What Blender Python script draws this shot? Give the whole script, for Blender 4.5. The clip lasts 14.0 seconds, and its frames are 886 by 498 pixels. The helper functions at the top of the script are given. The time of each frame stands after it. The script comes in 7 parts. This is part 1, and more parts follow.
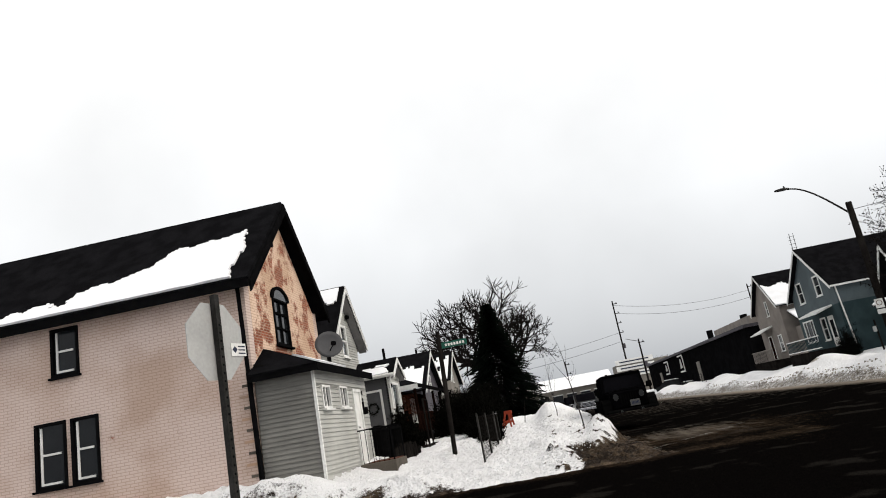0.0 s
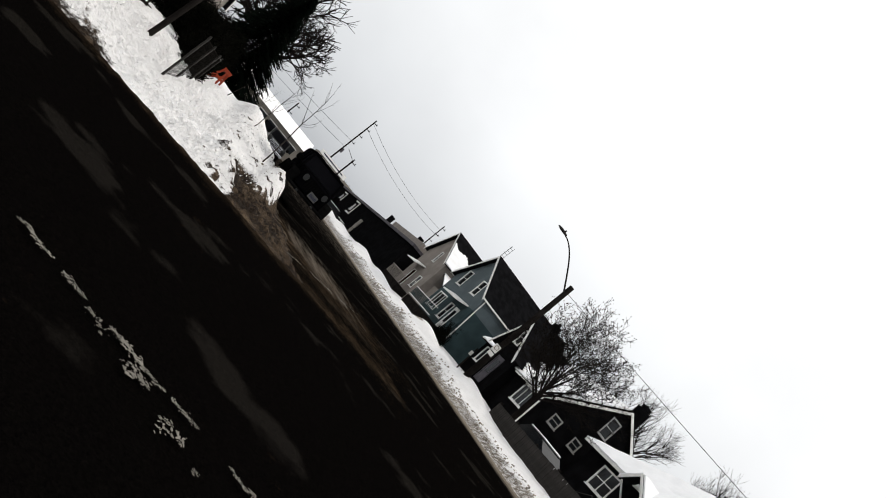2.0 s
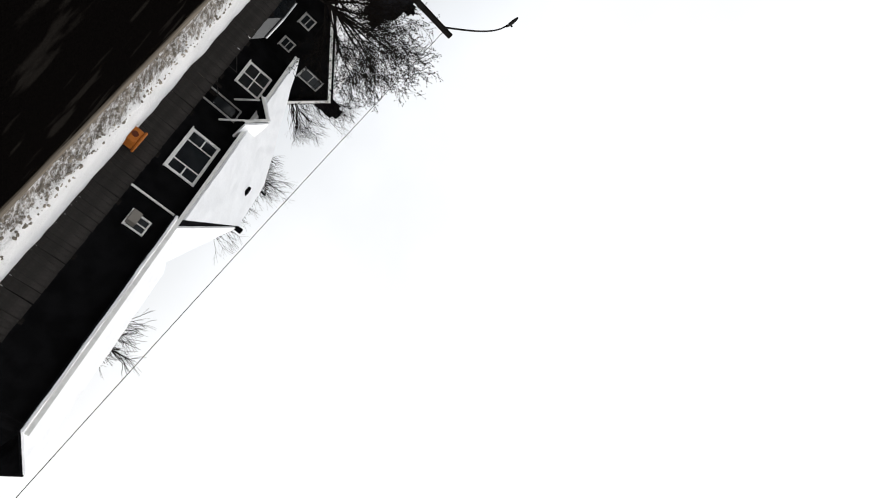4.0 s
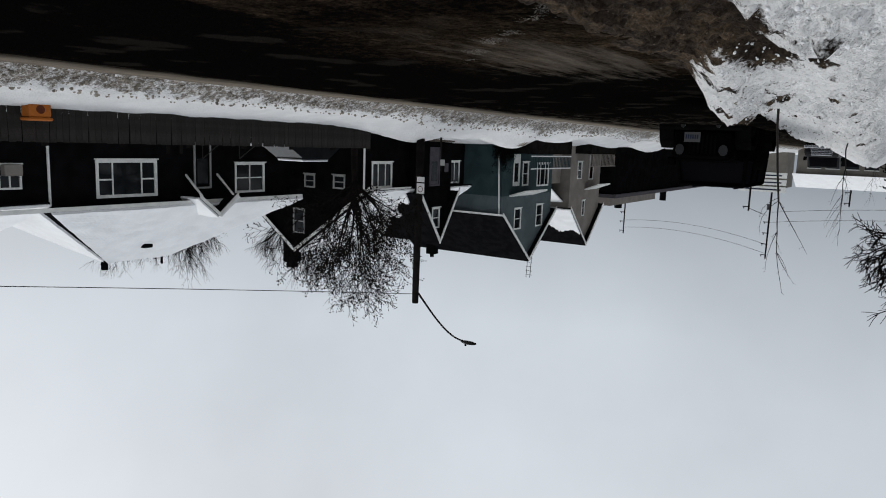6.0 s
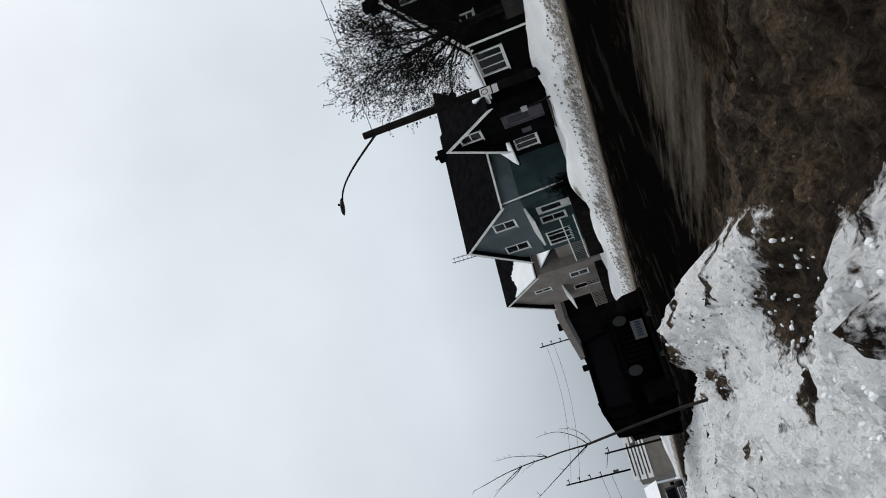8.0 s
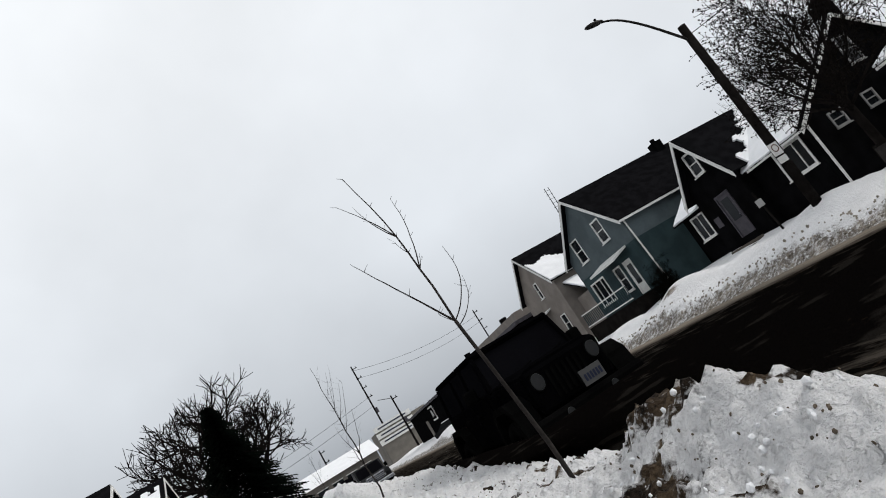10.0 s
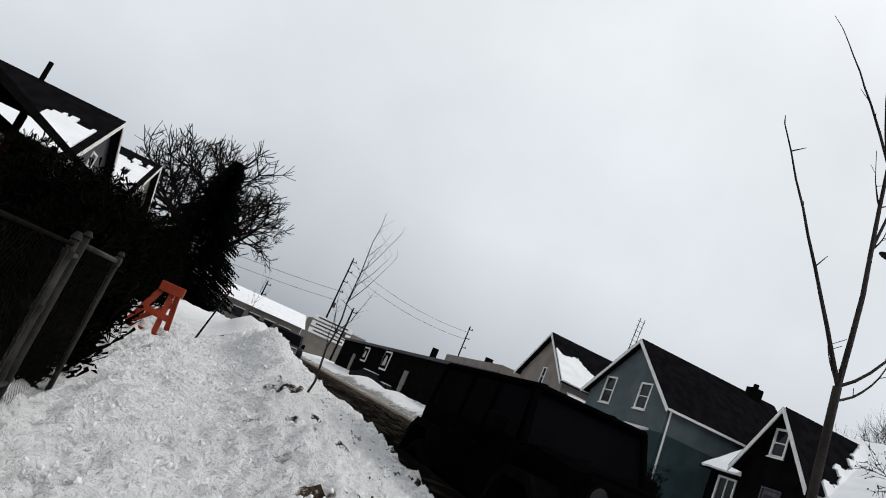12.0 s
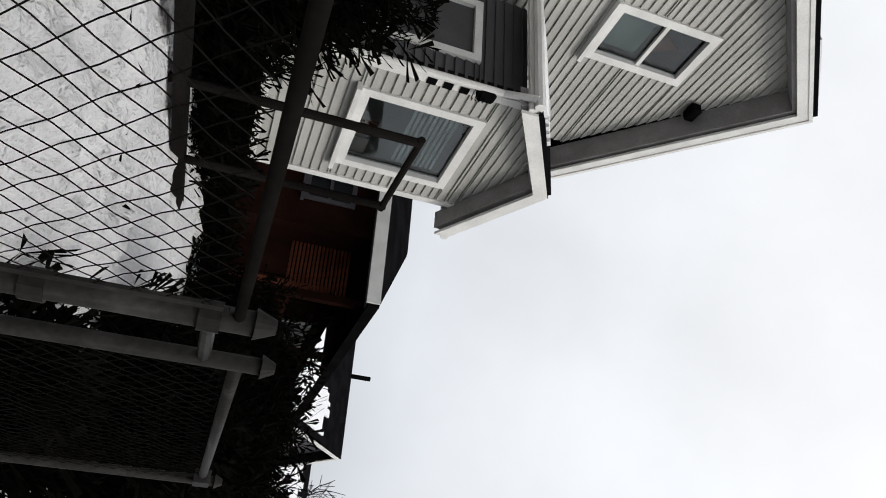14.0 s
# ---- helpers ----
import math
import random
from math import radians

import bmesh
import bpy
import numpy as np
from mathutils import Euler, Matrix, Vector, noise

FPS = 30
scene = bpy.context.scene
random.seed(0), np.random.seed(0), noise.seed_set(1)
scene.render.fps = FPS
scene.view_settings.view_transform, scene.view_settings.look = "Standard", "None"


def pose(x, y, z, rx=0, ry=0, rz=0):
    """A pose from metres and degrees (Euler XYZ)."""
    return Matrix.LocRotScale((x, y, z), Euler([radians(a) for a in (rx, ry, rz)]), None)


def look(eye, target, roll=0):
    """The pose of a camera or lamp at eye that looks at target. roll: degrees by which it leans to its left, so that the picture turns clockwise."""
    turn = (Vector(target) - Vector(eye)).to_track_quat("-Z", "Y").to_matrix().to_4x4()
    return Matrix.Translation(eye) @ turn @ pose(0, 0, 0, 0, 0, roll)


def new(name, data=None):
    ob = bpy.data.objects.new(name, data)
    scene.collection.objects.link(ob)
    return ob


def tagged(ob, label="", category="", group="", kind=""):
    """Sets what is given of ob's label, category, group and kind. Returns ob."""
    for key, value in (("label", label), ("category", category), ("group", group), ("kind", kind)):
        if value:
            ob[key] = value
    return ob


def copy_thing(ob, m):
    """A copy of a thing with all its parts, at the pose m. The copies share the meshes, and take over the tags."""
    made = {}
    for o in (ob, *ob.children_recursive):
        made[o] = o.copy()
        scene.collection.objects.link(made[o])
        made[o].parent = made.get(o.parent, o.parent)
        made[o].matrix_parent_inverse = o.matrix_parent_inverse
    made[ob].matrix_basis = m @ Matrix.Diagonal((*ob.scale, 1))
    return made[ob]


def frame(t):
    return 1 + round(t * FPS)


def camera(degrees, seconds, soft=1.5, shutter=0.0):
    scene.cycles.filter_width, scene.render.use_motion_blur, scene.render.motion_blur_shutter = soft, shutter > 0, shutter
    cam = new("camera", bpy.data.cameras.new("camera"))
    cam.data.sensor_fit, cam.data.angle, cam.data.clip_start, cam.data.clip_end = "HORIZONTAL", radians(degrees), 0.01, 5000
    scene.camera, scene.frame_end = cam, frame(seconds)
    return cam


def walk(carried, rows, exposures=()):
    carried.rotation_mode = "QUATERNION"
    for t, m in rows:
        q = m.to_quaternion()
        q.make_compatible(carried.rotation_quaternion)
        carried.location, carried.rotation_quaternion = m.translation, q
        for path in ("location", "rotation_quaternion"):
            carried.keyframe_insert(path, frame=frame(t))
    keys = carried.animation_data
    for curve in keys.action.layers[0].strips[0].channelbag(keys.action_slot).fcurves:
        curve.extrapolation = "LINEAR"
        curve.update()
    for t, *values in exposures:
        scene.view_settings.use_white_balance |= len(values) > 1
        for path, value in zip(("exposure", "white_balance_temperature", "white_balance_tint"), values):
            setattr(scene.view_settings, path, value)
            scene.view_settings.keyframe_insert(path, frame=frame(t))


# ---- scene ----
cam = camera(65.2, 14.0, 1.0)
PATH = [
    (0, (0.084, 0.003, 1.180), (-0.096, 1.933, 1.672), -10.6),
    (0.5, (0.013, 0.860, 1.145), (0.085, 2.842, 1.409), 5.1),
    (1, (-0.058, 1.756, 1.169), (0.271, 3.724, 1.299), 20.9),
    (1.5, (-0.226, 2.371, 1.107), (0.263, 4.305, 1.252), 36.9),
    (2, (-0.283, 3.156, 1.043), (0.375, 5.036, 1.223), 50.8),
    (2.5, (-0.448, 3.660, 1.063), (0.469, 5.426, 1.265), 67.2),
    (3, (-0.668, 4.281, 0.886), (0.460, 5.901, 1.206), 85.4),
    (3.5, (-0.543, 4.900, 0.755), (0.715, 6.355, 1.302), 106.4),
    (3.7, (-0.448, 5.083, 0.822), (0.834, 6.463, 1.496), 117.1),
    (4.1, (-0.344, 5.669, 0.932), (0.932, 6.978, 1.744), 134.7),
    (4.5, (-0.345, 6.519, 1.012), (0.888, 7.866, 1.826), 147.4),
    (4.9, (-0.405, 7.495, 1.067), (0.769, 8.942, 1.792), 157.0),
    (5.3, (-0.475, 8.454, 1.106), (0.636, 10.013, 1.686), 165.5),
    (5.6, (-0.505, 9.081, 1.131), (0.574, 10.702, 1.589), 172.0),
    (5.8, (-0.505, 9.422, 1.146), (0.571, 11.065, 1.526), 176.9),
    (6, (-0.492, 9.714, 1.160), (0.593, 11.367, 1.462), 182.0),
    (6.5, (-0.533, 10.303, 1.171), (0.541, 11.977, 1.379), 195.8),
    (7, (-0.485, 11.509, 1.133), (0.558, 13.192, 1.416), 212.9),
    (7.5, (-0.501, 12.545, 1.099), (0.480, 14.248, 1.470), 233.1),
    (7.7, (-0.489, 12.896, 1.079), (0.491, 14.594, 1.471), 240.4),
    (8.1, (-0.473, 13.577, 1.075), (0.470, 15.291, 1.492), 255.1),
    (8.5, (-0.467, 14.233, 1.118), (0.396, 15.989, 1.534), 270.4),
    (8.9, (-0.470, 14.872, 1.178), (0.299, 16.673, 1.585), 285.8),
    (9.3, (-0.480, 15.498, 1.232), (0.208, 17.333, 1.632), 301.3),
    (9.6, (-0.492, 15.966, 1.252), (0.165, 17.812, 1.657), 312.8),
    (9.8, (-0.500, 16.279, 1.250), (0.156, 18.122, 1.665), 320.5),
    (10, (-0.510, 16.591, 1.238), (0.160, 18.426, 1.669), 328.0),
    (10.5, (-0.684, 17.374, 1.275), (0.040, 19.205, 1.625), 342.3),
    (11, (-0.718, 18.171, 1.315), (-0.004, 20.011, 1.639), 354.9),
    (11.5, (-0.783, 19.033, 1.354), (-0.158, 20.898, 1.718), 368.1),
    (12, (-0.793, 19.830, 1.300), (-0.278, 21.718, 1.714), 383.7),
    (12.5, (-0.850, 20.541, 1.276), (-0.559, 22.458, 1.765), 399.6),
    (13, (-0.929, 21.208, 1.280), (-0.988, 23.121, 1.862), 417.8),
    (13.5, (-0.975, 21.742, 1.267), (-1.524, 23.563, 1.885), 439.0),
    (14, (-1.016, 22.419, 1.289), (-1.992, 24.078, 1.832), 462.8),
]
walk(cam, [(t, look(eye, target, roll)) for t, eye, target, roll in PATH],
     exposures=[(0.0, 0.25, 7000, 11), (3.7, 0.3, 6900, 11), (5.8, -0.38, 6450, 9), (6.5, -0.38, 6450, 9), (7.7, -0.22, 6400, 8), (9.8, -0.05, 6650, 10), (11.0, -0.18, 6550, 9), (12.5, -0.05, 6650, 10), (14.0, 0.0, 6700, 11)])

# ---- world and light: an overcast winter sky, brightest overhead and over the far side of the street ----
world = bpy.data.worlds.new("overcast_sky")
scene.world = world
world.use_nodes = True
wn = world.node_tree
sky = wn.nodes.new("ShaderNodeTexSky")
sky.sky_type, sky.sun_disc = "NISHITA", False
sky.sun_elevation, sky.sun_rotation, sky.dust_density = radians(42), radians(100), 4.0
grey = wn.nodes.new("ShaderNodeHueSaturation")
grey.inputs["Saturation"].default_value, grey.inputs["Value"].default_value = 0.25, 0.14
wn.links.new(sky.outputs[0], grey.inputs["Color"])
grad = wn.nodes.new("ShaderNodeTexGradient")
grad.texture_mapping.mapping_x, grad.texture_mapping.mapping_y, grad.texture_mapping.mapping_z = "Z", "Y", "X"
ramp = wn.nodes.new("ShaderNodeValToRGB")
ramp.color_ramp.elements[0].position, ramp.color_ramp.elements[0].color = 0.0, (0.36, 0.40, 0.46, 1)
ramp.color_ramp.elements[1].position, ramp.color_ramp.elements[1].color = 0.75, (0.90, 0.94, 0.98, 1)
mid = ramp.color_ramp.elements.new(0.25)
mid.color = (0.66, 0.71, 0.77, 1)
wn.links.new(grad.outputs["Fac"], ramp.inputs[0])
cloud = wn.nodes.new("ShaderNodeTexNoise")
cloud.inputs["Scale"].default_value, cloud.inputs["Detail"].default_value = 2.2, 5
cmap = wn.nodes.new("ShaderNodeMapRange")
cmap.inputs[1].default_value, cmap.inputs[2].default_value = 0.3, 0.7
cmap.inputs[3].default_value, cmap.inputs[4].default_value = 0.86, 1.1
wn.links.new(cloud.outputs["Fac"], cmap.inputs[0])
mul = wn.nodes.new("ShaderNodeMixRGB")
mul.blend_type, mul.inputs[0].default_value = "MULTIPLY", 1.0
wn.links.new(ramp.outputs[0], mul.inputs[1])
wn.links.new(cmap.outputs[0], mul.inputs[2])
both = wn.nodes.new("ShaderNodeMixRGB")
both.blend_type, both.inputs[0].default_value = "ADD", 0.3
wn.links.new(mul.outputs[0], both.inputs[1])
wn.links.new(grey.outputs[0], both.inputs[2])
wn.links.new(both.outputs[0], wn.nodes["Background"].inputs[0])
wn.nodes["Background"].inputs[1].default_value = 0.95

sun = new("sun", bpy.data.lights.new("sun", "SUN"))
sun.data.energy, sun.data.angle, sun.data.color = 1.1, radians(16), (1.0, 0.96, 0.9)
sun.matrix_world = look((40, -9, 36), (0, 0, 0))


# ---- materials ----
def material(name, color, rough=0.8, vary=0.25, scale=3.0, fine=40.0, bump=0.15, metal=0.0, second=None, patch=0.5, spread=0.1, spec=None):
    """A surface with broad patches, fine grain and relief. second: the colour of worn or stained patches."""
    m = bpy.data.materials.new(name)
    m.use_nodes = True
    nt = m.node_tree
    p = nt.nodes["Principled BSDF"]
    p.inputs["Roughness"].default_value, p.inputs["Metallic"].default_value = rough, metal
    p.inputs["Specular IOR Level"].default_value = spec if spec is not None else (0.4 if rough < 0.2 else (0.14 if rough < 0.55 else (0.0 if max(color) < 0.03 else 0.05)))
    co = nt.nodes.new("ShaderNodeTexCoord")
    big, small = nt.nodes.new("ShaderNodeTexNoise"), nt.nodes.new("ShaderNodeTexNoise")
    big.inputs["Scale"].default_value, big.inputs["Detail"].default_value = scale, 6
    small.inputs["Scale"].default_value, small.inputs["Detail"].default_value = fine, 4
    for n in (big, small):
        nt.links.new(co.outputs["Object"], n.inputs["Vector"])
    r = nt.nodes.new("ShaderNodeMapRange")
    r.inputs[1].default_value, r.inputs[2].default_value = patch - spread, patch + spread
    nt.links.new(big.outputs["Fac"], r.inputs[0])
    mix = nt.nodes.new("ShaderNodeMixRGB")
    two = second or tuple(c * (1 - vary) for c in color)
    mix.inputs[1].default_value, mix.inputs[2].default_value = (*color, 1), (*two, 1)
    nt.links.new(r.outputs[0], mix.inputs[0])
    g = nt.nodes.new("ShaderNodeMapRange")
    g.inputs[1].default_value, g.inputs[2].default_value = 0.25, 0.75
    g.inputs[3].default_value, g.inputs[4].default_value = 1 - vary * 0.8, 1 + vary * 0.5
    nt.links.new(small.outputs["Fac"], g.inputs[0])
    info = nt.nodes.new("ShaderNodeObjectInfo")
    o = nt.nodes.new("ShaderNodeMapRange")
    o.inputs[3].default_value, o.inputs[4].default_value = 1 - vary * 0.35, 1 + vary * 0.2
    nt.links.new(info.outputs["Random"], o.inputs[0])
    mm = nt.nodes.new("ShaderNodeMath")
    mm.operation = "MULTIPLY"
    nt.links.new(g.outputs[0], mm.inputs[0])
    nt.links.new(o.outputs[0], mm.inputs[1])
    fin = nt.nodes.new("ShaderNodeMixRGB")
    fin.blend_type, fin.inputs[0].default_value = "MULTIPLY", 1
    nt.links.new(mix.outputs[0], fin.inputs[1])
    nt.links.new(mm.outputs[0], fin.inputs[2])
    nt.links.new(fin.outputs[0], p.inputs["Base Color"])
    if bump:
        b = nt.nodes.new("ShaderNodeBump")
        b.inputs["Strength"].default_value, b.inputs["Distance"].default_value = bump, 0.02
        nt.links.new(small.outputs["Fac"], b.inputs["Height"])
        nt.links.new(b.outputs[0], p.inputs["Normal"])
    return m


def add_dirt(m, dirt, low=0.35, high=0.65, tan=None, specks=0.0):
    """Mixes dirt in by the mesh's own 'dirt' attribute, broken up by grain. tan: paler dirt; specks: loose grit."""
    nt = m.node_tree
    p = nt.nodes["Principled BSDF"]
    src = p.inputs["Base Color"].links[0].from_socket
    at = nt.nodes.new("ShaderNodeAttribute")
    at.attribute_name = "dirt"
    co = nt.nodes.new("ShaderNodeTexCoord")

    def grain(scale, detail, lo, hi, a, b):
        n = nt.nodes.new("ShaderNodeTexNoise")
        n.inputs["Scale"].default_value, n.inputs["Detail"].default_value, n.inputs["Roughness"].default_value = scale, detail, 0.62
        nt.links.new(co.outputs["Object"], n.inputs["Vector"])
        r = nt.nodes.new("ShaderNodeMapRange")
        r.inputs[1].default_value, r.inputs[2].default_value, r.inputs[3].default_value, r.inputs[4].default_value = lo, hi, a, b
        nt.links.new(n.outputs["Fac"], r.inputs[0])
        return r.outputs[0]

    def join(kind, a, b):
        n = nt.nodes.new("ShaderNodeMath")
        n.operation = kind
        nt.links.new(a, n.inputs[0])
        nt.links.new(b, n.inputs[1])
        return n.outputs[0]

    total = join("ADD", join("ADD", at.outputs["Fac"], grain(7, 9, 0.2, 0.8, -0.32, 0.32)), grain(26, 6, 0.25, 0.75, -0.22, 0.22))
    r = nt.nodes.new("ShaderNodeMapRange")
    r.inputs[1].default_value, r.inputs[2].default_value = low, high
    nt.links.new(total, r.inputs[0])
    amount = r.outputs[0]
    if specks:
        amount = join("MAXIMUM", amount, grain(42, 5, 0.66, 0.72, 0.0, specks))
    two = nt.nodes.new("ShaderNodeMixRGB")
    two.inputs[1].default_value, two.inputs[2].default_value = (*dirt, 1), (*(tan or dirt), 1)
    nt.links.new(grain(2.3, 10, 0.46, 0.68, 0.0, 1.0), two.inputs[0])
    dark = nt.nodes.new("ShaderNodeMixRGB")
    dark.blend_type, dark.inputs[0].default_value = "MULTIPLY", 1.0
    nt.links.new(two.outputs[0], dark.inputs[1])
    nt.links.new(grain(30, 8, 0.35, 0.65, 0.35, 1.5), dark.inputs[2])
    mix = nt.nodes.new("ShaderNodeMixRGB")
    nt.links.new(amount, mix.inputs[0])
    nt.links.new(src, mix.inputs[1])
    nt.links.new(dark.outputs[0], mix.inputs[2])
    nt.links.new(mix.outputs[0], p.inputs["Base Color"])
    old = p.inputs["Normal"].links[0].from_socket
    b = nt.nodes.new("ShaderNodeBump")
    b.inputs["Strength"].default_value, b.inputs["Distance"].default_value = 0.9, 0.07
    nt.links.new(grain(11, 10, 0.2, 0.8, 0.0, 1.0), b.inputs["Height"])
    nt.links.new(old, b.inputs["Normal"])
    nt.links.new(b.outputs[0], p.inputs["Normal"])


def add_salt(m, pale):
    """Dried salt and slush by the mesh's 'salt' attribute, drawn out along the lane."""
    nt = m.node_tree
    p = nt.nodes["Principled BSDF"]
    src = p.inputs["Base Color"].links[0].from_socket
    at = nt.nodes.new("ShaderNodeAttribute")
    at.attribute_name = "salt"
    co = nt.nodes.new("ShaderNodeTexCoord")
    mp = nt.nodes.new("ShaderNodeMapping")
    mp.inputs["Scale"].default_value = (2.6, 0.45, 1)
    nt.links.new(co.outputs["Object"], mp.inputs["Vector"])
    n = nt.nodes.new("ShaderNodeTexNoise")
    n.inputs["Scale"].default_value, n.inputs["Detail"].default_value, n.inputs["Roughness"].default_value = 1.6, 10, 0.68
    nt.links.new(mp.outputs[0], n.inputs["Vector"])
    add = nt.nodes.new("ShaderNodeMath")
    add.operation = "ADD"
    nt.links.new(at.outputs["Fac"], add.inputs[0])
    nt.links.new(n.outputs["Fac"], add.inputs[1])
    r = nt.nodes.new("ShaderNodeMapRange")
    r.inputs[1].default_value, r.inputs[2].default_value = 0.72, 1.5
    nt.links.new(add.outputs[0], r.inputs[0])
    mix = nt.nodes.new("ShaderNodeMixRGB")
    mix.inputs[2].default_value = (*pale, 1)
    nt.links.new(r.outputs[0], mix.inputs[0])
    nt.links.new(src, mix.inputs[1])
    nt.links.new(mix.outputs[0], p.inputs["Base Color"])


def brick_material(name, paint, bare, mortar, bare_at):
    """Painted brickwork with courses in relief; bare_at: how much of the paint is lost."""
    m = bpy.data.materials.new(name)
    m.use_nodes = True
    nt = m.node_tree
    p = nt.nodes["Principled BSDF"]
    p.inputs["Roughness"].default_value = 0.85
    p.inputs["Specular IOR Level"].default_value = 0.1
    at = nt.nodes.new("ShaderNodeUVMap")
    at.uv_map = "wall"
    br = nt.nodes.new("ShaderNodeTexBrick")
    for key, v in (("Scale", 1.0), ("Brick Width", 0.21), ("Row Height", 0.072), ("Mortar Size", 0.011), ("Mortar Smooth", 0.3), ("Bias", 0.0)):
        br.inputs[key].default_value = v
    br.inputs["Color1"].default_value, br.inputs["Color2"].default_value = (*bare, 1), (*(c * 0.6 for c in bare), 1)
    br.inputs["Mortar"].default_value = (*mortar, 1)
    nt.links.new(at.outputs[0], br.inputs["Vector"])
    co = nt.nodes.new("ShaderNodeTexCoord")
    n = nt.nodes.new("ShaderNodeTexNoise")
    n.inputs["Scale"].default_value, n.inputs["Detail"].default_value, n.inputs["Roughness"].default_value = 1.1, 9, 0.68
    nt.links.new(co.outputs["Object"], n.inputs["Vector"])
    r = nt.nodes.new("ShaderNodeMapRange")
    r.inputs[1].default_value, r.inputs[2].default_value = bare_at, bare_at + 0.05
    nt.links.new(n.outputs["Fac"], r.inputs[0])
    n2 = nt.nodes.new("ShaderNodeTexNoise")
    n2.inputs["Scale"].default_value, n2.inputs["Detail"].default_value = 0.6, 7
    nt.links.new(co.outputs["Object"], n2.inputs["Vector"])
    pm = nt.nodes.new("ShaderNodeMixRGB")
    pm.inputs[1].default_value = (*paint, 1)
    pm.inputs[2].default_value = (paint[0] * 0.78, paint[1] * 0.72, paint[2] * 0.66, 1)
    r2 = nt.nodes.new("ShaderNodeMapRange")
    r2.inputs[1].default_value, r2.inputs[2].default_value = 0.42, 0.62
    nt.links.new(n2.outputs["Fac"], r2.inputs[0])
    nt.links.new(r2.outputs[0], pm.inputs[0])
    groove = nt.nodes.new("ShaderNodeMixRGB")
    groove.blend_type = "MULTIPLY"
    groove.inputs[2].default_value = (0.76, 0.72, 0.7, 1)
    nt.links.new(br.outputs["Fac"], groove.inputs[0])
    nt.links.new(pm.outputs[0], groove.inputs[1])
    mix = nt.nodes.new("ShaderNodeMixRGB")
    nt.links.new(r.outputs[0], mix.inputs[0])
    nt.links.new(groove.outputs[0], mix.inputs[1])
    nt.links.new(br.outputs["Color"], mix.inputs[2])
    nt.links.new(mix.outputs[0], p.inputs["Base Color"])
    b = nt.nodes.new("ShaderNodeBump")
    b.invert = True
    b.inputs["Strength"].default_value, b.inputs["Distance"].default_value = 0.6, 0.01
    nt.links.new(br.outputs["Fac"], b.inputs["Height"])
    nt.links.new(b.outputs[0], p.inputs["Normal"])
    return m


def glass_material():
    m = bpy.data.materials.new("window_glass")
    m.use_nodes = True
    p = m.node_tree.nodes["Principled BSDF"]
    p.inputs["Base Color"].default_value = (0.6, 0.66, 0.68, 1)
    p.inputs["Roughness"].default_value = 0.02
    p.inputs["Transmission Weight"].default_value = 1.0
    p.inputs["IOR"].default_value = 1.45
    return m


SNOW = material("snow", (0.86, 0.86, 0.87), 0.75, 0.07, 1.5, 22, 0.8)
add_dirt(SNOW, (0.02, 0.014, 0.01), 0.36, 0.62, (0.11, 0.078, 0.05), 0.35)
ROOF_SNOW = material("roof_snow", (0.8, 0.81, 0.83), 0.8, 0.05, 1.0, 9, 0.25)
ASPHALT = material("wet_asphalt", (0.0035, 0.003, 0.0028), 0.6, 0.6, 0.8, 60, 0.4, second=(0.014, 0.0125, 0.011), patch=0.6, spread=0.025, spec=0.0)
add_dirt(ASPHALT, (0.018, 0.013, 0.009), 0.34, 0.85, (0.052, 0.036, 0.024))
add_salt(ASPHALT, (0.2, 0.172, 0.142))
BANK_SNOW = material("bank_snow", (0.84, 0.84, 0.85), 0.75, 0.07, 1.5, 22, 0.8)
add_dirt(BANK_SNOW, (0.13, 0.11, 0.09), 0.36, 0.66, (0.35, 0.31, 0.265), 0.25)
PINK = brick_material("painted_brick", (0.62, 0.5, 0.45), (0.3, 0.1, 0.06), (0.3, 0.25, 0.22), 0.66)
PEELED = brick_material("peeling_brick", (0.7, 0.52, 0.4), (0.3, 0.085, 0.045), (0.34, 0.24, 0.18), 0.505)
SHINGLE = material("dark_shingles", (0.008, 0.008, 0.009), 0.85, 0.4, 2, 30, 0.5)
BLACK_TRIM = material("black_trim", (0.006, 0.006, 0.0065), 0.6, 0.3, 3, 50, 0.1)
WHITE_TRIM = material("white_trim", (0.72, 0.72, 0.70), 0.5, 0.12, 3, 50, 0.05)
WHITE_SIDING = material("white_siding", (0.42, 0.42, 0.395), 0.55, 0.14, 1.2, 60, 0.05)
# Grey of dish and door; on the porch side, pale siding with shade in its colour.
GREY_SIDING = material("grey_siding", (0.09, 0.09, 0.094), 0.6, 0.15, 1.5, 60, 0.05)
OLD_TRIM = material("weathered_trim", (0.3, 0.3, 0.295), 0.6, 0.2, 3, 50, 0.05)
# Annex siding with the front wall's shade put into the colour.
SHADED_SIDING = material("shaded_siding", (0.2, 0.195, 0.18), 0.6, 0.2, 1.2, 60, 0.05)
# Gable soffits: the shade under the overhang is put into this grey.
SHADED_SOFFIT = material("shaded_soffit", (0.26, 0.25, 0.25), 0.6, 0.2, 3, 40, 0.05)
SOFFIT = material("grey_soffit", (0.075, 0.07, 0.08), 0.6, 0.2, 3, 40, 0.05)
TEAL = material("teal_siding", (0.034, 0.058, 0.064), 0.6, 0.25, 1.0, 40, 0.1)
BLUE = material("pale_blue_siding", (0.092, 0.116, 0.126), 0.6, 0.2, 1.0, 40, 0.1)
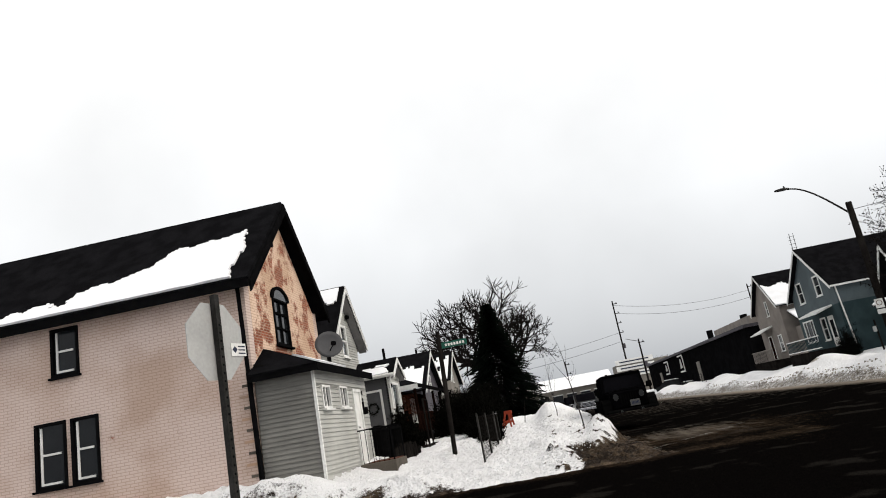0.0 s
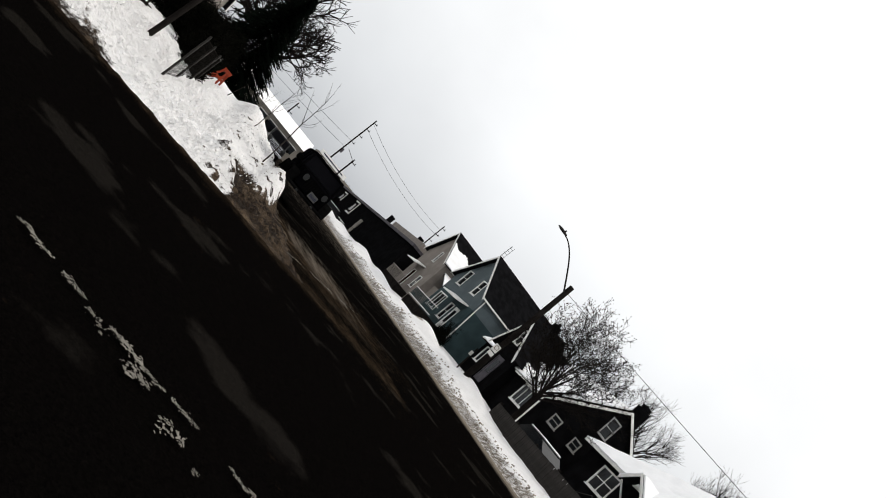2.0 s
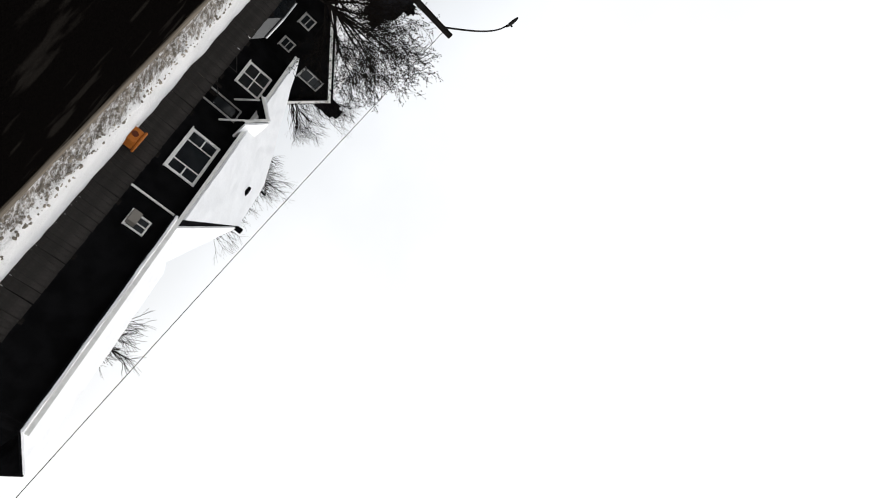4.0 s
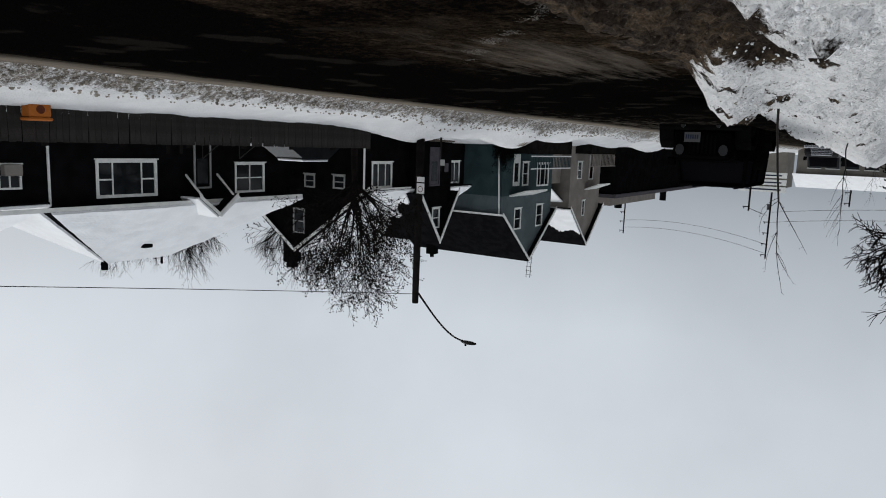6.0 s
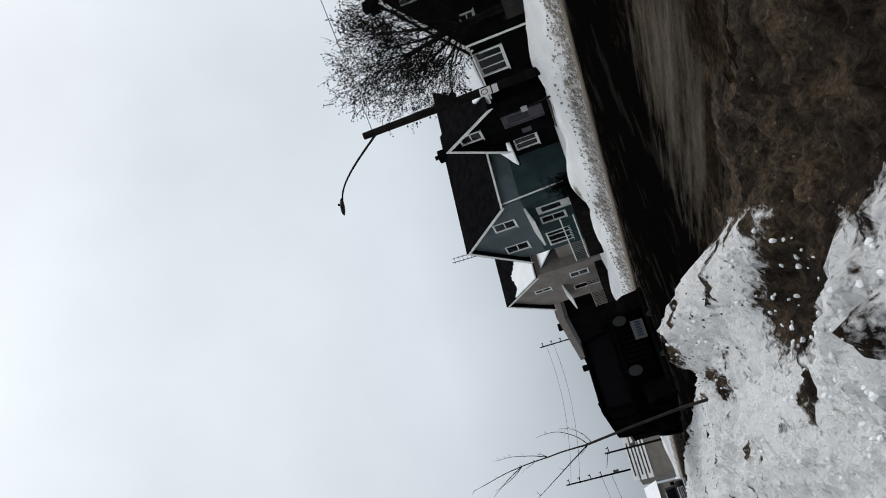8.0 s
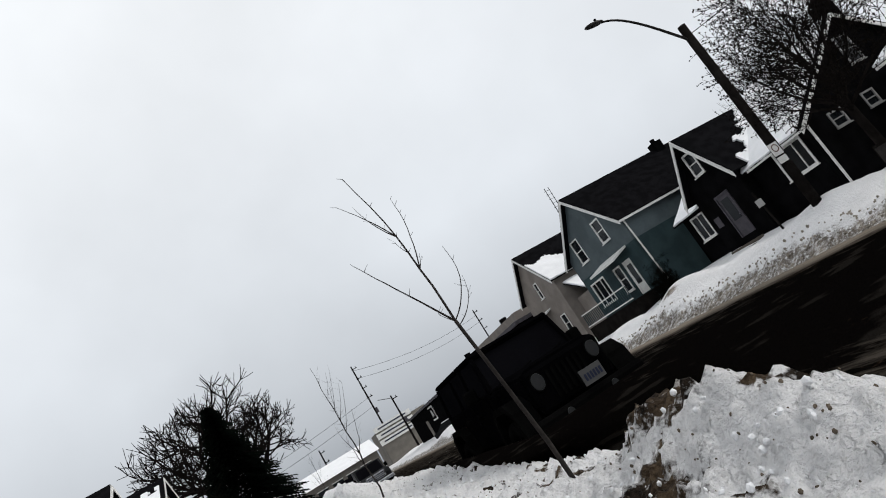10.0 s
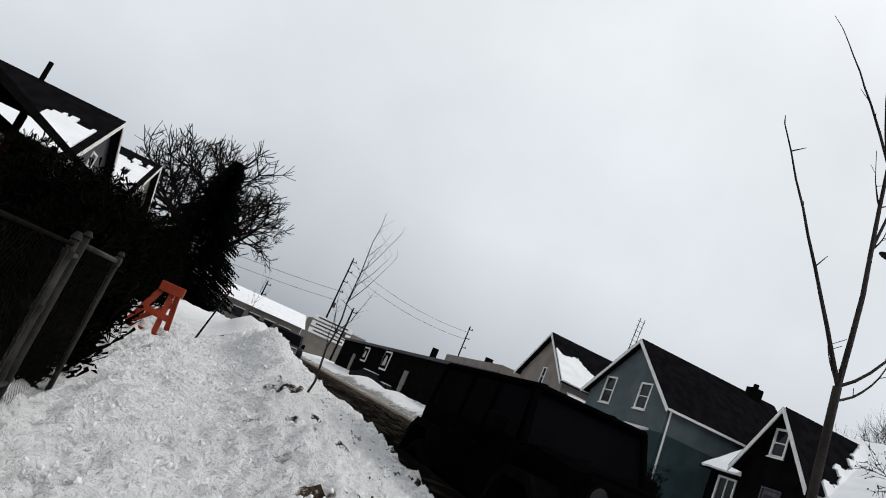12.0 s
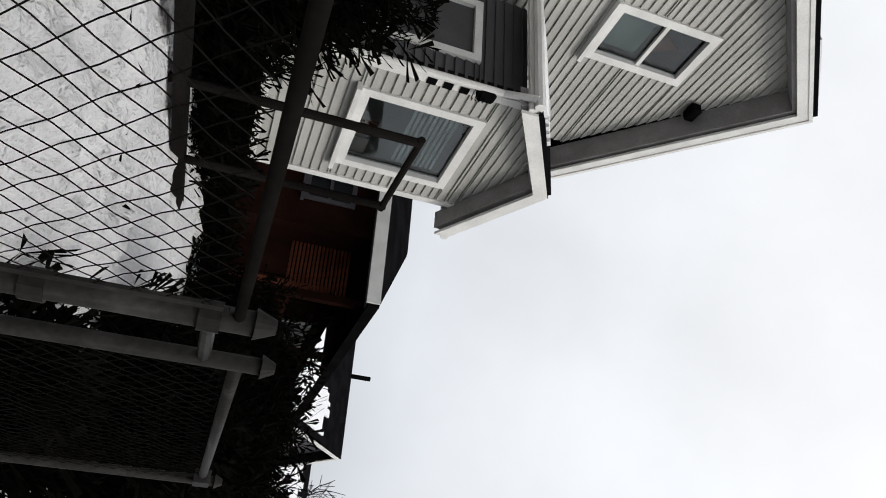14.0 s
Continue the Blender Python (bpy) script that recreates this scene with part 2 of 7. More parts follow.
TAUPE = material("taupe_siding", (0.23, 0.205, 0.185), 0.65, 0.2, 1.0, 40, 0.1)
DARK_WALL = material("dark_cladding", (0.006, 0.006, 0.0065), 0.7, 0.4, 1.5, 30, 0.2)
BROWN_WALL = material("brown_cladding", (0.018, 0.008, 0.006), 0.7, 0.4, 1.5, 30, 0.2)
RUST = material("rust_red_paint", (0.1, 0.03, 0.016), 0.6, 0.3, 3, 40, 0.1)
CONCRETE = material("concrete", (0.11, 0.095, 0.08), 0.9, 0.3, 2, 40, 0.3)
DARK_WOOD = material("dark_weathered_wood", (0.014, 0.0125, 0.0115), 0.8, 0.4, 2, 50, 0.3)
FENCE_WOOD = material("grey_fence_boards", (0.034, 0.031, 0.029), 0.85, 0.4, 2, 50, 0.3)
POLE_WOOD = material("pole_wood", (0.016, 0.014, 0.013), 0.85, 0.4, 3, 60, 0.4)
GALV = material("galvanised_steel", (0.02, 0.019, 0.018), 0.5, 0.4, 6, 60, 0.1, metal=0.15, second=(0.04, 0.038, 0.036), patch=0.6, spec=0.04)
WIRE = material("weathered_wire", (0.012, 0.011, 0.01), 0.6, 0.3, 6, 60, 0.0)
ALU = material("sign_back_aluminium", (0.42, 0.42, 0.41), 0.5, 0.12, 3, 40, 0.05, metal=0.3)
GREEN = material("sign_green", (0.01, 0.085, 0.06), 0.4, 0.1, 3, 40, 0.0)
ORANGE = material("orange_paint", (0.32, 0.045, 0.018), 0.5, 0.25, 6, 40, 0.1)
BIN_ORANGE = material("orange_plastic", (0.4, 0.12, 0.02), 0.5, 0.15, 6, 40, 0.05)
CAR_BLACK = material("black_car_paint", (0.002, 0.002, 0.0024), 0.35, 0.3, 3, 30, 0.0, spec=0.0)
CAR_GREY = material("dark_car_paint", (0.012, 0.0125, 0.014), 0.3, 0.3, 3, 30, 0.0)
PLASTIC = material("black_plastic", (0.004, 0.004, 0.004), 0.65, 0.3, 5, 60, 0.1)
TYRE = material("tyre_rubber", (0.004, 0.004, 0.004), 0.85, 0.3, 5, 60, 0.3)
CHROME = material("bright_metal", (0.5, 0.5, 0.52), 0.2, 0.1, 5, 60, 0.0, metal=1.0)
LENS = material("lamp_lens", (0.03, 0.031, 0.032), 0.3, 0.1, 5, 60, 0.0, spec=0.05)
PLATE = material("number_plate", (0.08, 0.08, 0.08), 0.5, 0.05, 5, 60, 0.0)
INK = material("dark_ink", (0.03, 0.035, 0.06), 0.6, 0.1, 5, 60, 0.0)
PANE = material("dark_window_pane", (0.012, 0.014, 0.016), 0.06, 0.2, 2, 30, 0.0, spec=0.22)
CAR_GLASS = material("dark_car_glass", (0.004, 0.004, 0.005), 0.5, 0.2, 2, 30, 0.0, spec=0.0)
GLASS = glass_material()
CURTAIN = material("pale_curtain", (0.3, 0.36, 0.33), 0.9, 0.2, 4, 50, 0.1)
BARK = material("dark_bark", (0.014, 0.012, 0.011), 0.9, 0.4, 3, 40, 0.4)
SAP_BARK = material("sapling_bark", (0.035, 0.031, 0.029), 0.8, 0.3, 6, 60, 0.2)
NEEDLE = material("spruce_needles", (0.004, 0.006, 0.0045), 0.8, 0.5, 0.8, 20, 0.0)
HEDGE = material("hedge_twigs", (0.005, 0.005, 0.004), 0.85, 0.5, 1.5, 20, 0.0)
DRY_LEAF = material("dry_leaves", (0.012, 0.01, 0.008), 0.8, 0.5, 2, 20, 0.0)
TAN_WALL = material("pale_render", (0.2, 0.185, 0.165), 0.8, 0.2, 0.6, 20, 0.1)


# ---- building helpers ----
def block(bm, lo, hi):
    v = [bm.verts.new((x, y, z)) for x in (lo[0], hi[0]) for y in (lo[1], hi[1]) for z in (lo[2], hi[2])]
    for f in ((0, 1, 3, 2), (4, 6, 7, 5), (0, 4, 5, 1), (2, 3, 7, 6), (0, 2, 6, 4), (1, 5, 7, 3)):
        bm.faces.new([v[i] for i in f])
    return bm


def blk(lo, hi, bevel=0.0):
    bm = block(bmesh.new(), lo, hi)
    if bevel:
        bmesh.ops.bevel(bm, geom=bm.edges[:], offset=bevel, segments=1, affect="EDGES")
    return bm


def tube(bm, a, b, r0, r1=None, sides=8, caps=True):
    a, b = Vector(a), Vector(b)
    q = (b - a).to_track_quat("Z", "Y")
    rings = []
    for c, r in ((a, r0), (b, r0 if r1 is None else r1)):
        rings.append([bm.verts.new(c + q @ Vector((r * math.cos(i * math.tau / sides), r * math.sin(i * math.tau / sides), 0))) for i in range(sides)])
    for i in range(sides):
        j = (i + 1) % sides
        bm.faces.new((rings[0][i], rings[0][j], rings[1][j], rings[1][i]))
    if caps:
        bm.faces.new(rings[0][::-1])
        bm.faces.new(rings[1])
    return bm


def prism(bm, points, shift):
    """A flat outline pushed along shift."""
    shift = Vector(shift)
    a = [bm.verts.new(p) for p in points]
    b = [bm.verts.new(Vector(p) + shift) for p in points]
    bm.faces.new(a)
    bm.faces.new(b[::-1])
    for i in range(len(a)):
        j = (i + 1) % len(a)
        bm.faces.new((a[j], a[i], b[i], b[j]))
    return bm


def finish(name, bm, mat, smooth=False):
    bmesh.ops.recalc_face_normals(bm, faces=bm.faces[:])
    me = bpy.data.meshes.new(name)
    bm.to_mesh(me)
    bm.free()
    me.materials.append(mat)
    if smooth:
        me.polygons.foreach_set("use_smooth", [True] * len(me.polygons))
    return me


def part(name, bm, mat, parent, label="", smooth=False):
    ob = new(name, finish(name, bm, mat, smooth))
    ob.parent = parent
    if label:
        tagged(ob, label)
    return ob


def thing(name, label, category, at=(0, 0, 0), group=""):
    ob = new(name)
    ob.location = at
    ob.empty_display_size = 0.2
    return tagged(ob, label, category, group)


def solo(name, bm, mat, label, category, group="", smooth=False, kind=""):
    return tagged(new(name, finish(name, bm, mat, smooth)), label, category, group, kind)


def spans(poly, z):
    """Where the level z cuts a convex outline of (u, z)."""
    hits = []
    for (u0, z0), (u1, z1) in zip(poly, poly[1:] + poly[:1]):
        if (z0 - z) * (z1 - z) <= 0 and z0 != z1:
            hits.append(u0 + (u1 - u0) * (z - z0) / (z1 - z0))
    return (min(hits), max(hits)) if len(hits) > 1 else None


def rows_of(poly, holes, step):
    """Rows of quads (u0, u1 below, u0, u1 above, z0, z1) that fill an outline round its holes."""
    lo, hi = min(p[1] for p in poly), max(p[1] for p in poly)
    cuts = sorted({round(lo + i * step, 4) for i in range(int((hi - lo) / step) + 1)} | {hi} | {z for h in holes for z in (h[1], h[3])} | {p[1] for p in poly})
    out = []
    for z0, z1 in zip(cuts, cuts[1:]):
        if z1 - z0 < 0.004:
            continue
        a, b = spans(poly, z0 + 1e-4), spans(poly, z1 - 1e-4)
        if not a or not b:
            continue
        inside = sorted((h[0], h[2]) for h in holes if h[1] <= z0 + 1e-4 and h[3] >= z1 - 1e-4)
        l0, l1 = a[0], b[0]
        for s, e in inside:
            out.append((l0, s, l1, s, z0, z1))
            l0 = l1 = e
        out.append((l0, a[1], l1, b[1], z0, z1))
    return [r for r in out if max(r[1] - r[0], r[3] - r[2]) > 0.01]


def place(axis, at, u, z, d=0.0):
    """A point on a wall: axis 'x' is a wall at x = at that runs along y. d: how far it stands out along the axis."""
    return (at + d, u, z) if axis == "x" else (u, at + d, z)


def slab_row(bm, axis, at, row, d0, d1, lap=0.0):
    a0, a1, b0, b1, z0, z1 = row
    back = [place(axis, at, u, z, d0) for u, z in ((a0, z0), (a1, z0), (b1, z1), (b0, z1))]
    front = [place(axis, at, u, z, d1 + w) for u, z, w in ((a0, z0, lap), (a1, z0, lap), (b1, z1, 0), (b0, z1, 0))]
    v, w = [bm.verts.new(p) for p in back], [bm.verts.new(p) for p in front]
    bm.faces.new(v)
    bm.faces.new(w[::-1])
    for i in range(4):
        j = (i + 1) % 4
        bm.faces.new((v[j], v[i], w[i], w[j]))


def wall(name, axis, at, poly, holes, thick, mat, parent, uv=False, step=50.0):
    """A solid wall with real openings; thick: how far it reaches back along the axis."""
    bm = bmesh.new()
    for r in rows_of(poly, holes, step):
        slab_row(bm, axis, at, r, thick, 0)
    bmesh.ops.remove_doubles(bm, verts=bm.verts[:], dist=0.0005)
    ob = part(name, bm, mat, parent)
    if uv:
        layer = ob.data.uv_layers.new(name="wall")
        for loop in ob.data.loops:
            c = ob.data.vertices[loop.vertex_index].co
            layer.data[loop.index].uv = (c.y if axis == "x" else c.x, c.z)
    return ob


def siding(axis, at, out, poly, holes, step, mat, parent):
    """Lapped boards, each one a piece of its own. out: +1 or -1, the side on which they lie."""
    for r in rows_of(poly, holes, step):
        bm = bmesh.new()
        slab_row(bm, axis, at, r, 0, 0.004 * out, 0.024 * out)
        part("siding_board", bm, mat, parent)


def window(axis, at, out, box, parent, frame_mat, pane_mat, mullions=(), rails=(0.5,), w=0.07, sill=True, name="window"):
    """A window in an opening (u0, z0, u1, z1): frame, bars, pane and sill."""
    u0, z0, u1, z1 = box
    fr = bmesh.new()
    for lo, hi in (((u0 - w, z0 - w), (u0, z1 + w)), ((u1, z0 - w), (u1 + w, z1 + w)), ((u0, z1), (u1, z1 + w)), ((u0, z0 - w), (u1, z0))):
        a, b = place(axis, at, *lo, -0.05 * out), place(axis, at, *hi, 0.035 * out)
        block(fr, [min(p) for p in zip(a, b)], [max(p) for p in zip(a, b)])
    win = part(name, fr, frame_mat, parent)
    a, b = place(axis, at, u0, z0, -0.035 * out), place(axis, at, u1, z1, -0.03 * out)
    part("pane", blk([min(p) for p in zip(a, b)], [max(p) for p in zip(a, b)]), pane_mat, win)
    bars = [((u0 + (u1 - u0) * m - 0.025, z0), (u0 + (u1 - u0) * m + 0.025, z1)) for m in mullions]
    bars += [((u0, z0 + (z1 - z0) * m - 0.025), (u1, z0 + (z1 - z0) * m + 0.025)) for m in rails]
    for lo, hi in bars:
        a, b = place(axis, at, *lo, -0.028 * out), place(axis, at, *hi, 0.012 * out)
        part("glazing_bar", blk([min(p) for p in zip(a, b)], [max(p) for p in zip(a, b)]), frame_mat, win)
    if sill:
        a, b = place(axis, at, u0 - w - 0.04, z0 - w - 0.05, 0), place(axis, at, u1 + w + 0.04, z0 - w, 0.1 * out)
        part("sill", blk([min(p) for p in zip(a, b)], [max(p) for p in zip(a, b)]), frame_mat, win)
    return win


def door(axis, at, out, box, parent, mat, frame_mat, light=None):
    u0, z0, u1, z1 = box
    fr = bmesh.new()
    for lo, hi in (((u0 - 0.08, z0), (u0, z1 + 0.08)), ((u1, z0), (u1 + 0.08, z1 + 0.08)), ((u0, z1), (u1, z1 + 0.08))):
        a, b = place(axis, at, *lo, -0.05 * out), place(axis, at, *hi, 0.035 * out)
        block(fr, [min(p) for p in zip(a, b)], [max(p) for p in zip(a, b)])
    d = part("door", fr, frame_mat, parent)
    a, b = place(axis, at, u0, z0, -0.05 * out), place(axis, at, u1, z1, -0.01 * out)
    part("leaf", blk([min(p) for p in zip(a, b)], [max(p) for p in zip(a, b)]), mat, d)
    hu = u0 + 0.1 * (u1 - u0)
    part("handle", tube(bmesh.new(), place(axis, at, hu, z0 + 0.95, -0.01 * out), place(axis, at, hu, z0 + 0.95, 0.06 * out), 0.025), CHROME, d)
    if light:
        a, b = place(axis, at, light[0], light[1], -0.01 * out), place(axis, at, light[2], light[3], 0.004 * out)
        part("glazing", blk([min(p) for p in zip(a, b)], [max(p) for p in zip(a, b)]), PANE, d)
    return d


def roof_slope(name, eave_a, eave_b, ridge_b, ridge_a, thick, mat, parent):
    """One sloping roof plane as a slab."""
    bm = bmesh.new()
    n = (Vector(eave_b) - Vector(eave_a)).cross(Vector(ridge_a) - Vector(eave_a)).normalized()
    if n.z < 0:
        n = -n
    prism(bm, [eave_a, eave_b, ridge_b, ridge_a], n * thick)
    return part(name, bm, mat, parent)


def board(name, a, b, depth, out, mat, parent):
    """A fascia or rake board from a to b, hanging down by depth, out thick."""
    a, b = Vector(a), Vector(b)
    bm = prism(bmesh.new(), [a, b, b - Vector((0, 0, depth)), a - Vector((0, 0, depth))], out)
    return part(name, bm, mat, parent)


def snow_on(parent, eave_a, eave_b, ridge_b, ridge_a, keep, thick=0.07, nu=70, nv=30, lift=0.0, seed=0.0):
    """Snow lying on a roof plane where keep(u, v, noise) holds; u along the eave, v up the slope."""
    ea, eb, rb, ra = (Vector(p) for p in (eave_a, eave_b, ridge_b, ridge_a))
    n = (eb - ea).cross(ra - ea).normalized()
    n = -n if n.z < 0 else n
    bm, made = bmesh.new(), {}

    def at(i, j):
        if (i, j) not in made:
            u, v = i / nu, j / nv
            base = (ea.lerp(eb, u)).lerp(ra.lerp(rb, u), v)
            made[i, j] = bm.verts.new(base + n * (lift + thick * (0.8 + 0.4 * noise.noise(base * 1.7))))
        return made[i, j]
    length = (eb - ea).length
    for i in range(nu):
        for j in range(nv):
            u, v = (i + 0.5) / nu, (j + 0.5) / nv
            if keep(u, v, noise.fractal(Vector((u * length * 0.9, v * 4, seed)), 1, 2, 5)):
                bm.faces.new((at(i, j), at(i + 1, j), at(i + 1, j + 1), at(i, j + 1)))
    edge = [e for e in bm.edges if e.is_boundary]
    if not edge:
        bm.free()
        return None
    got = bmesh.ops.extrude_edge_only(bm, edges=edge)
    for g in got["geom"]:
        if isinstance(g, bmesh.types.BMVert):
            g.co -= n * thick
    return part("roof_snow", bm, ROOF_SNOW, parent, "thick patch of old snow")


# ---- ground, road and snow ----
def smooth(a, b, x):
    t = min(1.0, max(0.0, (x - a) / (b - a)))
    return t * t * (3 - 2 * t)


def hump(x, y, cx, cy, rx, ry, h):
    return h * math.exp(-((x - cx) / rx) ** 2 - ((y - cy) / ry) ** 2)


def rough(x, y, f=1.0, s=0.0):
    return noise.fractal(Vector((x * f, y * f, s)), 1.0, 2.0, 5)


def sheet(name, x0, x1, y0, y1, nx, ny, height, dirt, mat, label="", kind="structure", category="snow", salt=None):
    xs, ys = np.linspace(x0, x1, nx + 1), np.linspace(y0, y1, ny + 1)
    verts, stain = [], []
    for y in ys:
        for x in xs:
            verts.append((x, y, height(x, y)))
            stain.append(dirt(x, y))
    w = nx + 1
    faces = [(j * w + i, j * w + i + 1, (j + 1) * w + i + 1, (j + 1) * w + i) for j in range(ny) for i in range(nx)]
    me = bpy.data.meshes.new(name)
    me.from_pydata(verts, [], faces)
    me.materials.append(mat)
    me.attributes.new("dirt", "FLOAT", "POINT").data.foreach_set("value", stain)
    if salt:
        me.attributes.new("salt", "FLOAT", "POINT").data.foreach_set("value", [salt(x, y) for y in ys for x in xs])
    me.polygons.foreach_set("use_smooth", [True] * len(me.polygons))
    return tagged(new(name, me), label, category, "", kind)


solo("ground", blk((-900, -900, -1.2), (900, 1500, -0.35)), ROOF_SNOW, "snow-covered ground that reaches the horizon", "ground", kind="structure")

ROAD_EDGE = 13.2


def road_height(x, y):
    return 0.012 * rough(x, y, 0.9, 3) - 0.02


def road_dirt(x, y):
    near_right = 0.6 * smooth(10.3, 12.9, x)
    near_left = 1 - smooth(1.6, 4.2, x + 0.9 * rough(x, y, 0.5, 9)) if y > 14 else 0
    track = 0.35 * max(0.0, rough(x * 2.2, y * 0.35, 0.8, 5))
    crossing = 0.75 * math.exp(-((y - 13.9) / 0.8) ** 2) if x < 5 else 0
    corner = hump(x, y, 3.6, 17.5, 2.6, 3.2, 0.8)
    return min(1.0, max(0.85 * near_right, 0.55 * near_left, crossing, corner) + track)


def road_salt(x, y):
    """Pale dried slush: thick along the far kerb, thin along the near one and at the corner."""
    far = 0.06 * smooth(8.0, 10.5, x) + 0.85 * smooth(11.3, 13.1, x)
    corner = 0.42 * hump(x, y, 3.6, 19.0, 1.7, 3.0, 1.0)
    away = 0.22 * smooth(20, 45, y) * smooth(3, 6, x)
    return min(1.0, far + corner + away) + 0.12 * max(0.0, rough(x * 1.5, y * 0.4, 0.8, 33))


sheet("road", -60, ROAD_EDGE + 0.4, -60, 60, 245, 300, road_height, road_dirt, ASPHALT, "wet dark asphalt street with slush and sand", "structure", "road", road_salt)
sheet("road_beyond", -12, ROAD_EDGE + 0.4, 60, 420, 20, 90, lambda x, y: -0.02, lambda x, y: 0.3, ASPHALT, "wet dark asphalt street running far off", "structure", "road", road_salt)


def snow_edge(y):
    """Where the pavement's snow gives way to trampled dirt and the road."""
    return float(np.interp(y, (13, 14.7, 15.6, 16.75, 17.2, 17.9, 19, 21, 24, 30), (0.6, 0.65, 0.55, 0.6, 1.3, 1.5, 1.85, 2.05, 2.2, 2.0)))


def left_height(x, y):
    """The snow of the walked side: a trodden path, the ploughed bank by the road and the banked corner."""
    path = 0.05 + 0.22 * smooth(14, 22, y) + 0.42 * smooth(23, 31, y)
    yard = path + 0.1 * smooth(-1.3, -3.5, x) + 0.4 * smooth(-3.6, -5.5, x) * (1 - smooth(20.5, 24, y))
    bank = (0.36 - 0.24 * smooth(18, 20, y) + 0.1 * smooth(28, 31, y)) * math.exp(-((x - 0.75 - 0.25 * rough(0, y, 0.4, 1)) / 0.75) ** 2) * smooth(17.6, 20, y)
    mounds = hump(x, y, 1.65, 20.0, 0.45, 1.1, 0.3) + hump(x, y, 0.1, 18.9, 0.4, 1.2, 0.2) + hump(x, y, 0.4, 16.2, 0.5, 0.8, 0.16) + hump(x, y, 0.3, 31.6, 0.4, 1.5, 0.3) + 0.2 * math.exp(-((x - 0.35) / 0.42) ** 2) * smooth(23, 26, y) + hump(x, y, 0.9, 41, 1.2, 4, 0.5)
    mounds -= hump(x, y, 0.82, 17.4, 0.3, 0.7, 0.14)
    crest = 1.2 + 0.11 * (y - 17.1)
    mounds += 0.15 * math.exp(-((x - crest) / 0.3) ** 2) * smooth(16.8, 17.5, y) * (1 - smooth(20.5, 22, y))
    mounds += hump(x, y, 0.1, 15.9, 0.16, 0.2, 0.14)
    corner = 0.2 * math.exp(-((y - 14.5) / 0.75) ** 2) * smooth(-1.7, -2.6, x) * (0.9 + 0.3 * rough(x, 0, 0.5, 4))
    heap = hump(x, y, -3.4, 24.6, 1.0, 1.3, 0.2) + hump(x, y, -2.6, 22.6, 0.6, 0.9, 0.15)
    near = abs(rough(x, y, 4.5, 8))
    trod = 1 - 0.65 * math.exp(-((x + 0.45) / 0.45) ** 2) * smooth(19, 21, y)
    trod *= 1 - 0.6 * smooth(16.9, 17.3, y) * (1 - smooth(18.6, 19.6, y))
    near *= trod
    lumps = trod * 0.09 * rough(x, y, 1.6, 2) + 0.11 * near + 0.05 * rough(x, y, 11, 6)
    e = snow_edge(y) + 0.12 * rough(x, y, 1.8, 7)
    snow = 1 - smooth(e - 0.2, e + 0.25, x)
    cross_side = smooth(13.3 + 0.3 * rough(x, 0, 0.8, 3), 14.3, y)
    dirt = (0.11 + 0.11 * near + 0.07 * rough(x, y, 5, 11) + 0.03 * rough(x, y, 14, 12)) * (1 - smooth(1.7, 2.7, x + 0.3 * rough(x, y, 1.2, 13)))
    return -0.07 + (snow * (0.07 + yard + bank + mounds + corner + heap + lumps) + (1 - snow) * dirt) * cross_side


def left_dirt(x, y):
    e = snow_edge(y) + 0.2 * rough(x, y, 1.6, 12)
    edge = smooth(e - 0.25, e + 0.2, x)
    far = smooth(-1.0, -2.0, x)
    cross = 1 - smooth(13.1 + 0.45 * far, 13.6 + 0.9 * far, y + 0.45 * rough(x, y, 1.2, 12))
    pit = hump(x, y, 0.85, 16.8, 0.32, 0.5, 1.4) + hump(x, y, 0.82, 17.6, 0.28, 0.65, 1.3) + hump(x, y, 1.0, 19.9, 0.2, 0.42, 0.8) + hump(x, y, 0.1, 15.9, 0.13, 0.2, 0.85) + hump(x, y, 1.55, 20.6, 0.25, 0.6, 0.8) + hump(x, y, 1.2, 22.0, 0.3, 0.7, 0.45)
    gritty = (0.1 + 0.6 * smooth(0.2, 0.6, rough(x, y, 2.4, 40)) + 0.18 * (1 - smooth(16, 20, y))) * smooth(-0.6, 0.5, x) * (1 - smooth(27, 31, y))
    return min(1.0, max(0.95 * edge, 0.92 * cross, pit, gritty) + 0.16 * rough(x, y, 3.5, 5))


sheet("snow_pavement", -3.2, 2.9, 13.0, 36.0, 155, 590, left_height, left_dirt, SNOW, "trodden snow over the pavement with a ploughed bank")
sheet("snow_yard", -24.0, -3.2, 13.0, 36.0, 150, 170, left_height, left_dirt, SNOW, "snow-covered front yards beside the houses")
sheet("snow_verge", -24.0, 2.3, 36.0, 140.0, 70, 160, left_height, left_dirt, SNOW, "snow along the pavement farther up the street")


def corner_height(x, y):
    """Ploughed snow whose ragged edge runs from the side street round to the main road."""
    line = float(np.interp(x, (-12, -3.25, -2.5, -1.85, -0.6, 0.1, 1.0), (7.8, 7.0, 6.55, 5.95, 5.25, 4.85, 4.0))) + 0.18 * rough(x, y, 1.8, 31)
    edge = smooth(line + 0.1, line - 0.4, y) * smooth(1.5, 0.1, x + 0.2 * y - 0.6)
    body = 0.17 + 0.13 * rough(x, y, 1.1, 15) + 0.08 * abs(rough(x, y, 4.5, 18)) + 0.03 * rough(x, y, 13, 19) + hump(x, y, -2.4, 4.8, 1.6, 1.0, 0.16)
    return -0.07 + max(0.0, body) * edge


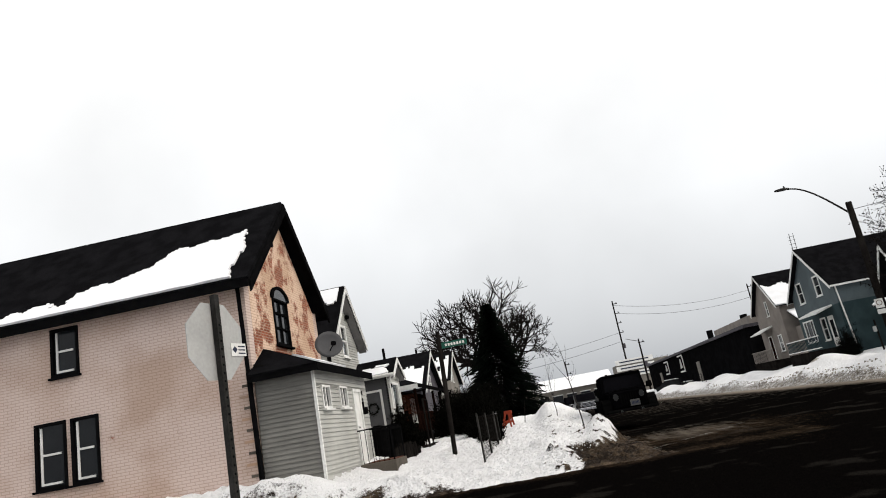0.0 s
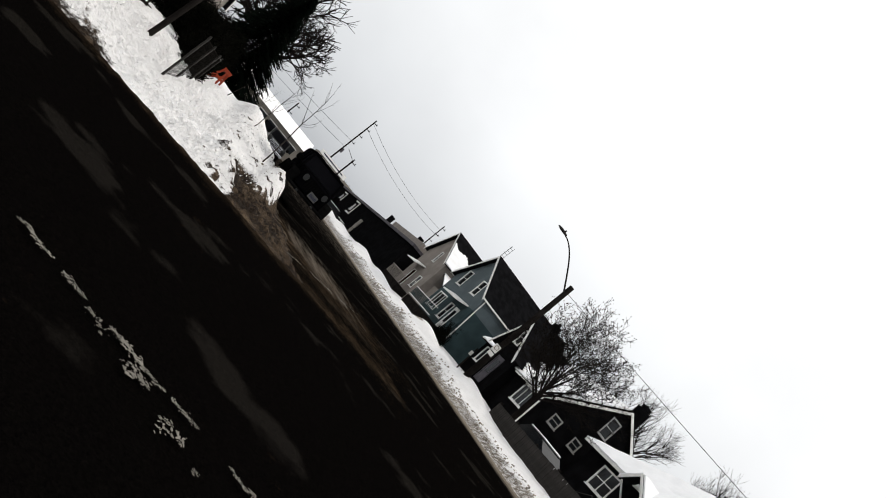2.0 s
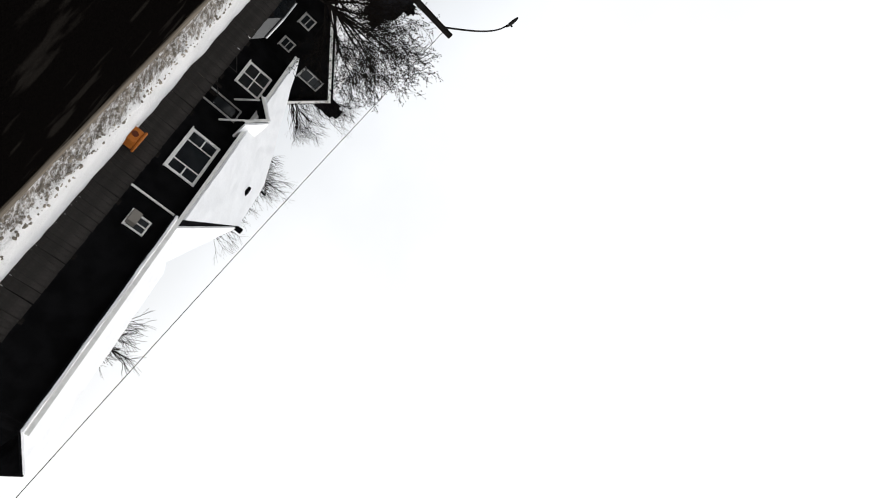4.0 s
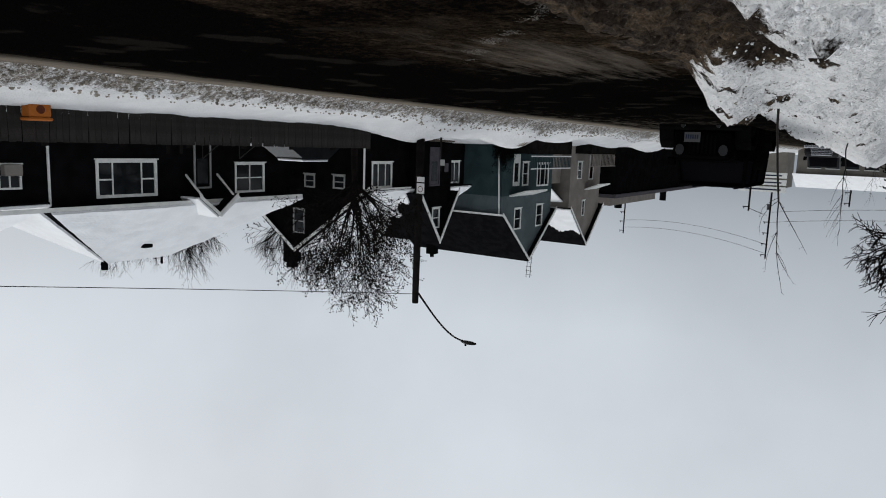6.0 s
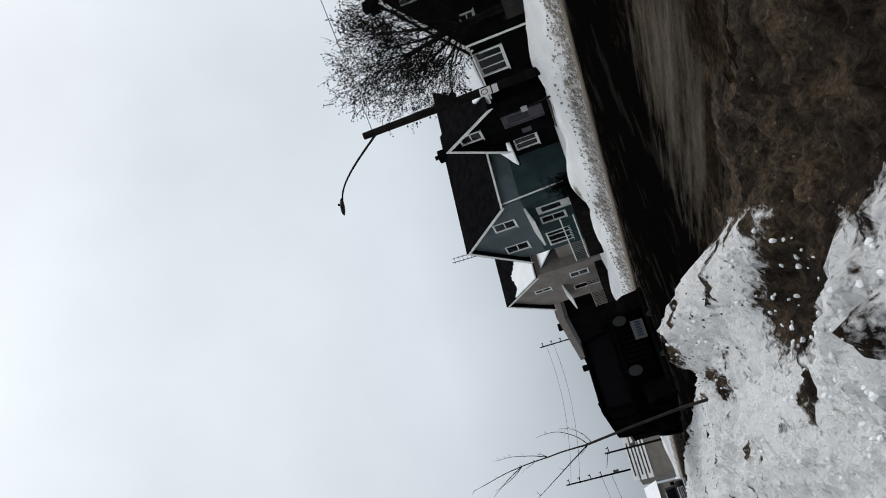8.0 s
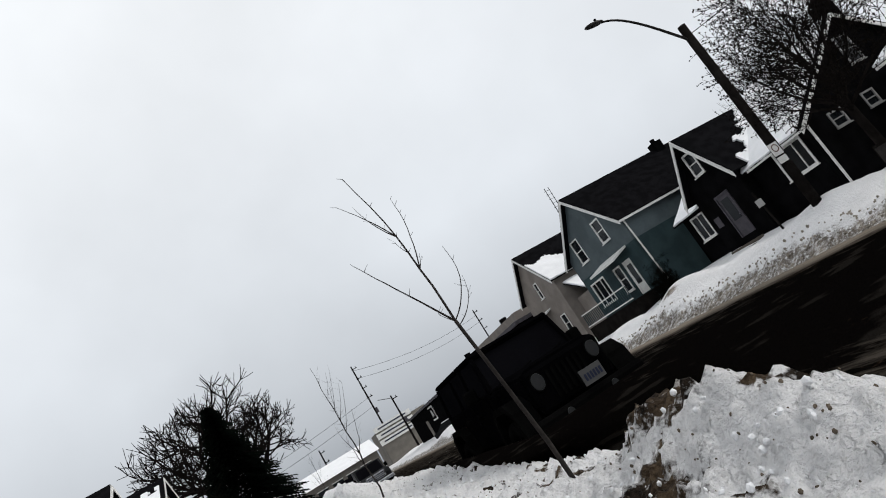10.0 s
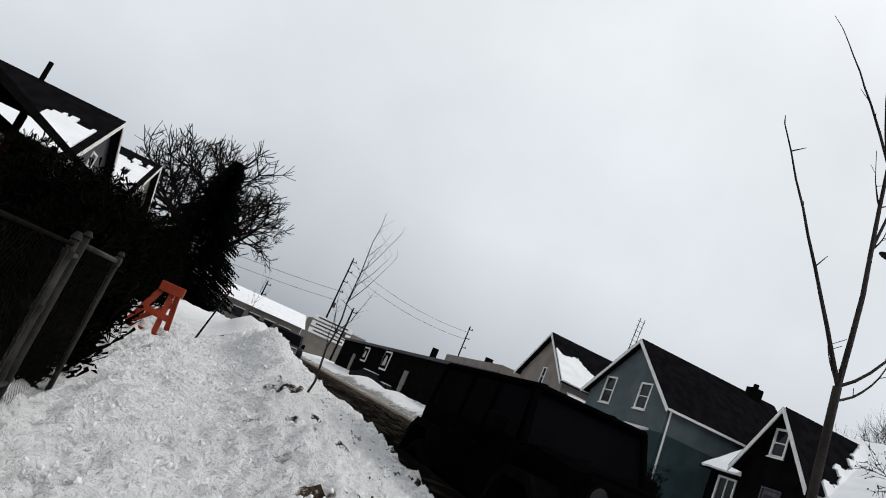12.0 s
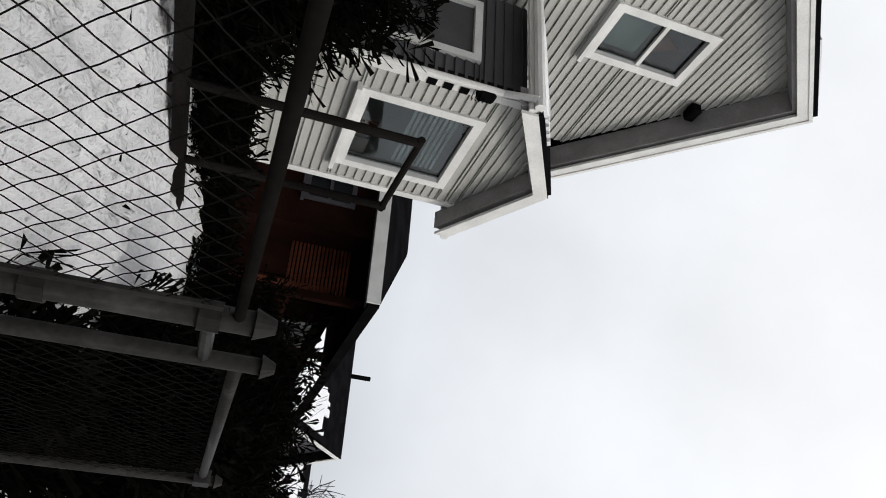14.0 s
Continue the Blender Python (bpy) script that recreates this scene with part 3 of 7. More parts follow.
def corner_dirt(x, y):
    return min(1.0, 0.75 * (1 - smooth(-0.02, 0.07, corner_height(x, y))) + 0.16 * rough(x, y, 3, 17))


sheet("snow_corner", -12.0, 1.8, -4.0, 9.6, 230, 260, corner_height, corner_dirt, SNOW, "lumpy ploughed snow at the street corner")

sheet("snow_corner_beyond", -60.0, -12.0, -60.0, 9.6, 60, 80, corner_height, lambda x, y: 0.0, SNOW, "snow beyond the street corner")
sheet("snow_corner_behind", -12.0, 1.8, -60.0, -4.0, 40, 120, corner_height, corner_dirt, SNOW, "snow along the pavement behind the corner")


def right_height(x, y):
    ridge = 0.36 * smooth(ROAD_EDGE, ROAD_EDGE + 1.0, x) + 0.3 * smooth(14.5, 16.8, x) + 0.5 * smooth(18, 22, x) * smooth(34, 44, y)
    mounds = hump(x, y, 15.6, 32.2, 1.4, 2.2, 0.75) + hump(x, y, 15.6, 36.0, 1.2, 1.6, 0.45) + hump(x, y, 15.4, 39.8, 1.3, 2.0, 1.0) + hump(x, y, 15.5, 45.6, 1.3, 1.8, 0.5)
    mounds += hump(x, y, 15.5, 54, 1.3, 3, 0.7) + hump(x, y, 15.5, 62, 1.3, 3.5, 0.95) + hump(x, y, 15.2, 74, 1.4, 4, 0.8) + hump(x, y, 15.2, 85, 1.4, 5, 0.9)
    mounds *= 0.85
    grit = 0.09 * abs(rough(x, y, 2.6, 21)) * smooth(ROAD_EDGE, ROAD_EDGE + 0.5, x) * (1 - smooth(14.4, 15.2, x))
    return -0.07 + (0.05 + ridge + mounds + grit + 0.05 * rough(x, y, 0.9, 22)) * smooth(ROAD_EDGE - 0.2, ROAD_EDGE + 0.25, x)


def right_dirt(x, y):
    stain = hump(x, y, 14.9, 39.9, 0.35, 0.7, 0.8) + hump(x, y, 15.2, 41.2, 0.3, 0.3, 0.7)
    return min(1.0, max(0.6 * (1 - smooth(ROAD_EDGE + 0.45, ROAD_EDGE + 1.1, x + 0.35 * rough(x, y, 1.5, 24))), stain))


sheet("snow_far_bank", ROAD_EDGE - 0.2, 18.0, 2, 70, 48, 340, right_height, right_dirt, BANK_SNOW, "ploughed bank of gritty snow across the street")
sheet("snow_far_bank_behind", ROAD_EDGE - 0.2, 18.0, -60, 2, 24, 90, right_height, right_dirt, BANK_SNOW, "ploughed snow bank down the street")
sheet("snow_far_bank_beyond", ROAD_EDGE - 0.2, 18.0, 70, 160, 24, 90, right_height, right_dirt, BANK_SNOW, "ploughed snow bank farther up the street")
sheet("snow_far_yard", 18.0, 60.0, -60, 160, 40, 200, lambda x, y: right_height(x, y) - 0.004, lambda x, y: 0.0, SNOW, "snow-covered yards of the houses across the street")


# ---- houses of the walked side ----
def pink_house():
    h = thing("corner_house", "two-storey brick house in peeling pink paint, black roof", "house")
    x1, y0, y1, ridge, eave, top = -6.33, 15.74, 21.3, 18.53, 5.36, 8.04
    holes = [(-11.4, 4.02, -10.66, 5.22), (-11.9, 1.44, -11.08, 2.98), (-10.96, 1.44, -10.24, 2.98)]
    wall("front_wall", "y", y0, [(-24, 0.55), (x1, 0.55), (x1, eave), (-24, eave)], holes, 0.3, PINK, h, uv=True)
    wall("foundation", "y", y0 - 0.03, [(-24, -0.4), (x1 + 0.03, -0.4), (x1 + 0.03, 0.55), (-24, 0.55)], [], 0.33, CONCRETE, h)
    wall("back_wall", "y", y1, [(-24, -0.4), (x1, -0.4), (x1, eave), (-24, eave)], [], -0.3, PINK, h, uv=True)
    gable = [(y0 + 0.31, -0.4), (y1 - 0.31, -0.4), (y1 - 0.31, eave), (ridge, top - 0.12), (y0 + 0.31, eave)]
    wall("gable_wall", "x", x1, gable, [(17.55, 4.05, 18.65, 5.35), (17.9, 6.85, 18.15, 7.2)], -0.3, PEELED, h, uv=True)
    wall("end_wall", "x", -24, gable, [], 0.3, PINK, h, uv=True)
    for b in holes:
        window("y", y0, -1, (b[0] + 0.07, b[1] + 0.07, b[2] - 0.07, b[3] - 0.07), h, BLACK_TRIM, PANE, (), (), sill=True)
        inner = bmesh.new()
        for lo, hi in (((b[0] + 0.13, b[1] + 0.1), (b[0] + 0.18, b[3] - 0.1)), ((b[0] + 0.18, b[1] + 0.1), (b[2] - 0.16, b[1] + 0.15)), ((b[0] + 0.18, (b[1] + b[3]) / 2), (b[2] - 0.16, (b[1] + b[3]) / 2 + 0.05))):
            block(inner, (lo[0], y0 + 0.0, lo[1]), (hi[0], y0 + 0.03, hi[1]))
        part("sash", inner, WHITE_TRIM, h, "white painted sash")
    w = window("x", x1, 1, (17.62, 4.12, 18.58, 5.28), h, BLACK_TRIM, PANE, (0.5,), (0.35, 0.7))
    arch = bmesh.new()
    for i in range(10):
        a, b = math.pi * i / 10, math.pi * (i + 1) / 10
        pts = [(x1 + 0.01, 18.1 + r * math.cos(t), 5.33 + 0.55 * r * math.sin(t)) for r, t in ((0.52, a), (0.66, a), (0.66, b), (0.52, b))]
        prism(arch, pts, (0.06, 0, 0))
    part("arch", arch, BLACK_TRIM, w, "black arched lintel")
    fan = bmesh.new()
    prism(fan, [(x1 + 0.01, 18.1 + 0.52 * math.cos(math.pi * i / 10), 5.33 + 0.28 * math.sin(math.pi * i / 10)) for i in range(11)], (0.03, 0, 0))
    part("fanlight", fan, PANE, w)
    part("gable_vent", blk((x1 - 0.02, 17.92, 6.87), (x1 + 0.03, 18.13, 7.18)), BLACK_TRIM, h)
    ov = -6.02
    for sgn, ye in ((-1, 15.35), (1, 21.65)):
        ez = eave - 0.05
        roof_slope("roof", (-24.4, ye, ez), (ov, ye, ez), (ov, ridge, top + 0.12), (-24.4, ridge, top + 0.12), 0.14, SHINGLE, h)
        board("rake_board", (ov + 0.0, ye, ez + 0.03), (ov, ridge, top + 0.14), 0.28, (0.05, 0, 0), BLACK_TRIM, h)
        board("fascia", (-24.4, ye, ez + 0.1), (ov, ye, ez + 0.1), 0.22, (0, 0.06 * sgn, 0), BLACK_TRIM, h)
    snow_on(h, (-24.4, 15.35, eave - 0.05), (ov, 15.35, eave - 0.05), (ov, ridge, top + 0.12), (-24.4, ridge, top + 0.12),
            lambda u, v, n: 0.02 < v < 0.06 + 0.58 * smooth(0.66, 0.95, u) + 0.13 * n and u < 0.978 - 0.02 * v + 0.008 * n, 0.07, 260, 60, 0.14)
    spout = tube(bmesh.new(), (-6.42, 15.58, 5.3), (-6.38, 15.6, 3.2), 0.05)
    tube(spout, (-6.38, 15.6, 3.2), (-6.33, 15.62, 0.6), 0.06)
    part("downspout", spout, BLACK_TRIM, h, "rusted dark downspout")
    # toothed bare brick beside the downspout
    for i in range(28):
        z = 0.7 + i * 0.085
        if i % 3 == 2:
            part("loose_brick", blk((-6.62 - 0.08 * (i % 2), y0 - 0.018, z), (-6.36, y0 + 0.02, z + 0.06)), PEELED if i % 2 else CONCRETE, h)
    return h


def annex():
    h = thing("entrance_annex", "low annex in pale horizontal siding beside the brick house", "annex")
    x0, x1, y0, y1, top = -6.3, -4.9, 15.72, 20.6, 3.05
    holes = [(16.2, 2.12, 16.85, 2.68), (17.7, 2.14, 18.4, 2.7), (19.0, 0.65, 19.75, 2.65)]
    wall("front_wall", "y", y0 + 0.02, [(x0, -0.4), (x1 - 0.1, -0.4), (x1 - 0.1, top), (x0, top + 0.35)], [], 0.1, DARK_WOOD, h)
    wall("side_wall", "x", x1 - 0.02, [(y0 + 0.15, -0.4), (y1, -0.4), (y1, top), (y0 + 0.15, top)], holes, -0.1, DARK_WOOD, h)
    wall("back_wall", "y", y1, [(x0, -0.4), (x1 - 0.13, -0.4), (x1 - 0.13, top), (x0, top)], [], 0.08, DARK_WOOD, h)
    # Same boards as the street side, coloured darker as the shaded front.
    siding("y", y0 + 0.015, -1, [(x0, 0.3), (x1, 0.3), (x1, top), (x0, top)], [], 0.105, SHADED_SIDING, h)
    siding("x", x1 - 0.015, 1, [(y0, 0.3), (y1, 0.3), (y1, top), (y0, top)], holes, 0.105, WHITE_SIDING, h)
    part("corner_trim", blk((x1 - 0.03, y0 - 0.03, 0.3), (x1 + 0.03, y0 + 0.05, top)), WHITE_TRIM, h)
    for b in holes[:2]:
        window("x", x1, 1, (b[0] + 0.05, b[1] + 0.05, b[2] - 0.05, b[3] - 0.05), h, WHITE_TRIM, PANE, (0.5,), (), 0.05)
    door("x", x1, 1, (holes[2][0] + 0.05, 0.65, holes[2][2] - 0.05, 2.58), h, WHITE_TRIM, WHITE_TRIM)
    digits = bmesh.new()
    for i in range(3):
        block(digits, (x1 + 0.012, 19.97, 2.5 - 0.2 * i), (x1 + 0.02, 20.07, 2.62 - 0.2 * i))
    part("number_bars", digits, BLACK_TRIM, h, "dark unreadable marks")
    e = [(-4.72, 15.5, 3.05), (-4.72, 20.85, 3.05), (-6.35, 20.0, 3.75), (-6.35, 16.6, 3.75)]
    roof_slope("roof", *e, 0.1, SHINGLE, h)
    roof_slope("hip", (-6.35, 15.5, 3.05), (-4.72, 15.5, 3.05), (-6.3, 16.6, 3.75), (-6.35, 16.6, 3.75), 0.1, SHINGLE, h)
    board("fascia", (-4.72, 15.5, 3.14), (-4.72, 20.85, 3.14), 0.18, (0.03, 0, 0), BLACK_TRIM, h)
    board("fascia", (-6.35, 15.5, 3.14), (-4.72, 15.5, 3.14), 0.18, (0, -0.03, 0), BLACK_TRIM, h)
    snow_on(h, *e, lambda u, v, n: 0.12 < u < 0.6 + 0.2 * n and 0.1 < v < 0.45 + 0.3 * n, 0.06, 60, 20, 0.1, 3.0)
    lamp = part("wall_lamp", blk((x1, 19.85, 1.95), (x1 + 0.14, 20.0, 2.15), 0.02), BLACK_TRIM, h)
    part("bracket", blk((x1, 19.9, 2.15), (x1 + 0.05, 19.96, 2.3)), BLACK_TRIM, lamp)
    step = blk((x1 + 0.02, 18.7, -0.3), (x1 + 1.0, 20.2, 0.62), 0.02)
    part("doorstep", step, CONCRETE, h, "dark concrete doorstep")
    mat = blk((x1 + 0.2, 18.9, 0.62), (x1 + 0.95, 20.0, 0.64))
    part("door_mat", mat, RUST, h, "red door mat")
    for y in (18.75, 20.15):
        rail = tube(bmesh.new(), (x1 + 0.95, y, 0.62), (x1 + 0.95, y, 1.5), 0.018)
        tube(rail, (x1 + 0.05, y, 1.5), (x1 + 0.95, y, 1.5), 0.018)
        for k in range(6):
            tube(rail, (x1 + 0.12 + 0.14 * k, y, 0.62), (x1 + 0.12 + 0.14 * k, y, 1.5), 0.008, sides=5)
        part("railing", rail, BLACK_TRIM, h)
    return h


def satellite_dish():
    d = thing("satellite_dish", "dark round satellite dish on an annex roof", "dish", (-5.35, 18.9, 3.55))
    bm = bmesh.new()
    for i in range(24):
        a, b = math.tau * i / 24, math.tau * (i + 1) / 24
        for k in range(4):
            r0, r1 = 0.1 * k, 0.1 * (k + 1)
            f = lambda r, t: bm.verts.new((0.35 * r * r + 0.06, r * math.cos(t), 0.42 + r * math.sin(t) * 0.9 ))
            bm.faces.new([f(r0, a), f(r1, a), f(r1, b), f(r0, b)] if k else [f(0, 0), f(r1, a), f(r1, b)])
    bmesh.ops.remove_doubles(bm, verts=bm.verts[:], dist=0.001)
    bmesh.ops.solidify(bm, geom=bm.faces[:], thickness=0.012)
    bmesh.ops.rotate(bm, verts=bm.verts[:], cent=(0, 0, 0.42), matrix=Matrix.Rotation(radians(-60), 3, "Z"))
    part("reflector", bm, GREY_SIDING, d, smooth=True)
    part("mast", tube(tube(bmesh.new(), (0, 0, -0.15), (0, 0, 0.4), 0.025), (0.05, -0.05, 0.25), (0.3, -0.5, 0.35), 0.015), BLACK_TRIM, d)
    part("receiver", blk((0.24, -0.58, 0.3), (0.36, -0.46, 0.42), 0.02), BLACK_TRIM, d)
    return d


def white_house():
    h = thing("gabled_house", "two-storey house in pale grey lapped siding, white trim", "house")
    x1, y0, y1, mid, eave, top, z0 = -7.08, 25.1, 29.15, 27.15, 5.12, 7.26, 0.0
    gable = [(y0, z0), (y1, z0), (y1, eave), (mid, top - 0.1), (y0, eave)]
    hole = (26.78, 4.56, 27.58, 5.84)
    wall("gable_wall", "x", x1 - 0.02, gable, [hole], -0.15, DARK_WOOD, h)
    siding("x", x1 - 0.015, 1, [(y0, 3.2), (y1, 3.2), (y1, eave), (mid, top - 0.1), (y0, eave)], [hole], 0.105, WHITE_SIDING, h)
    siding("x", x1 - 0.015, 1, [(y0, 0.6), (26.9, 0.6), (26.9, 3.2), (y0, 3.2)], [], 0.105, WHITE_SIDING, h)
    wall("side_wall", "y", y0, [(-14, z0), (x1 - 0.18, z0), (x1 - 0.18, eave), (-14, eave)], [], 0.15, WHITE_SIDING, h)
    wall("side_wall", "y", y1, [(-14, z0), (x1 - 0.18, z0), (x1 - 0.18, eave), (-14, eave)], [], -0.15, WHITE_SIDING, h)
    wall("end_wall", "x", -14, gable, [], 0.15, WHITE_SIDING, h)
    window("x", x1, 1, (26.86, 4.64, 27.5, 5.76), h, WHITE_TRIM, GLASS, (), (0.52,), 0.1)
    part("curtain", blk((x1 - 0.2, 26.85, 4.62), (x1 - 0.18, 27.5, 5.2)), CURTAIN, h, "pale curtain in the window")
    part("red_ornament", prism(bmesh.new(), [(x1 - 0.12, 27.0, 5.25), (x1 - 0.12, 27.4, 5.25), (x1 - 0.12, 27.2, 5.6)], (0.01, 0, 0)), RUST, h, "dull red ornament behind the pane")
    ov = -6.72
    for sgn, ye in ((-1, 24.8), (1, 29.47)):
        ez = eave - 0.02
        roof_slope("roof", (-14.3, ye, ez), (ov, ye, ez), (ov, mid, top + 0.1), (-14.3, mid, top + 0.1), 0.1, SHINGLE, h)
        board("rake_board", (ov, ye, ez + 0.03), (ov, mid, top + 0.12), 0.2, (0.035, 0, 0), WHITE_TRIM, h)
        board("rake_trim", (ov + 0.035, ye, ez + 0.06), (ov + 0.035, mid, top + 0.15), 0.06, (0.015, 0, 0), WHITE_TRIM, h)
        # Soffit coloured darker than the trim for the overhang's shade.
        board("soffit", (x1 + 0.01, ye - 0.0 * sgn, ez - 0.06), (x1 + 0.01, mid, top + 0.02), 0.16, (0.32, 0, 0), SHADED_SOFFIT, h)
        board("fascia", (-14.3, ye, ez + 0.06), (ov, ye, ez + 0.06), 0.18, (0, 0.04 * sgn, 0), WHITE_TRIM, h)
    part("floodlight", blk((x1 + 0.02, 27.75, 6.2), (x1 + 0.16, 27.97, 6.34), 0.02), BLACK_TRIM, h)
    snow_on(h, (-14.3, 24.8, 5.1), (ov, 24.8, 5.1), (ov, mid, 7.36), (-14.3, mid, 7.36), lambda u, v, n: u > 0.8 and 0.7 + 0.1 * n < v < 0.95 and u < 0.97, 0.07, 80, 24, 0.1, 5.0)
    return h


def porch():
    h = thing("entrance_porch", "gabled porch in pale siding with a wide front window", "porch")
    x1, y0, y1, mid, eave, top, z0 = -5.5, 27.03, 29.0, 27.98, 3.56, 4.08, 0.3
    front = [(y0, 1.2), (y1, 1.2), (y1, eave), (mid, top), (y0, eave)]
    hole = (27.42, 2.03, 28.67, 3.28)
    wall("front_wall", "x", x1 - 0.02, front, [hole], -0.12, DARK_WOOD, h)
    siding("x", x1 - 0.015, 1, [(y0, 1.2), (y1, 1.2), (y1, eave - 0.12), (y0, eave - 0.12)], [hole], 0.1, WHITE_SIDING, h)
    siding("x", x1 - 0.015, 1, [(y0, eave - 0.12), (y1, eave - 0.12), (y1, eave), (mid, top), (y0, eave)], [], 0.1, WHITE_SIDING, h)
    window("x", x1, 1, (27.5, 2.12, 28.58, 3.19), h, WHITE_TRIM, GLASS, (), (), 0.1)
    for i in range(9):
        part("blind_slat", blk((x1 - 0.12, 27.6, 2.62 + 0.055 * i), (x1 - 0.1, 28.55, 2.65 + 0.055 * i)), CURTAIN, h)
    part("picture", blk((x1 - 0.09, 28.28, 2.13), (x1 - 0.08, 28.55, 2.3)), TAN_WALL, h, "small pictures leaning on the pane")
    part("picture", blk((x1 - 0.09, 27.98, 2.13), (x1 - 0.08, 28.22, 2.33)), RUST, h)
    dh = (-6.62, 1.2, -5.85, 3.05)
    wall("side_wall", "y", y0 + 0.03, [(-6.8, 1.2), (x1 - 0.02, 1.2), (x1 - 0.02, eave), (-6.8, eave)], [dh], 0.1, DARK_WOOD, h)
    # The porch's pale boards again, with this side's shade painted as grey.
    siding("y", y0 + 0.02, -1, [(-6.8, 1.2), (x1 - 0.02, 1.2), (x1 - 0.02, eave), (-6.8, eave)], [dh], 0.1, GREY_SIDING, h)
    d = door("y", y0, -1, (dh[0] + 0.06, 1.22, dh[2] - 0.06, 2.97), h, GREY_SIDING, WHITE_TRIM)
    ring = bmesh.new()
    for i in range(160):
        a = math.tau * i / 160
        c = Vector((-6.24 + 0.19 * math.cos(a), y0 - 0.05, 2.35 + 0.19 * math.sin(a)))
        tip = c + Vector((random.uniform(-0.1, 0.1), random.uniform(-0.08, 0.02), random.uniform(-0.1, 0.1)))
        tube(ring, c, tip, 0.012, 0.003, 4, False)
    part("wreath", ring, HEDGE, d, "dark evergreen wreath on the door")
    wall("far_wall", "y", y1, [(-6.8, 1.2), (x1 - 0.13, 1.2), (x1 - 0.13, eave), (-6.8, eave)], [], -0.1, WHITE_SIDING, h)
    for y in (y0 - 0.02, y1 - 0.06):
        part("corner_trim", blk((x1 - 0.06, y, 1.2), (x1 + 0.025, y + 0.09, eave)), WHITE_TRIM, h)
    part("base_trim", blk((x1 - 0.04, y0, 1.12), (x1 + 0.02, y1, 1.2)), WHITE_TRIM, h)
    part("base", blk((-6.8, y0 + 0.05, -0.3), (x1 - 0.05, y1 - 0.05, 1.12)), DARK_WALL, h)
    ov = -5.22
    for sgn, ye in ((-1, 26.82), (1, 29.21)):
        roof_slope("roof", (-6.85, ye, eave - 0.05), (ov, ye, eave - 0.05), (ov, mid, top + 0.14), (-6.85, mid, top + 0.14), 0.07, SHINGLE, h)
        board("rake_board", (ov, ye, eave), (ov, mid, top + 0.17), 0.17, (0.035, 0, 0), WHITE_TRIM, h)
        # Shade beneath the porch rake is painted into the soffit's grey.
        board("soffit", (x1 + 0.01, ye, eave - 0.06), (x1 + 0.01, mid, top + 0.08), 0.12, (0.22, 0, 0), SHADED_SOFFIT, h)
        board("fascia", (-6.85, ye, eave + 0.02), (ov, ye, eave + 0.02), 0.12, (0, 0.04 * sgn, 0), WHITE_TRIM, h)
        gut = tube(bmesh.new(), (-6.8, ye + 0.08 * sgn, eave - 0.02), (ov, ye + 0.08 * sgn, eave - 0.02), 0.05)
        part("gutter", gut, WHITE_TRIM, h)
    sp = tube(bmesh.new(), (ov - 0.08, 26.72, eave - 0.04), (x1 + 0.06, 26.92, eave - 0.3), 0.035)
    tube(sp, (x1 + 0.06, 26.92, eave - 0.3), (x1 + 0.06, 26.94, 1.2), 0.035)
    part("downspout", sp, WHITE_TRIM, h)
    marks = bmesh.new()
    for i in range(3):
        block(marks, (x1 + 0.03, 27.02, 2.55 + 0.16 * i), (x1 + 0.036, 27.1, 2.64 + 0.16 * i))
    part("number_bars", marks, BLACK_TRIM, h, "dark unreadable marks")
    lamp = part("wall_lamp", blk((x1, 26.92, 3.02), (x1 + 0.13, 27.06, 3.2), 0.03), BLACK_TRIM, h, "black lantern by the corner")
    coil = bmesh.new()
    for i in range(30):
        a, b = i * 0.7, (i + 1) * 0.7
        tube(coil, (x1 + 0.1 + 0.05 * math.cos(a), 27.0 + 0.06 * math.sin(a), 2.98 + 0.004 * i), (x1 + 0.1 + 0.05 * math.cos(b), 27.0 + 0.06 * math.sin(b), 2.98 + 0.004 * (i + 1)), 0.004, sides=4)
    part("cable", coil, BLACK_TRIM, lamp)
    snow_on(h, (-6.85, 26.82, 3.51), (ov, 26.82, 3.51), (ov, mid, 4.22), (-6.85, mid, 4.22), lambda u, v, n: 0.2 < u < 0.8 + 0.1 * n and 0.05 < v < 0.5 + 0.2 * n, 0.05, 40, 20, 0.07, 9.0)
    return h


def porch_steps():
    s = thing("porch_steps", "dark wooden steps with a pipe handrail", "steps")
    for i in range(4):
        part("tread", blk((-6.7, 26.85 - 0.28 * (i + 1), 0.9 - 0.17 * i), (-5.6, 26.85 - 0.28 * i, 0.95 - 0.17 * i)), DARK_WOOD, s)
    for x in (-6.7, -5.65):
        part("stringer", prism(bmesh.new(), [(x, 26.85, 0.9), (x, 25.7, 0.35), (x, 25.7, 0.1), (x, 26.85, 0.1)], (0.05, 0, 0)), DARK_WOOD, s)
    part("handrail", tube(bmesh.new(), (-4.2, 26.35, 2.36), (-4.2, 27.4, 2.33), 0.03), DARK_WOOD, s, "weathered pipe handrail")
    for y in (26.4, 27.35):
        part("post", tube(bmesh.new(), (-4.2, y, 0.2), (-4.2, y, 2.36), 0.035), DARK_WOOD, s)
    part("plank", blk((-4.3, 25.3, 0.62), (-4.1, 28.6, 0.7)), DARK_WOOD, s)
    return s


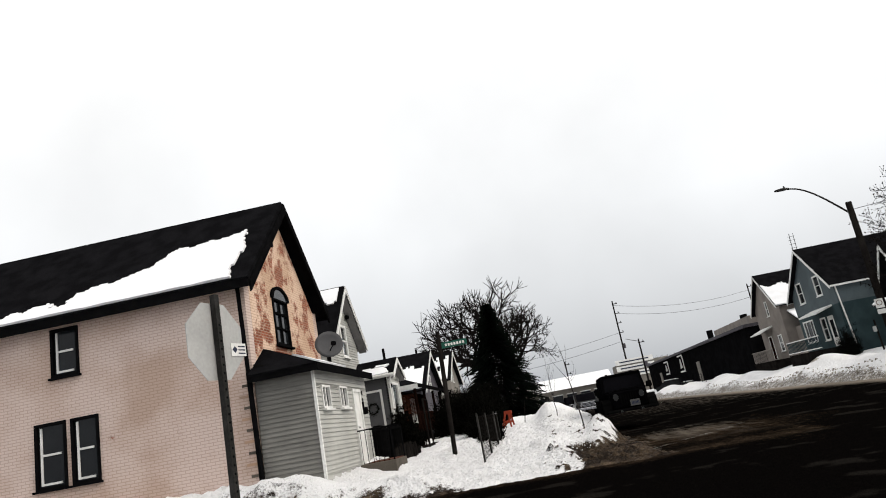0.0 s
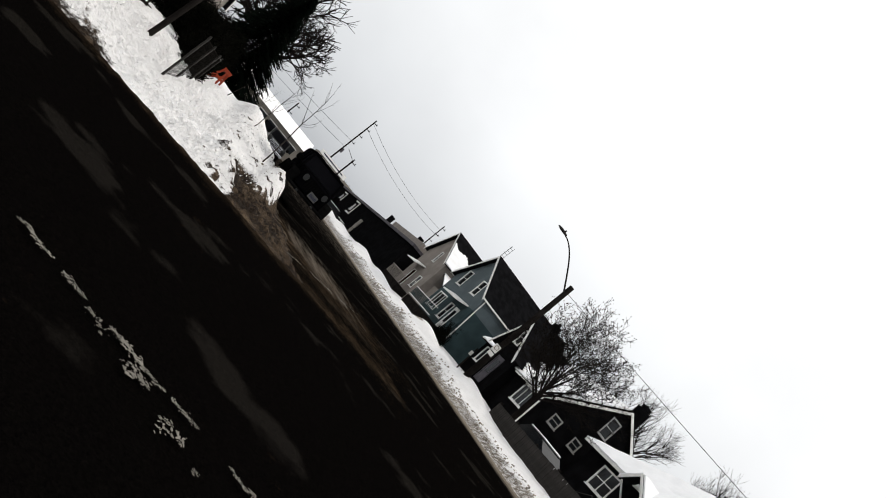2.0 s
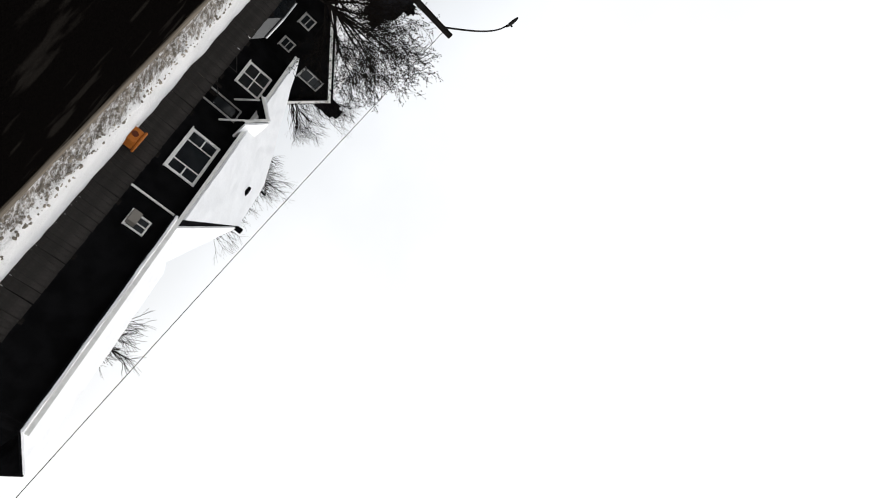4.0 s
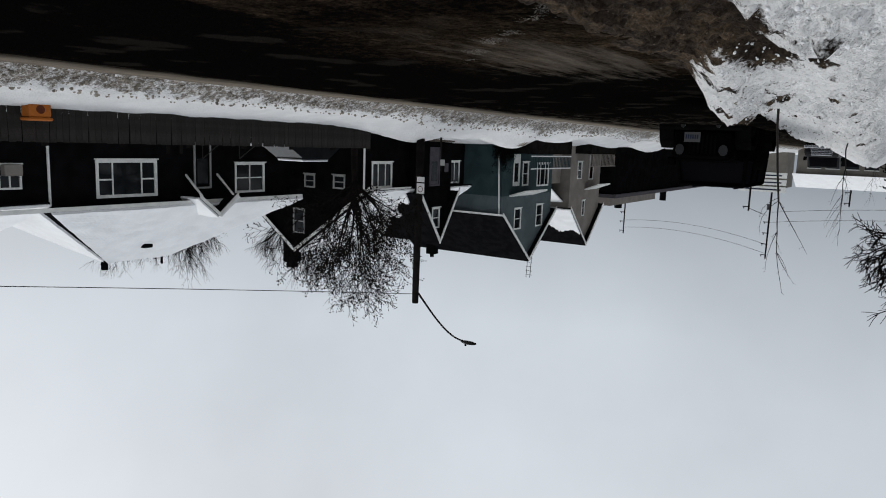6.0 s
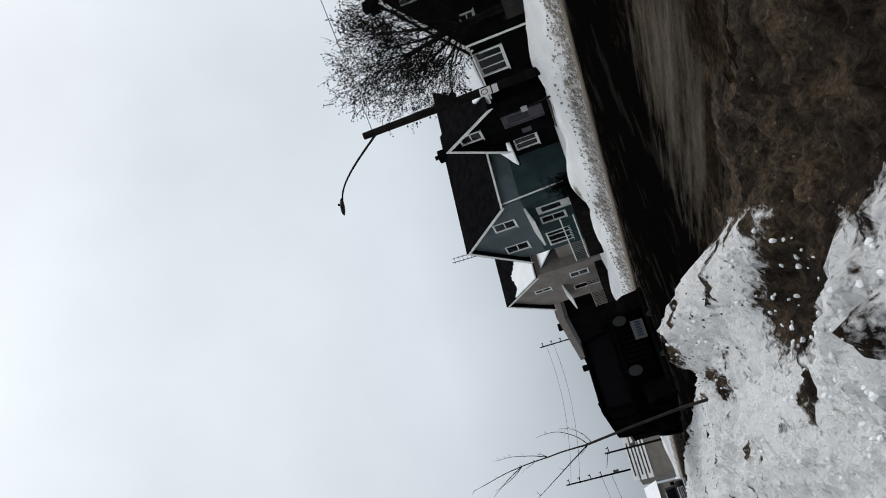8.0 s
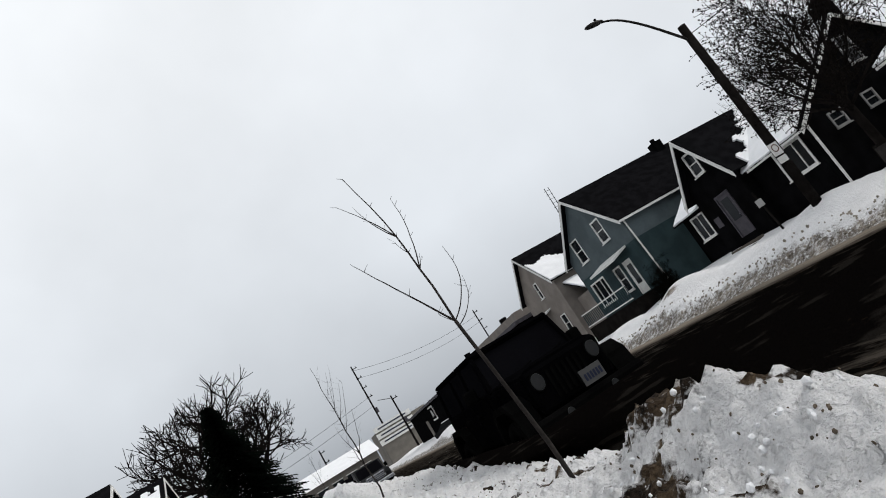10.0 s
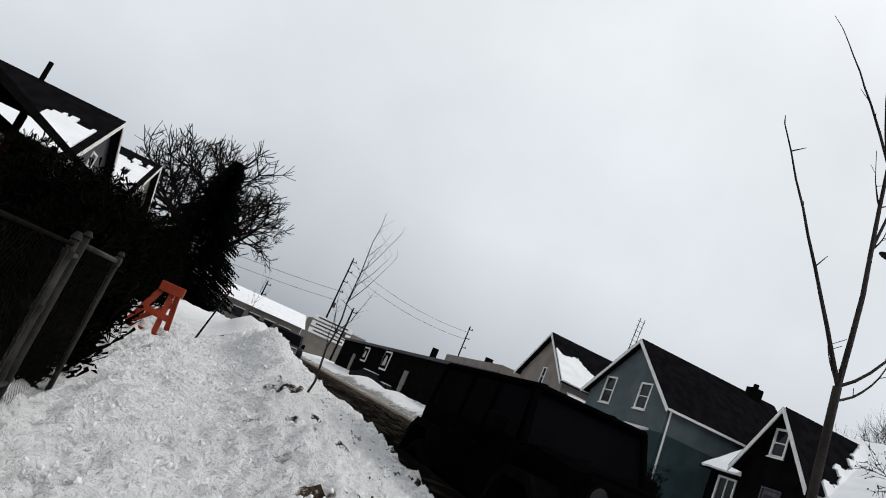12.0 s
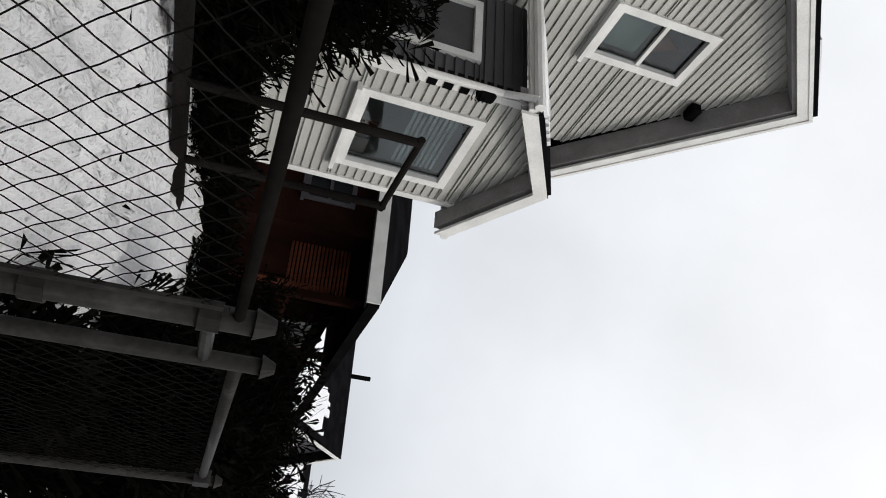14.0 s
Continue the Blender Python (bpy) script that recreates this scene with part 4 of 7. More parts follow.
def brown_house():
    h = thing("bungalow", "low dark house with rust-brown porch and white fascia", "house")
    x1, y0, y1, eave = -6.3, 31.6, 40.5, 3.2
    holes = [(33.5, 1.0, 34.4, 3.0), (35.4, 1.7, 37.4, 2.9)]
    wall("front_wall", "x", x1, [(y0 + 0.2, -0.3), (y1, -0.3), (y1, eave), (y0 + 0.2, eave)], holes, -0.2, BROWN_WALL, h)
    hs = (-7.3, 2.0, -6.75, 2.8)
    wall("side_wall", "y", y0, [(-14, -0.3), (x1, -0.3), (x1, eave), (-14, eave)], [hs], 0.2, BROWN_WALL, h)
    wall("far_wall", "y", y1, [(-14, -0.3), (x1 - 0.2, -0.3), (x1 - 0.2, eave), (-14, eave)], [], -0.2, BROWN_WALL, h)
    window("y", y0, -1, (hs[0] + 0.07, hs[1] + 0.07, hs[2] - 0.07, hs[3] - 0.07), h, SOFFIT, PANE)
    window("x", x1, 1, (35.47, 1.77, 37.33, 2.83), h, WHITE_TRIM, PANE, (0.33, 0.67), ())
    door("x", x1, 1, (33.55, 1.0, 34.35, 2.95), h, RUST, BROWN_WALL)
    part("deck", blk((x1, 32.0, -0.2), (-5.3, 40.2, 0.95)), DARK_WOOD, h)
    for y in (32.05, 34.6, 37.5, 40.0):
        part("post", blk((-5.46, y, 0.95), (-5.34, y + 0.12, 3.2)), BROWN_WALL, h)
    for k in range(2):
        part("rail", blk((-5.42, 32.1, 1.2 + 0.85 * k), (-5.36, 40.0, 1.26 + 0.85 * k)), BROWN_WALL, h)
    for i in range(38):
        part("baluster", blk((-5.41, 32.2 + 0.2 * i, 1.26), (-5.37, 32.26 + 0.2 * i, 2.05)), BROWN_WALL, h)
    for i in range(16):
        part("screen_slat", blk((x1, 32.16, 2.0 + 0.06 * i), (-5.42, 32.2, 2.035 + 0.06 * i)), RUST, h, "rust-red porch slat")
    ze, zr = 3.2, 4.12
    roof_slope("roof", (-14.5, 31.3, ze), (-5.1, 31.3, ze), (-7.25, 33.5, zr), (-14.5, 33.5, zr), 0.1, SHINGLE, h)
    roof_slope("roof", (-5.1, 31.3, ze), (-5.1, 41.0, ze), (-7.25, 41.0, zr), (-7.25, 33.5, zr), 0.1, SHINGLE, h)
    part("roof_deck", blk((-14.5, 33.45, zr - 0.1), (-7.2, 41.0, zr + 0.08)), SHINGLE, h)
    board("fascia", (-14.5, 31.3, ze + 0.1), (-5.1, 31.3, ze + 0.1), 0.2, (0, -0.04, 0), WHITE_TRIM, h)
    board("fascia", (-5.1, 31.3, ze + 0.1), (-5.1, 41.0, ze + 0.1), 0.17, (0.04, 0, 0), BLACK_TRIM, h)
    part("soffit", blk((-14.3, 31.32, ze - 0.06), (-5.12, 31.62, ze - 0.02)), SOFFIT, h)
    part("porch_lamp", tube(bmesh.new(), (-5.2, 39.9, 2.95), (-5.2, 39.9, 3.18), 0.1, 0.03, 10), WHITE_TRIM, h, "round white porch lamp")
    return h


def far_gable(name, label, y0, y1, x1, eave, top, wall_mat, snow, z0=0.4):
    h = thing(name, label, "house")
    mid = (y0 + y1) / 2
    gable = [(y0, z0 - 0.6), (y1, z0 - 0.6), (y1, eave), (mid, top - 0.1), (y0, eave)]
    hole = (mid - 0.5, eave - 0.1, mid + 0.5, eave + 1.1)
    wall("gable_wall", "x", x1, gable, [hole], -0.2, wall_mat, h)
    wall("side_wall", "y", y0, [(x1 - 8, z0 - 0.6), (x1 - 0.2, z0 - 0.6), (x1 - 0.2, eave), (x1 - 8, eave)], [], 0.2, wall_mat, h)
    wall("side_wall", "y", y1, [(x1 - 8, z0 - 0.6), (x1 - 0.2, z0 - 0.6), (x1 - 0.2, eave), (x1 - 8, eave)], [], -0.2, wall_mat, h)
    window("x", x1, 1, (hole[0] + 0.08, hole[1] + 0.08, hole[2] - 0.08, hole[3] - 0.08), h, WHITE_TRIM, PANE)
    for sgn, ye in ((-1, y0 - 0.35), (1, y1 + 0.35)):
        e = [(x1 - 8.3, ye, eave - 0.2), (x1 + 0.4, ye, eave - 0.2), (x1 + 0.4, mid, top), (x1 - 8.3, mid, top)]
        roof_slope("roof", *e, 0.1, SHINGLE, h)
        board("rake_board", (x1 + 0.4, ye, eave - 0.16), (x1 + 0.4, mid, top + 0.04), 0.2, (0.04, 0, 0), WHITE_TRIM, h)
        if sgn < 0:
            snow_on(h, *e, snow, 0.08, 60, 24, 0.1, y0)
    part("flue", tube(bmesh.new(), (x1 - 3, mid, top - 0.1), (x1 - 3, mid, top + 0.9), 0.1), BLACK_TRIM, h)
    return h


pink_house()
annex()
satellite_dish()
white_house()
porch()
porch_steps()
brown_house()
far_gable("gabled_house", "small grey gabled house, snow on the dark roof", 45.6, 54.6, -7.3, 3.9, 6.6, SOFFIT,
          lambda u, v, n: 0.45 < u < 0.97 and 0.05 < v < 0.5 + 0.25 * n)
far_gable("gabled_house", "tan house with a partly snowed-over dark roof", 61.0, 70.5, -7.4, 5.2, 7.9, TAN_WALL,
          lambda u, v, n: 0.3 < u < 0.97 and 0.05 < v < 0.75 + 0.3 * n and n > -0.35)


# ---- houses across the street ----
def blue_house():
    h = thing("blue_house", "two-storey house, pale blue over teal siding, black roof", "house")
    x1, y0, y1, mid, eave, top, z0, xb = 20.7, 48.6, 56.0, 52.27, 5.75, 8.9, 0.0, 29.7
    ups = [(53.66, 5.16, 54.7, 6.72), (50.4, 5.26, 51.4, 6.7)]
    lows = [(53.5, 2.3, 55.4, 3.9), (50.0, 1.7, 50.9, 3.75), (51.3, 2.2, 52.2, 3.8)]
    wall("lower_wall", "x", x1, [(y0, z0), (y1, z0), (y1, 4.4), (y0, 4.4)], lows, 0.2, TEAL, h)
    wall("gable_wall", "x", x1 - 0.01, [(y0, 4.4), (y1, 4.4), (y1, eave), (mid, top - 0.1), (y0, eave)], ups, 0.2, BLUE, h)
    wall("side_wall", "y", y0, [(x1 + 0.2, z0), (xb, z0), (xb, 4.4), (x1 + 0.2, 4.4)], [], 0.2, TEAL, h)
    wall("side_wall", "y", y0 - 0.01, [(x1 + 0.2, 4.4), (xb, 4.4), (xb, eave), (x1 + 0.2, eave)], [], 0.2, BLUE, h)
    wall("far_wall", "y", y1, [(x1 + 0.2, z0), (xb, z0), (xb, eave), (x1 + 0.2, eave)], [], -0.2, BLUE, h)
    for b in ups:
        window("x", x1, -1, (b[0] + 0.09, b[1] + 0.09, b[2] - 0.09, b[3] - 0.09), h, WHITE_TRIM, PANE, w=0.09)
    window("x", x1, -1, (lows[0][0] + 0.1, 2.4, lows[0][2] - 0.1, 3.8), h, WHITE_TRIM, PANE, (0.28, 0.72), (), 0.1)
    window("x", x1, -1, (51.4, 2.3, 52.1, 3.7), h, WHITE_TRIM, PANE, w=0.1)
    door("x", x1, -1, (50.08, 1.7, 50.82, 3.7), h, WHITE_TRIM, WHITE_TRIM, (50.2, 2.3, 50.7, 3.5))
    for sgn, ye in ((-1, y0 - 0.35), (1, y1 + 0.35)):
        roof_slope("roof", (x1 - 0.35, ye, eave - 0.2), (xb + 0.3, ye, eave - 0.2), (xb + 0.3, mid, top), (x1 - 0.35, mid, top), 0.12, SHINGLE, h)
        board("rake_board", (x1 - 0.35, ye, eave - 0.14), (x1 - 0.35, mid, top + 0.06), 0.22, (-0.04, 0, 0), WHITE_TRIM, h)
        board("fascia", (x1 - 0.35, ye, eave - 0.1), (xb + 0.3, ye, eave - 0.1), 0.16, (0, 0.05 * sgn, 0), WHITE_TRIM, h)
    part("downspout", tube(bmesh.new(), (x1 + 0.1, y0 - 0.08, eave - 0.2), (x1 + 0.3, y0 - 0.08, 1.6), 0.05), WHITE_TRIM, h)
    canopy = prism(bmesh.new(), [(x1 - 1.1, 49.6, 4.0), (x1 - 1.1, 53.0, 4.0), (x1, 53.0, 4.35), (x1, 49.6, 4.35)], (0, 0, 0.12))
    part("canopy", canopy, WHITE_TRIM, h, "pale porch canopy with snow")
    part("deck", blk((x1 - 1.5, 49.6, 0.2), (x1, 55.8, 1.65)), DARK_WOOD, h)
    for k in range(2):
        part("rail", blk((x1 - 1.5, 49.6, 1.75 + 0.8 * k), (x1 - 1.44, 55.8, 1.82 + 0.8 * k)), WHITE_TRIM, h)
    for i in range(26):
        part("baluster", blk((x1 - 1.49, 49.65 + 0.24 * i, 1.82), (x1 - 1.45, 49.7 + 0.24 * i, 2.55)), TEAL, h)
    ch = blk((27.95, 51.75, 8.2), (28.6, 52.4, 9.35))
    c = part("chimney", ch, DARK_WALL, h, "dark brick chimney")
    part("flue", tube(bmesh.new(), (28.28, 52.07, 9.35), (28.28, 52.07, 9.6), 0.15), BLACK_TRIM, c)
    mast = tube(bmesh.new(), (21.2, 54.6, 6.8), (21.35, 54.6, 10.6), 0.025)
    tube(mast, (21.5, 54.6, 6.8), (21.65, 54.6, 10.6), 0.02)
    for k in range(9):
        z = 8.0 + 0.3 * k
        tube(mast, (21.2, 54.6, z), (21.7, 54.6, z), 0.012)
    part("antenna", mast, GALV, h, "thin television antenna")
    return h


def grey_house():
    h = thing("taupe_house", "narrow taupe gabled house with a snowy lean-to", "house")
    x1, y0, y1, mid, eave, top, xb = 20.85, 59.7, 65.9, 62.89, 6.0, 8.93, 30.0
    up = (62.3, 5.3, 62.9, 6.6)
    lows = [(61.0, 2.2, 61.9, 3.6), (63.4, 1.7, 64.3, 3.7)]
    wall("gable_wall", "x", x1, [(y0, 0), (y1, 0), (y1, eave), (mid, top - 0.1), (y0, eave)], [up] + lows, 0.2, TAUPE, h)
    wall("side_wall", "y", y0, [(x1 + 0.2, 0), (xb, 0), (xb, eave), (x1 + 0.2, eave)], [], 0.2, TAUPE, h)
    wall("far_wall", "y", y1, [(x1 + 0.2, 0), (xb, 0), (xb, eave), (x1 + 0.2, eave)], [], -0.2, TAUPE, h)
    window("x", x1, -1, (up[0] + 0.08, up[1] + 0.08, up[2] - 0.08, up[3] - 0.08), h, WHITE_TRIM, PANE)
    window("x", x1, -1, (61.08, 2.28, 61.82, 3.52), h, WHITE_TRIM, PANE)
    door("x", x1, -1, (63.5, 1.7, 64.2, 3.6), h, BROWN_WALL, WHITE_TRIM)
    for sgn, ye in ((-1, y0 - 0.35), (1, y1 + 0.35)):
        e = [(x1 - 0.35, ye, eave - 0.25), (xb, ye, eave - 0.25), (xb, mid, top), (x1 - 0.35, mid, top)]
        roof_slope("roof", *e, 0.12, SHINGLE, h)
        board("rake_board", (x1 - 0.35, ye, eave - 0.18), (x1 - 0.35, mid, top + 0.06), 0.2, (-0.04, 0, 0), WHITE_TRIM, h)
        if sgn < 0:
            snow_on(h, *e, lambda u, v, n: v < 0.62 - 0.5 * u + 0.1 * n, 0.12, 90, 40, 0.12, 11.0)
    lean = [(x1 + 0.5, 57.0, 3.9), (xb, 57.0, 3.9), (xb, y0, 5.2), (x1 + 0.5, y0, 5.2)]
    roof_slope("lean_to_roof", *lean, 0.1, SHINGLE, h)
    snow_on(h, *lean, lambda u, v, n: True, 0.12, 20, 10, 0.1, 13.0)
    part("lean_to", blk((x1 + 0.8, 57.3, 0), (xb, y0, 3.9)), TAUPE, h)
    part("canopy", prism(bmesh.new(), [(x1 - 1.2, 62.6, 3.95), (x1 - 1.2, 65.2, 3.95), (x1, 65.2, 4.4), (x1, 62.6, 4.4)], (0, 0, 0.1)), WHITE_TRIM, h)
    part("deck", blk((x1 - 1.3, 60.4, 0.2), (x1, 65.8, 1.6)), DARK_WOOD, h)
    for i in range(18):
        part("baluster", blk((x1 - 1.3, 60.45 + 0.3 * i, 1.6), (x1 - 1.25, 60.52 + 0.3 * i, 2.5)), TAUPE, h)
    part("rail", blk((x1 - 1.3, 60.4, 2.5), (x1 - 1.24, 65.8, 2.57)), TAUPE, h)
    return h


def dark_house():
    h = thing("dark_house", "dark-clad house with steep front gable and snowy roof", "house")
    x0, x1, y0, y1, rx, eave, top = 22.3, 32.1, 37.25, 46.5, 27.2, 3.85, 7.33
    gh = [(23.85, 3.0, 24.7, 3.75), (26.0, 3.05, 26.8, 3.8), (26.75, 5.0, 27.65, 6.4)]
    wall("gable_wall", "y", y0, [(x0, 0), (x1, 0), (x1, eave), (rx, top - 0.1), (x0, eave)], gh, 0.2, DARK_WALL, h)
    for b in gh:
        window("y", y0, -1, (b[0] + 0.09, b[1] + 0.09, b[2] - 0.09, b[3] - 0.09), h, OLD_TRIM, PANE, w=0.08)
    fh = (37.5, 2.25, 39.2, 3.6)
    nh = (44.8, 2.2, 45.95, 3.55)
    wall("front_wall", "x", x0, [(y0 + 0.2, 0), (y1, 0), (y1, eave), (y0 + 0.2, eave)], [fh, nh], 0.2, DARK_WALL, h)
    window("x", x0, -1, (44.9, 2.3, 45.85, 3.45), h, WHITE_TRIM, PANE, (0.5,), (), 0.09)
    window("x", x0, -1, (37.6, 2.35, 39.1, 3.5), h, WHITE_TRIM, PANE, (0.3, 0.7), (), 0.1)
    wall("end_wall", "y", y1, [(x0, 0), (x1, 0), (x1, eave), (rx, top - 0.1), (x0, eave)], [], -0.2, DARK_WALL, h)
    for xe in (x0 - 0.4, x1 + 0.4):
        e = [(xe, y0 - 0.35, eave - 0.25), (xe, y1 + 0.3, eave - 0.25), (rx, y1 + 0.3, top), (rx, y0 - 0.35, top)]
        roof_slope("roof", *e, 0.12, SHINGLE, h)
        board("rake_board", (xe, y0 - 0.35, eave - 0.2), (rx, y0 - 0.35, top + 0.05), 0.2, (0, -0.04, 0), WHITE_TRIM, h)
        if xe < rx:
            snow_on(h, *e, lambda u, v, n: 0.01 < u < 0.985 and v < 0.97, 0.1, 70, 40, 0.12, 15.0)
            board("fascia", (xe, y0 - 0.35, eave - 0.12), (xe, 40.4, eave - 0.12), 0.16, (-0.04, 0, 0), WHITE_TRIM, h)
    gx = 21.6
    gable = [(40.65, 0), (43.95, 0), (43.95, 4.35), (42.35, 6.65), (40.65, 4.35)]
    holes = [(41.7, 1.4, 42.75, 3.6), (42.1, 4.82, 42.85, 6.0)]
    wall("porch_wall", "x", gx, gable, holes, 0.2, DARK_WALL, h)
    wall("porch_side", "y", 40.7, [(gx + 0.2, 0), (23, 0), (23, 4.1), (gx + 0.2, 4.1)], [], 0.15, DARK_WALL, h)
    for b in holes[1:]:
        window("x", gx, -1, (b[0] + 0.08, b[1] + 0.08, b[2] - 0.08, b[3] - 0.08), h, WHITE_TRIM, PANE, w=0.09)
    door("x", gx, -1, (41.8, 1.4, 42.65, 3.5), h, SOFFIT, SOFFIT, (41.95, 2.2, 42.5, 3.3))
    wall("porch_side", "y", 43.95, [(gx + 0.2, 0), (23, 0), (23, 4.3), (gx + 0.2, 4.3)], [], -0.15, DARK_WALL, h)
    for a, b in (((40.3, 3.9), (42.4, 6.78)), ((44.3, 3.9), (42.4, 6.78))):
        e = [(gx - 0.4, a[0], a[1]), (25.5, a[0], a[1]), (25.5, b[0], b[1]), (gx - 0.4, b[0], b[1])]
        roof_slope("porch_roof", *e, 0.1, SHINGLE, h)
        board("rake_board", (gx - 0.4, a[0], a[1] + 0.05), (gx - 0.4, b[0], b[1] + 0.07), 0.26, (-0.05, 0, 0), WHITE_TRIM, h)
        if a[0] > 43:
            snow_on(h, *e, lambda u, v, n: u > 0.1 and v < 0.7 + 0.1 * n, 0.1, 20, 20, 0.1, 17.0)
        else:
            snow_on(h, *e, lambda u, v, n: u > 0.2 and u + 0.3 * n > 0.1 + 0.9 * v, 0.1, 50, 40, 0.1, 19.0)
    for i in range(5):
        part("step", blk((19.6 + 0.3 * i, 41.0, 0.0), (19.92 + 0.3 * i, 43.0, 0.45 + 0.16 * i)), CONCRETE, h)
    ch = part("chimney", blk((28.0, 37.5, 6.4), (28.7, 38.2, 8.2)), DARK_WALL, h)
    part("cap", blk((28.1, 37.6, 8.2), (28.6, 38.1, 8.5), 0.05), BLACK_TRIM, ch)
    part("downspout", tube(bmesh.new(), (22.2, 36.8, 3.7), (22.2, 36.8, 0.8), 0.05), WHITE_TRIM, h)
    part("house_sign", blk((gx - 0.03, 43.2, 2.3), (gx - 0.005, 43.6, 2.8)), SOFFIT, h)
    return h


def snow_bungalow():
    h = thing("hip_roof_bungalow", "dark bungalow with white windows under a snowy hip roof", "house")
    x0, y0, y1, eave = 25.5, 13.0, 34.9, 4.05
    holes = [(24.7, 2.25, 27.35, 3.75), (29.15, 1.3, 30.1, 3.55), (31.4, 2.4, 33.2, 3.8), (21.2, 2.4, 22.0, 3.3)]
    wall("front_wall", "x", x0, [(y0, -0.2), (y1, -0.2), (y1, eave), (y0, eave)], holes, 0.2, DARK_WALL, h)
    wall("side_wall", "y", y1, [(x0 + 0.2, -0.2), (33.5, -0.2), (33.5, eave), (x0 + 0.2, eave)], [], -0.2, DARK_WALL, h)
    wall("side_wall", "y", y0, [(x0 + 0.2, -0.2), (33.5, -0.2), (33.5, eave), (x0 + 0.2, eave)], [], 0.2, DARK_WALL, h)
    window("x", x0, -1, (24.82, 2.37, 27.23, 3.63), h, WHITE_TRIM, PANE, (0.24, 0.76), (), 0.12)
    for a, b in ((24.82, 25.38), (26.67, 27.23)):
        part("sash_bar", blk((x0 - 0.015, a, 3.0), (x0 + 0.02, b, 3.06)), WHITE_TRIM, h)
    window("x", x0, -1, (31.5, 2.5, 33.1, 3.7), h, WHITE_TRIM, PANE, (0.5,), (0.5,), 0.1)
    door("x", x0, -1, (29.25, 1.3, 30.0, 3.45), h, DARK_WALL, OLD_TRIM, (29.35, 2.2, 29.9, 3.3))
    window("x", x0, -1, (21.28, 2.48, 21.92, 3.22), h, WHITE_TRIM, PANE, (0.5,), ())
    part("air_conditioner", blk((x0 - 0.35, 21.3, 2.4), (x0 - 0.03, 21.9, 2.8), 0.02), TAN_WALL, h, "pale window air conditioner")
    ye, xe, xb = (22.7, 35.3), 25.05, 34.0
    r0, r1, rz = (29.4, 27.3, 6.95), (29.4, 30.5, 6.95), eave
    front = [(xe, ye[0], rz), (xe, ye[1], rz), r1, r0]
    roof_slope("roof", *front, 0.1, SHINGLE, h)
    roof_slope("roof", (xb, ye[0], rz), (xb, ye[1], rz), r1, r0, 0.1, SHINGLE, h)
    for y, r in ((ye[0], r0), (ye[1], r1)):
        bm = prism(bmesh.new(), [(xe, y, rz), (xb, y, rz), r], (0, 0, 0.1))
        part("hip", bm, SHINGLE, h)
    snow_on(h, *front, lambda u, v, n: v < 0.985, 0.12, 60, 30, 0.1, 21.0)
    snow_on(h, (xb, ye[1], rz), (xe, ye[1], rz), (29.4, 30.5, 6.95), (29.41, 30.5, 6.95), lambda u, v, n: True, 0.1, 30, 20, 0.1, 22.0)
    snow_on(h, (xe, ye[0], rz), (xb, ye[0], rz), (29.41, 27.3, 6.95), (29.4, 27.3, 6.95), lambda u, v, n: u > 0.07, 0.1, 30, 20, 0.1, 24.0)
    low = [(xe, 12.6, 3.75), (xe, 22.7, 3.75), (29.8, 22.7, 5.3), (29.8, 12.6, 5.3)]
    roof_slope("low_roof", *low, 0.1, SHINGLE, h)
    roof_slope("low_roof", (xb, 12.6, 3.75), (xb, 22.7, 3.75), (29.8, 22.7, 5.3), (29.8, 12.6, 5.3), 0.1, SHINGLE, h)
    snow_on(h, *low, lambda u, v, n: v < 0.97, 0.1, 40, 20, 0.1, 23.0)
    board("fascia", (xe, 12.6, 4.12), (xe, 35.3, 4.14), 0.16, (-0.05, 0, 0), WHITE_TRIM, h)
    part("roof_vent", blk((27.85, 28.2, 6.0), (28.3, 28.65, 6.35), 0.03), BLACK_TRIM, h)
    part("stack", tube(bmesh.new(), (29.5, 30.2, 6.8), (29.5, 30.2, 7.5), 0.06), BLACK_TRIM, h)
    part("chimney", tube(bmesh.new(), (29.4, 27.2, 6.8), (29.4, 27.2, 7.4), 0.15), BLACK_TRIM, h)
    part("downspout", tube(bmesh.new(), (x0 - 0.08, 22.9, eave - 0.1), (x0 - 0.08, 22.9, 1.2), 0.05), WHITE_TRIM, h)
    px = 24.3
    for a in (28.55, 30.6):
        e = [(px, a, 3.75), (x0 + 1.2, a, 3.75), (x0 + 1.2, 29.58, 4.6), (px, 29.58, 4.6)]
        roof_slope("porch_roof", *e, 0.08, SHINGLE, h)
        snow_on(h, *e, lambda u, v, n: True, 0.1, 16, 16, 0.08, a)
        board("rake_board", (px, a, 3.82), (px, 29.58, 4.66), 0.17, (-0.05, 0, 0), WHITE_TRIM, h)
    for a in (28.75, 30.4):
        br = tube(bmesh.new(), (px + 0.1, a, 3.75), (x0, a, 2.9), 0.05, sides=6)
        part("bracket", br, WHITE_TRIM, h)
    part("stoop", blk((24.2, 28.6, -0.1), (x0, 30.7, 1.25)), CONCRETE, h)
    for y in (28.65, 30.6):
        rl = tube(bmesh.new(), (24.2, y, 2.15), (22.6, y, 1.2), 0.025)
        tube(rl, (24.2, y, 1.2), (24.2, y, 2.15), 0.025)
        tube(rl, (22.6, y, 0.4), (22.6, y, 1.2), 0.025)
        part("handrail", rl, GALV, h)
    return h


blue_house()
grey_house()
dark_house()
snow_bungalow()


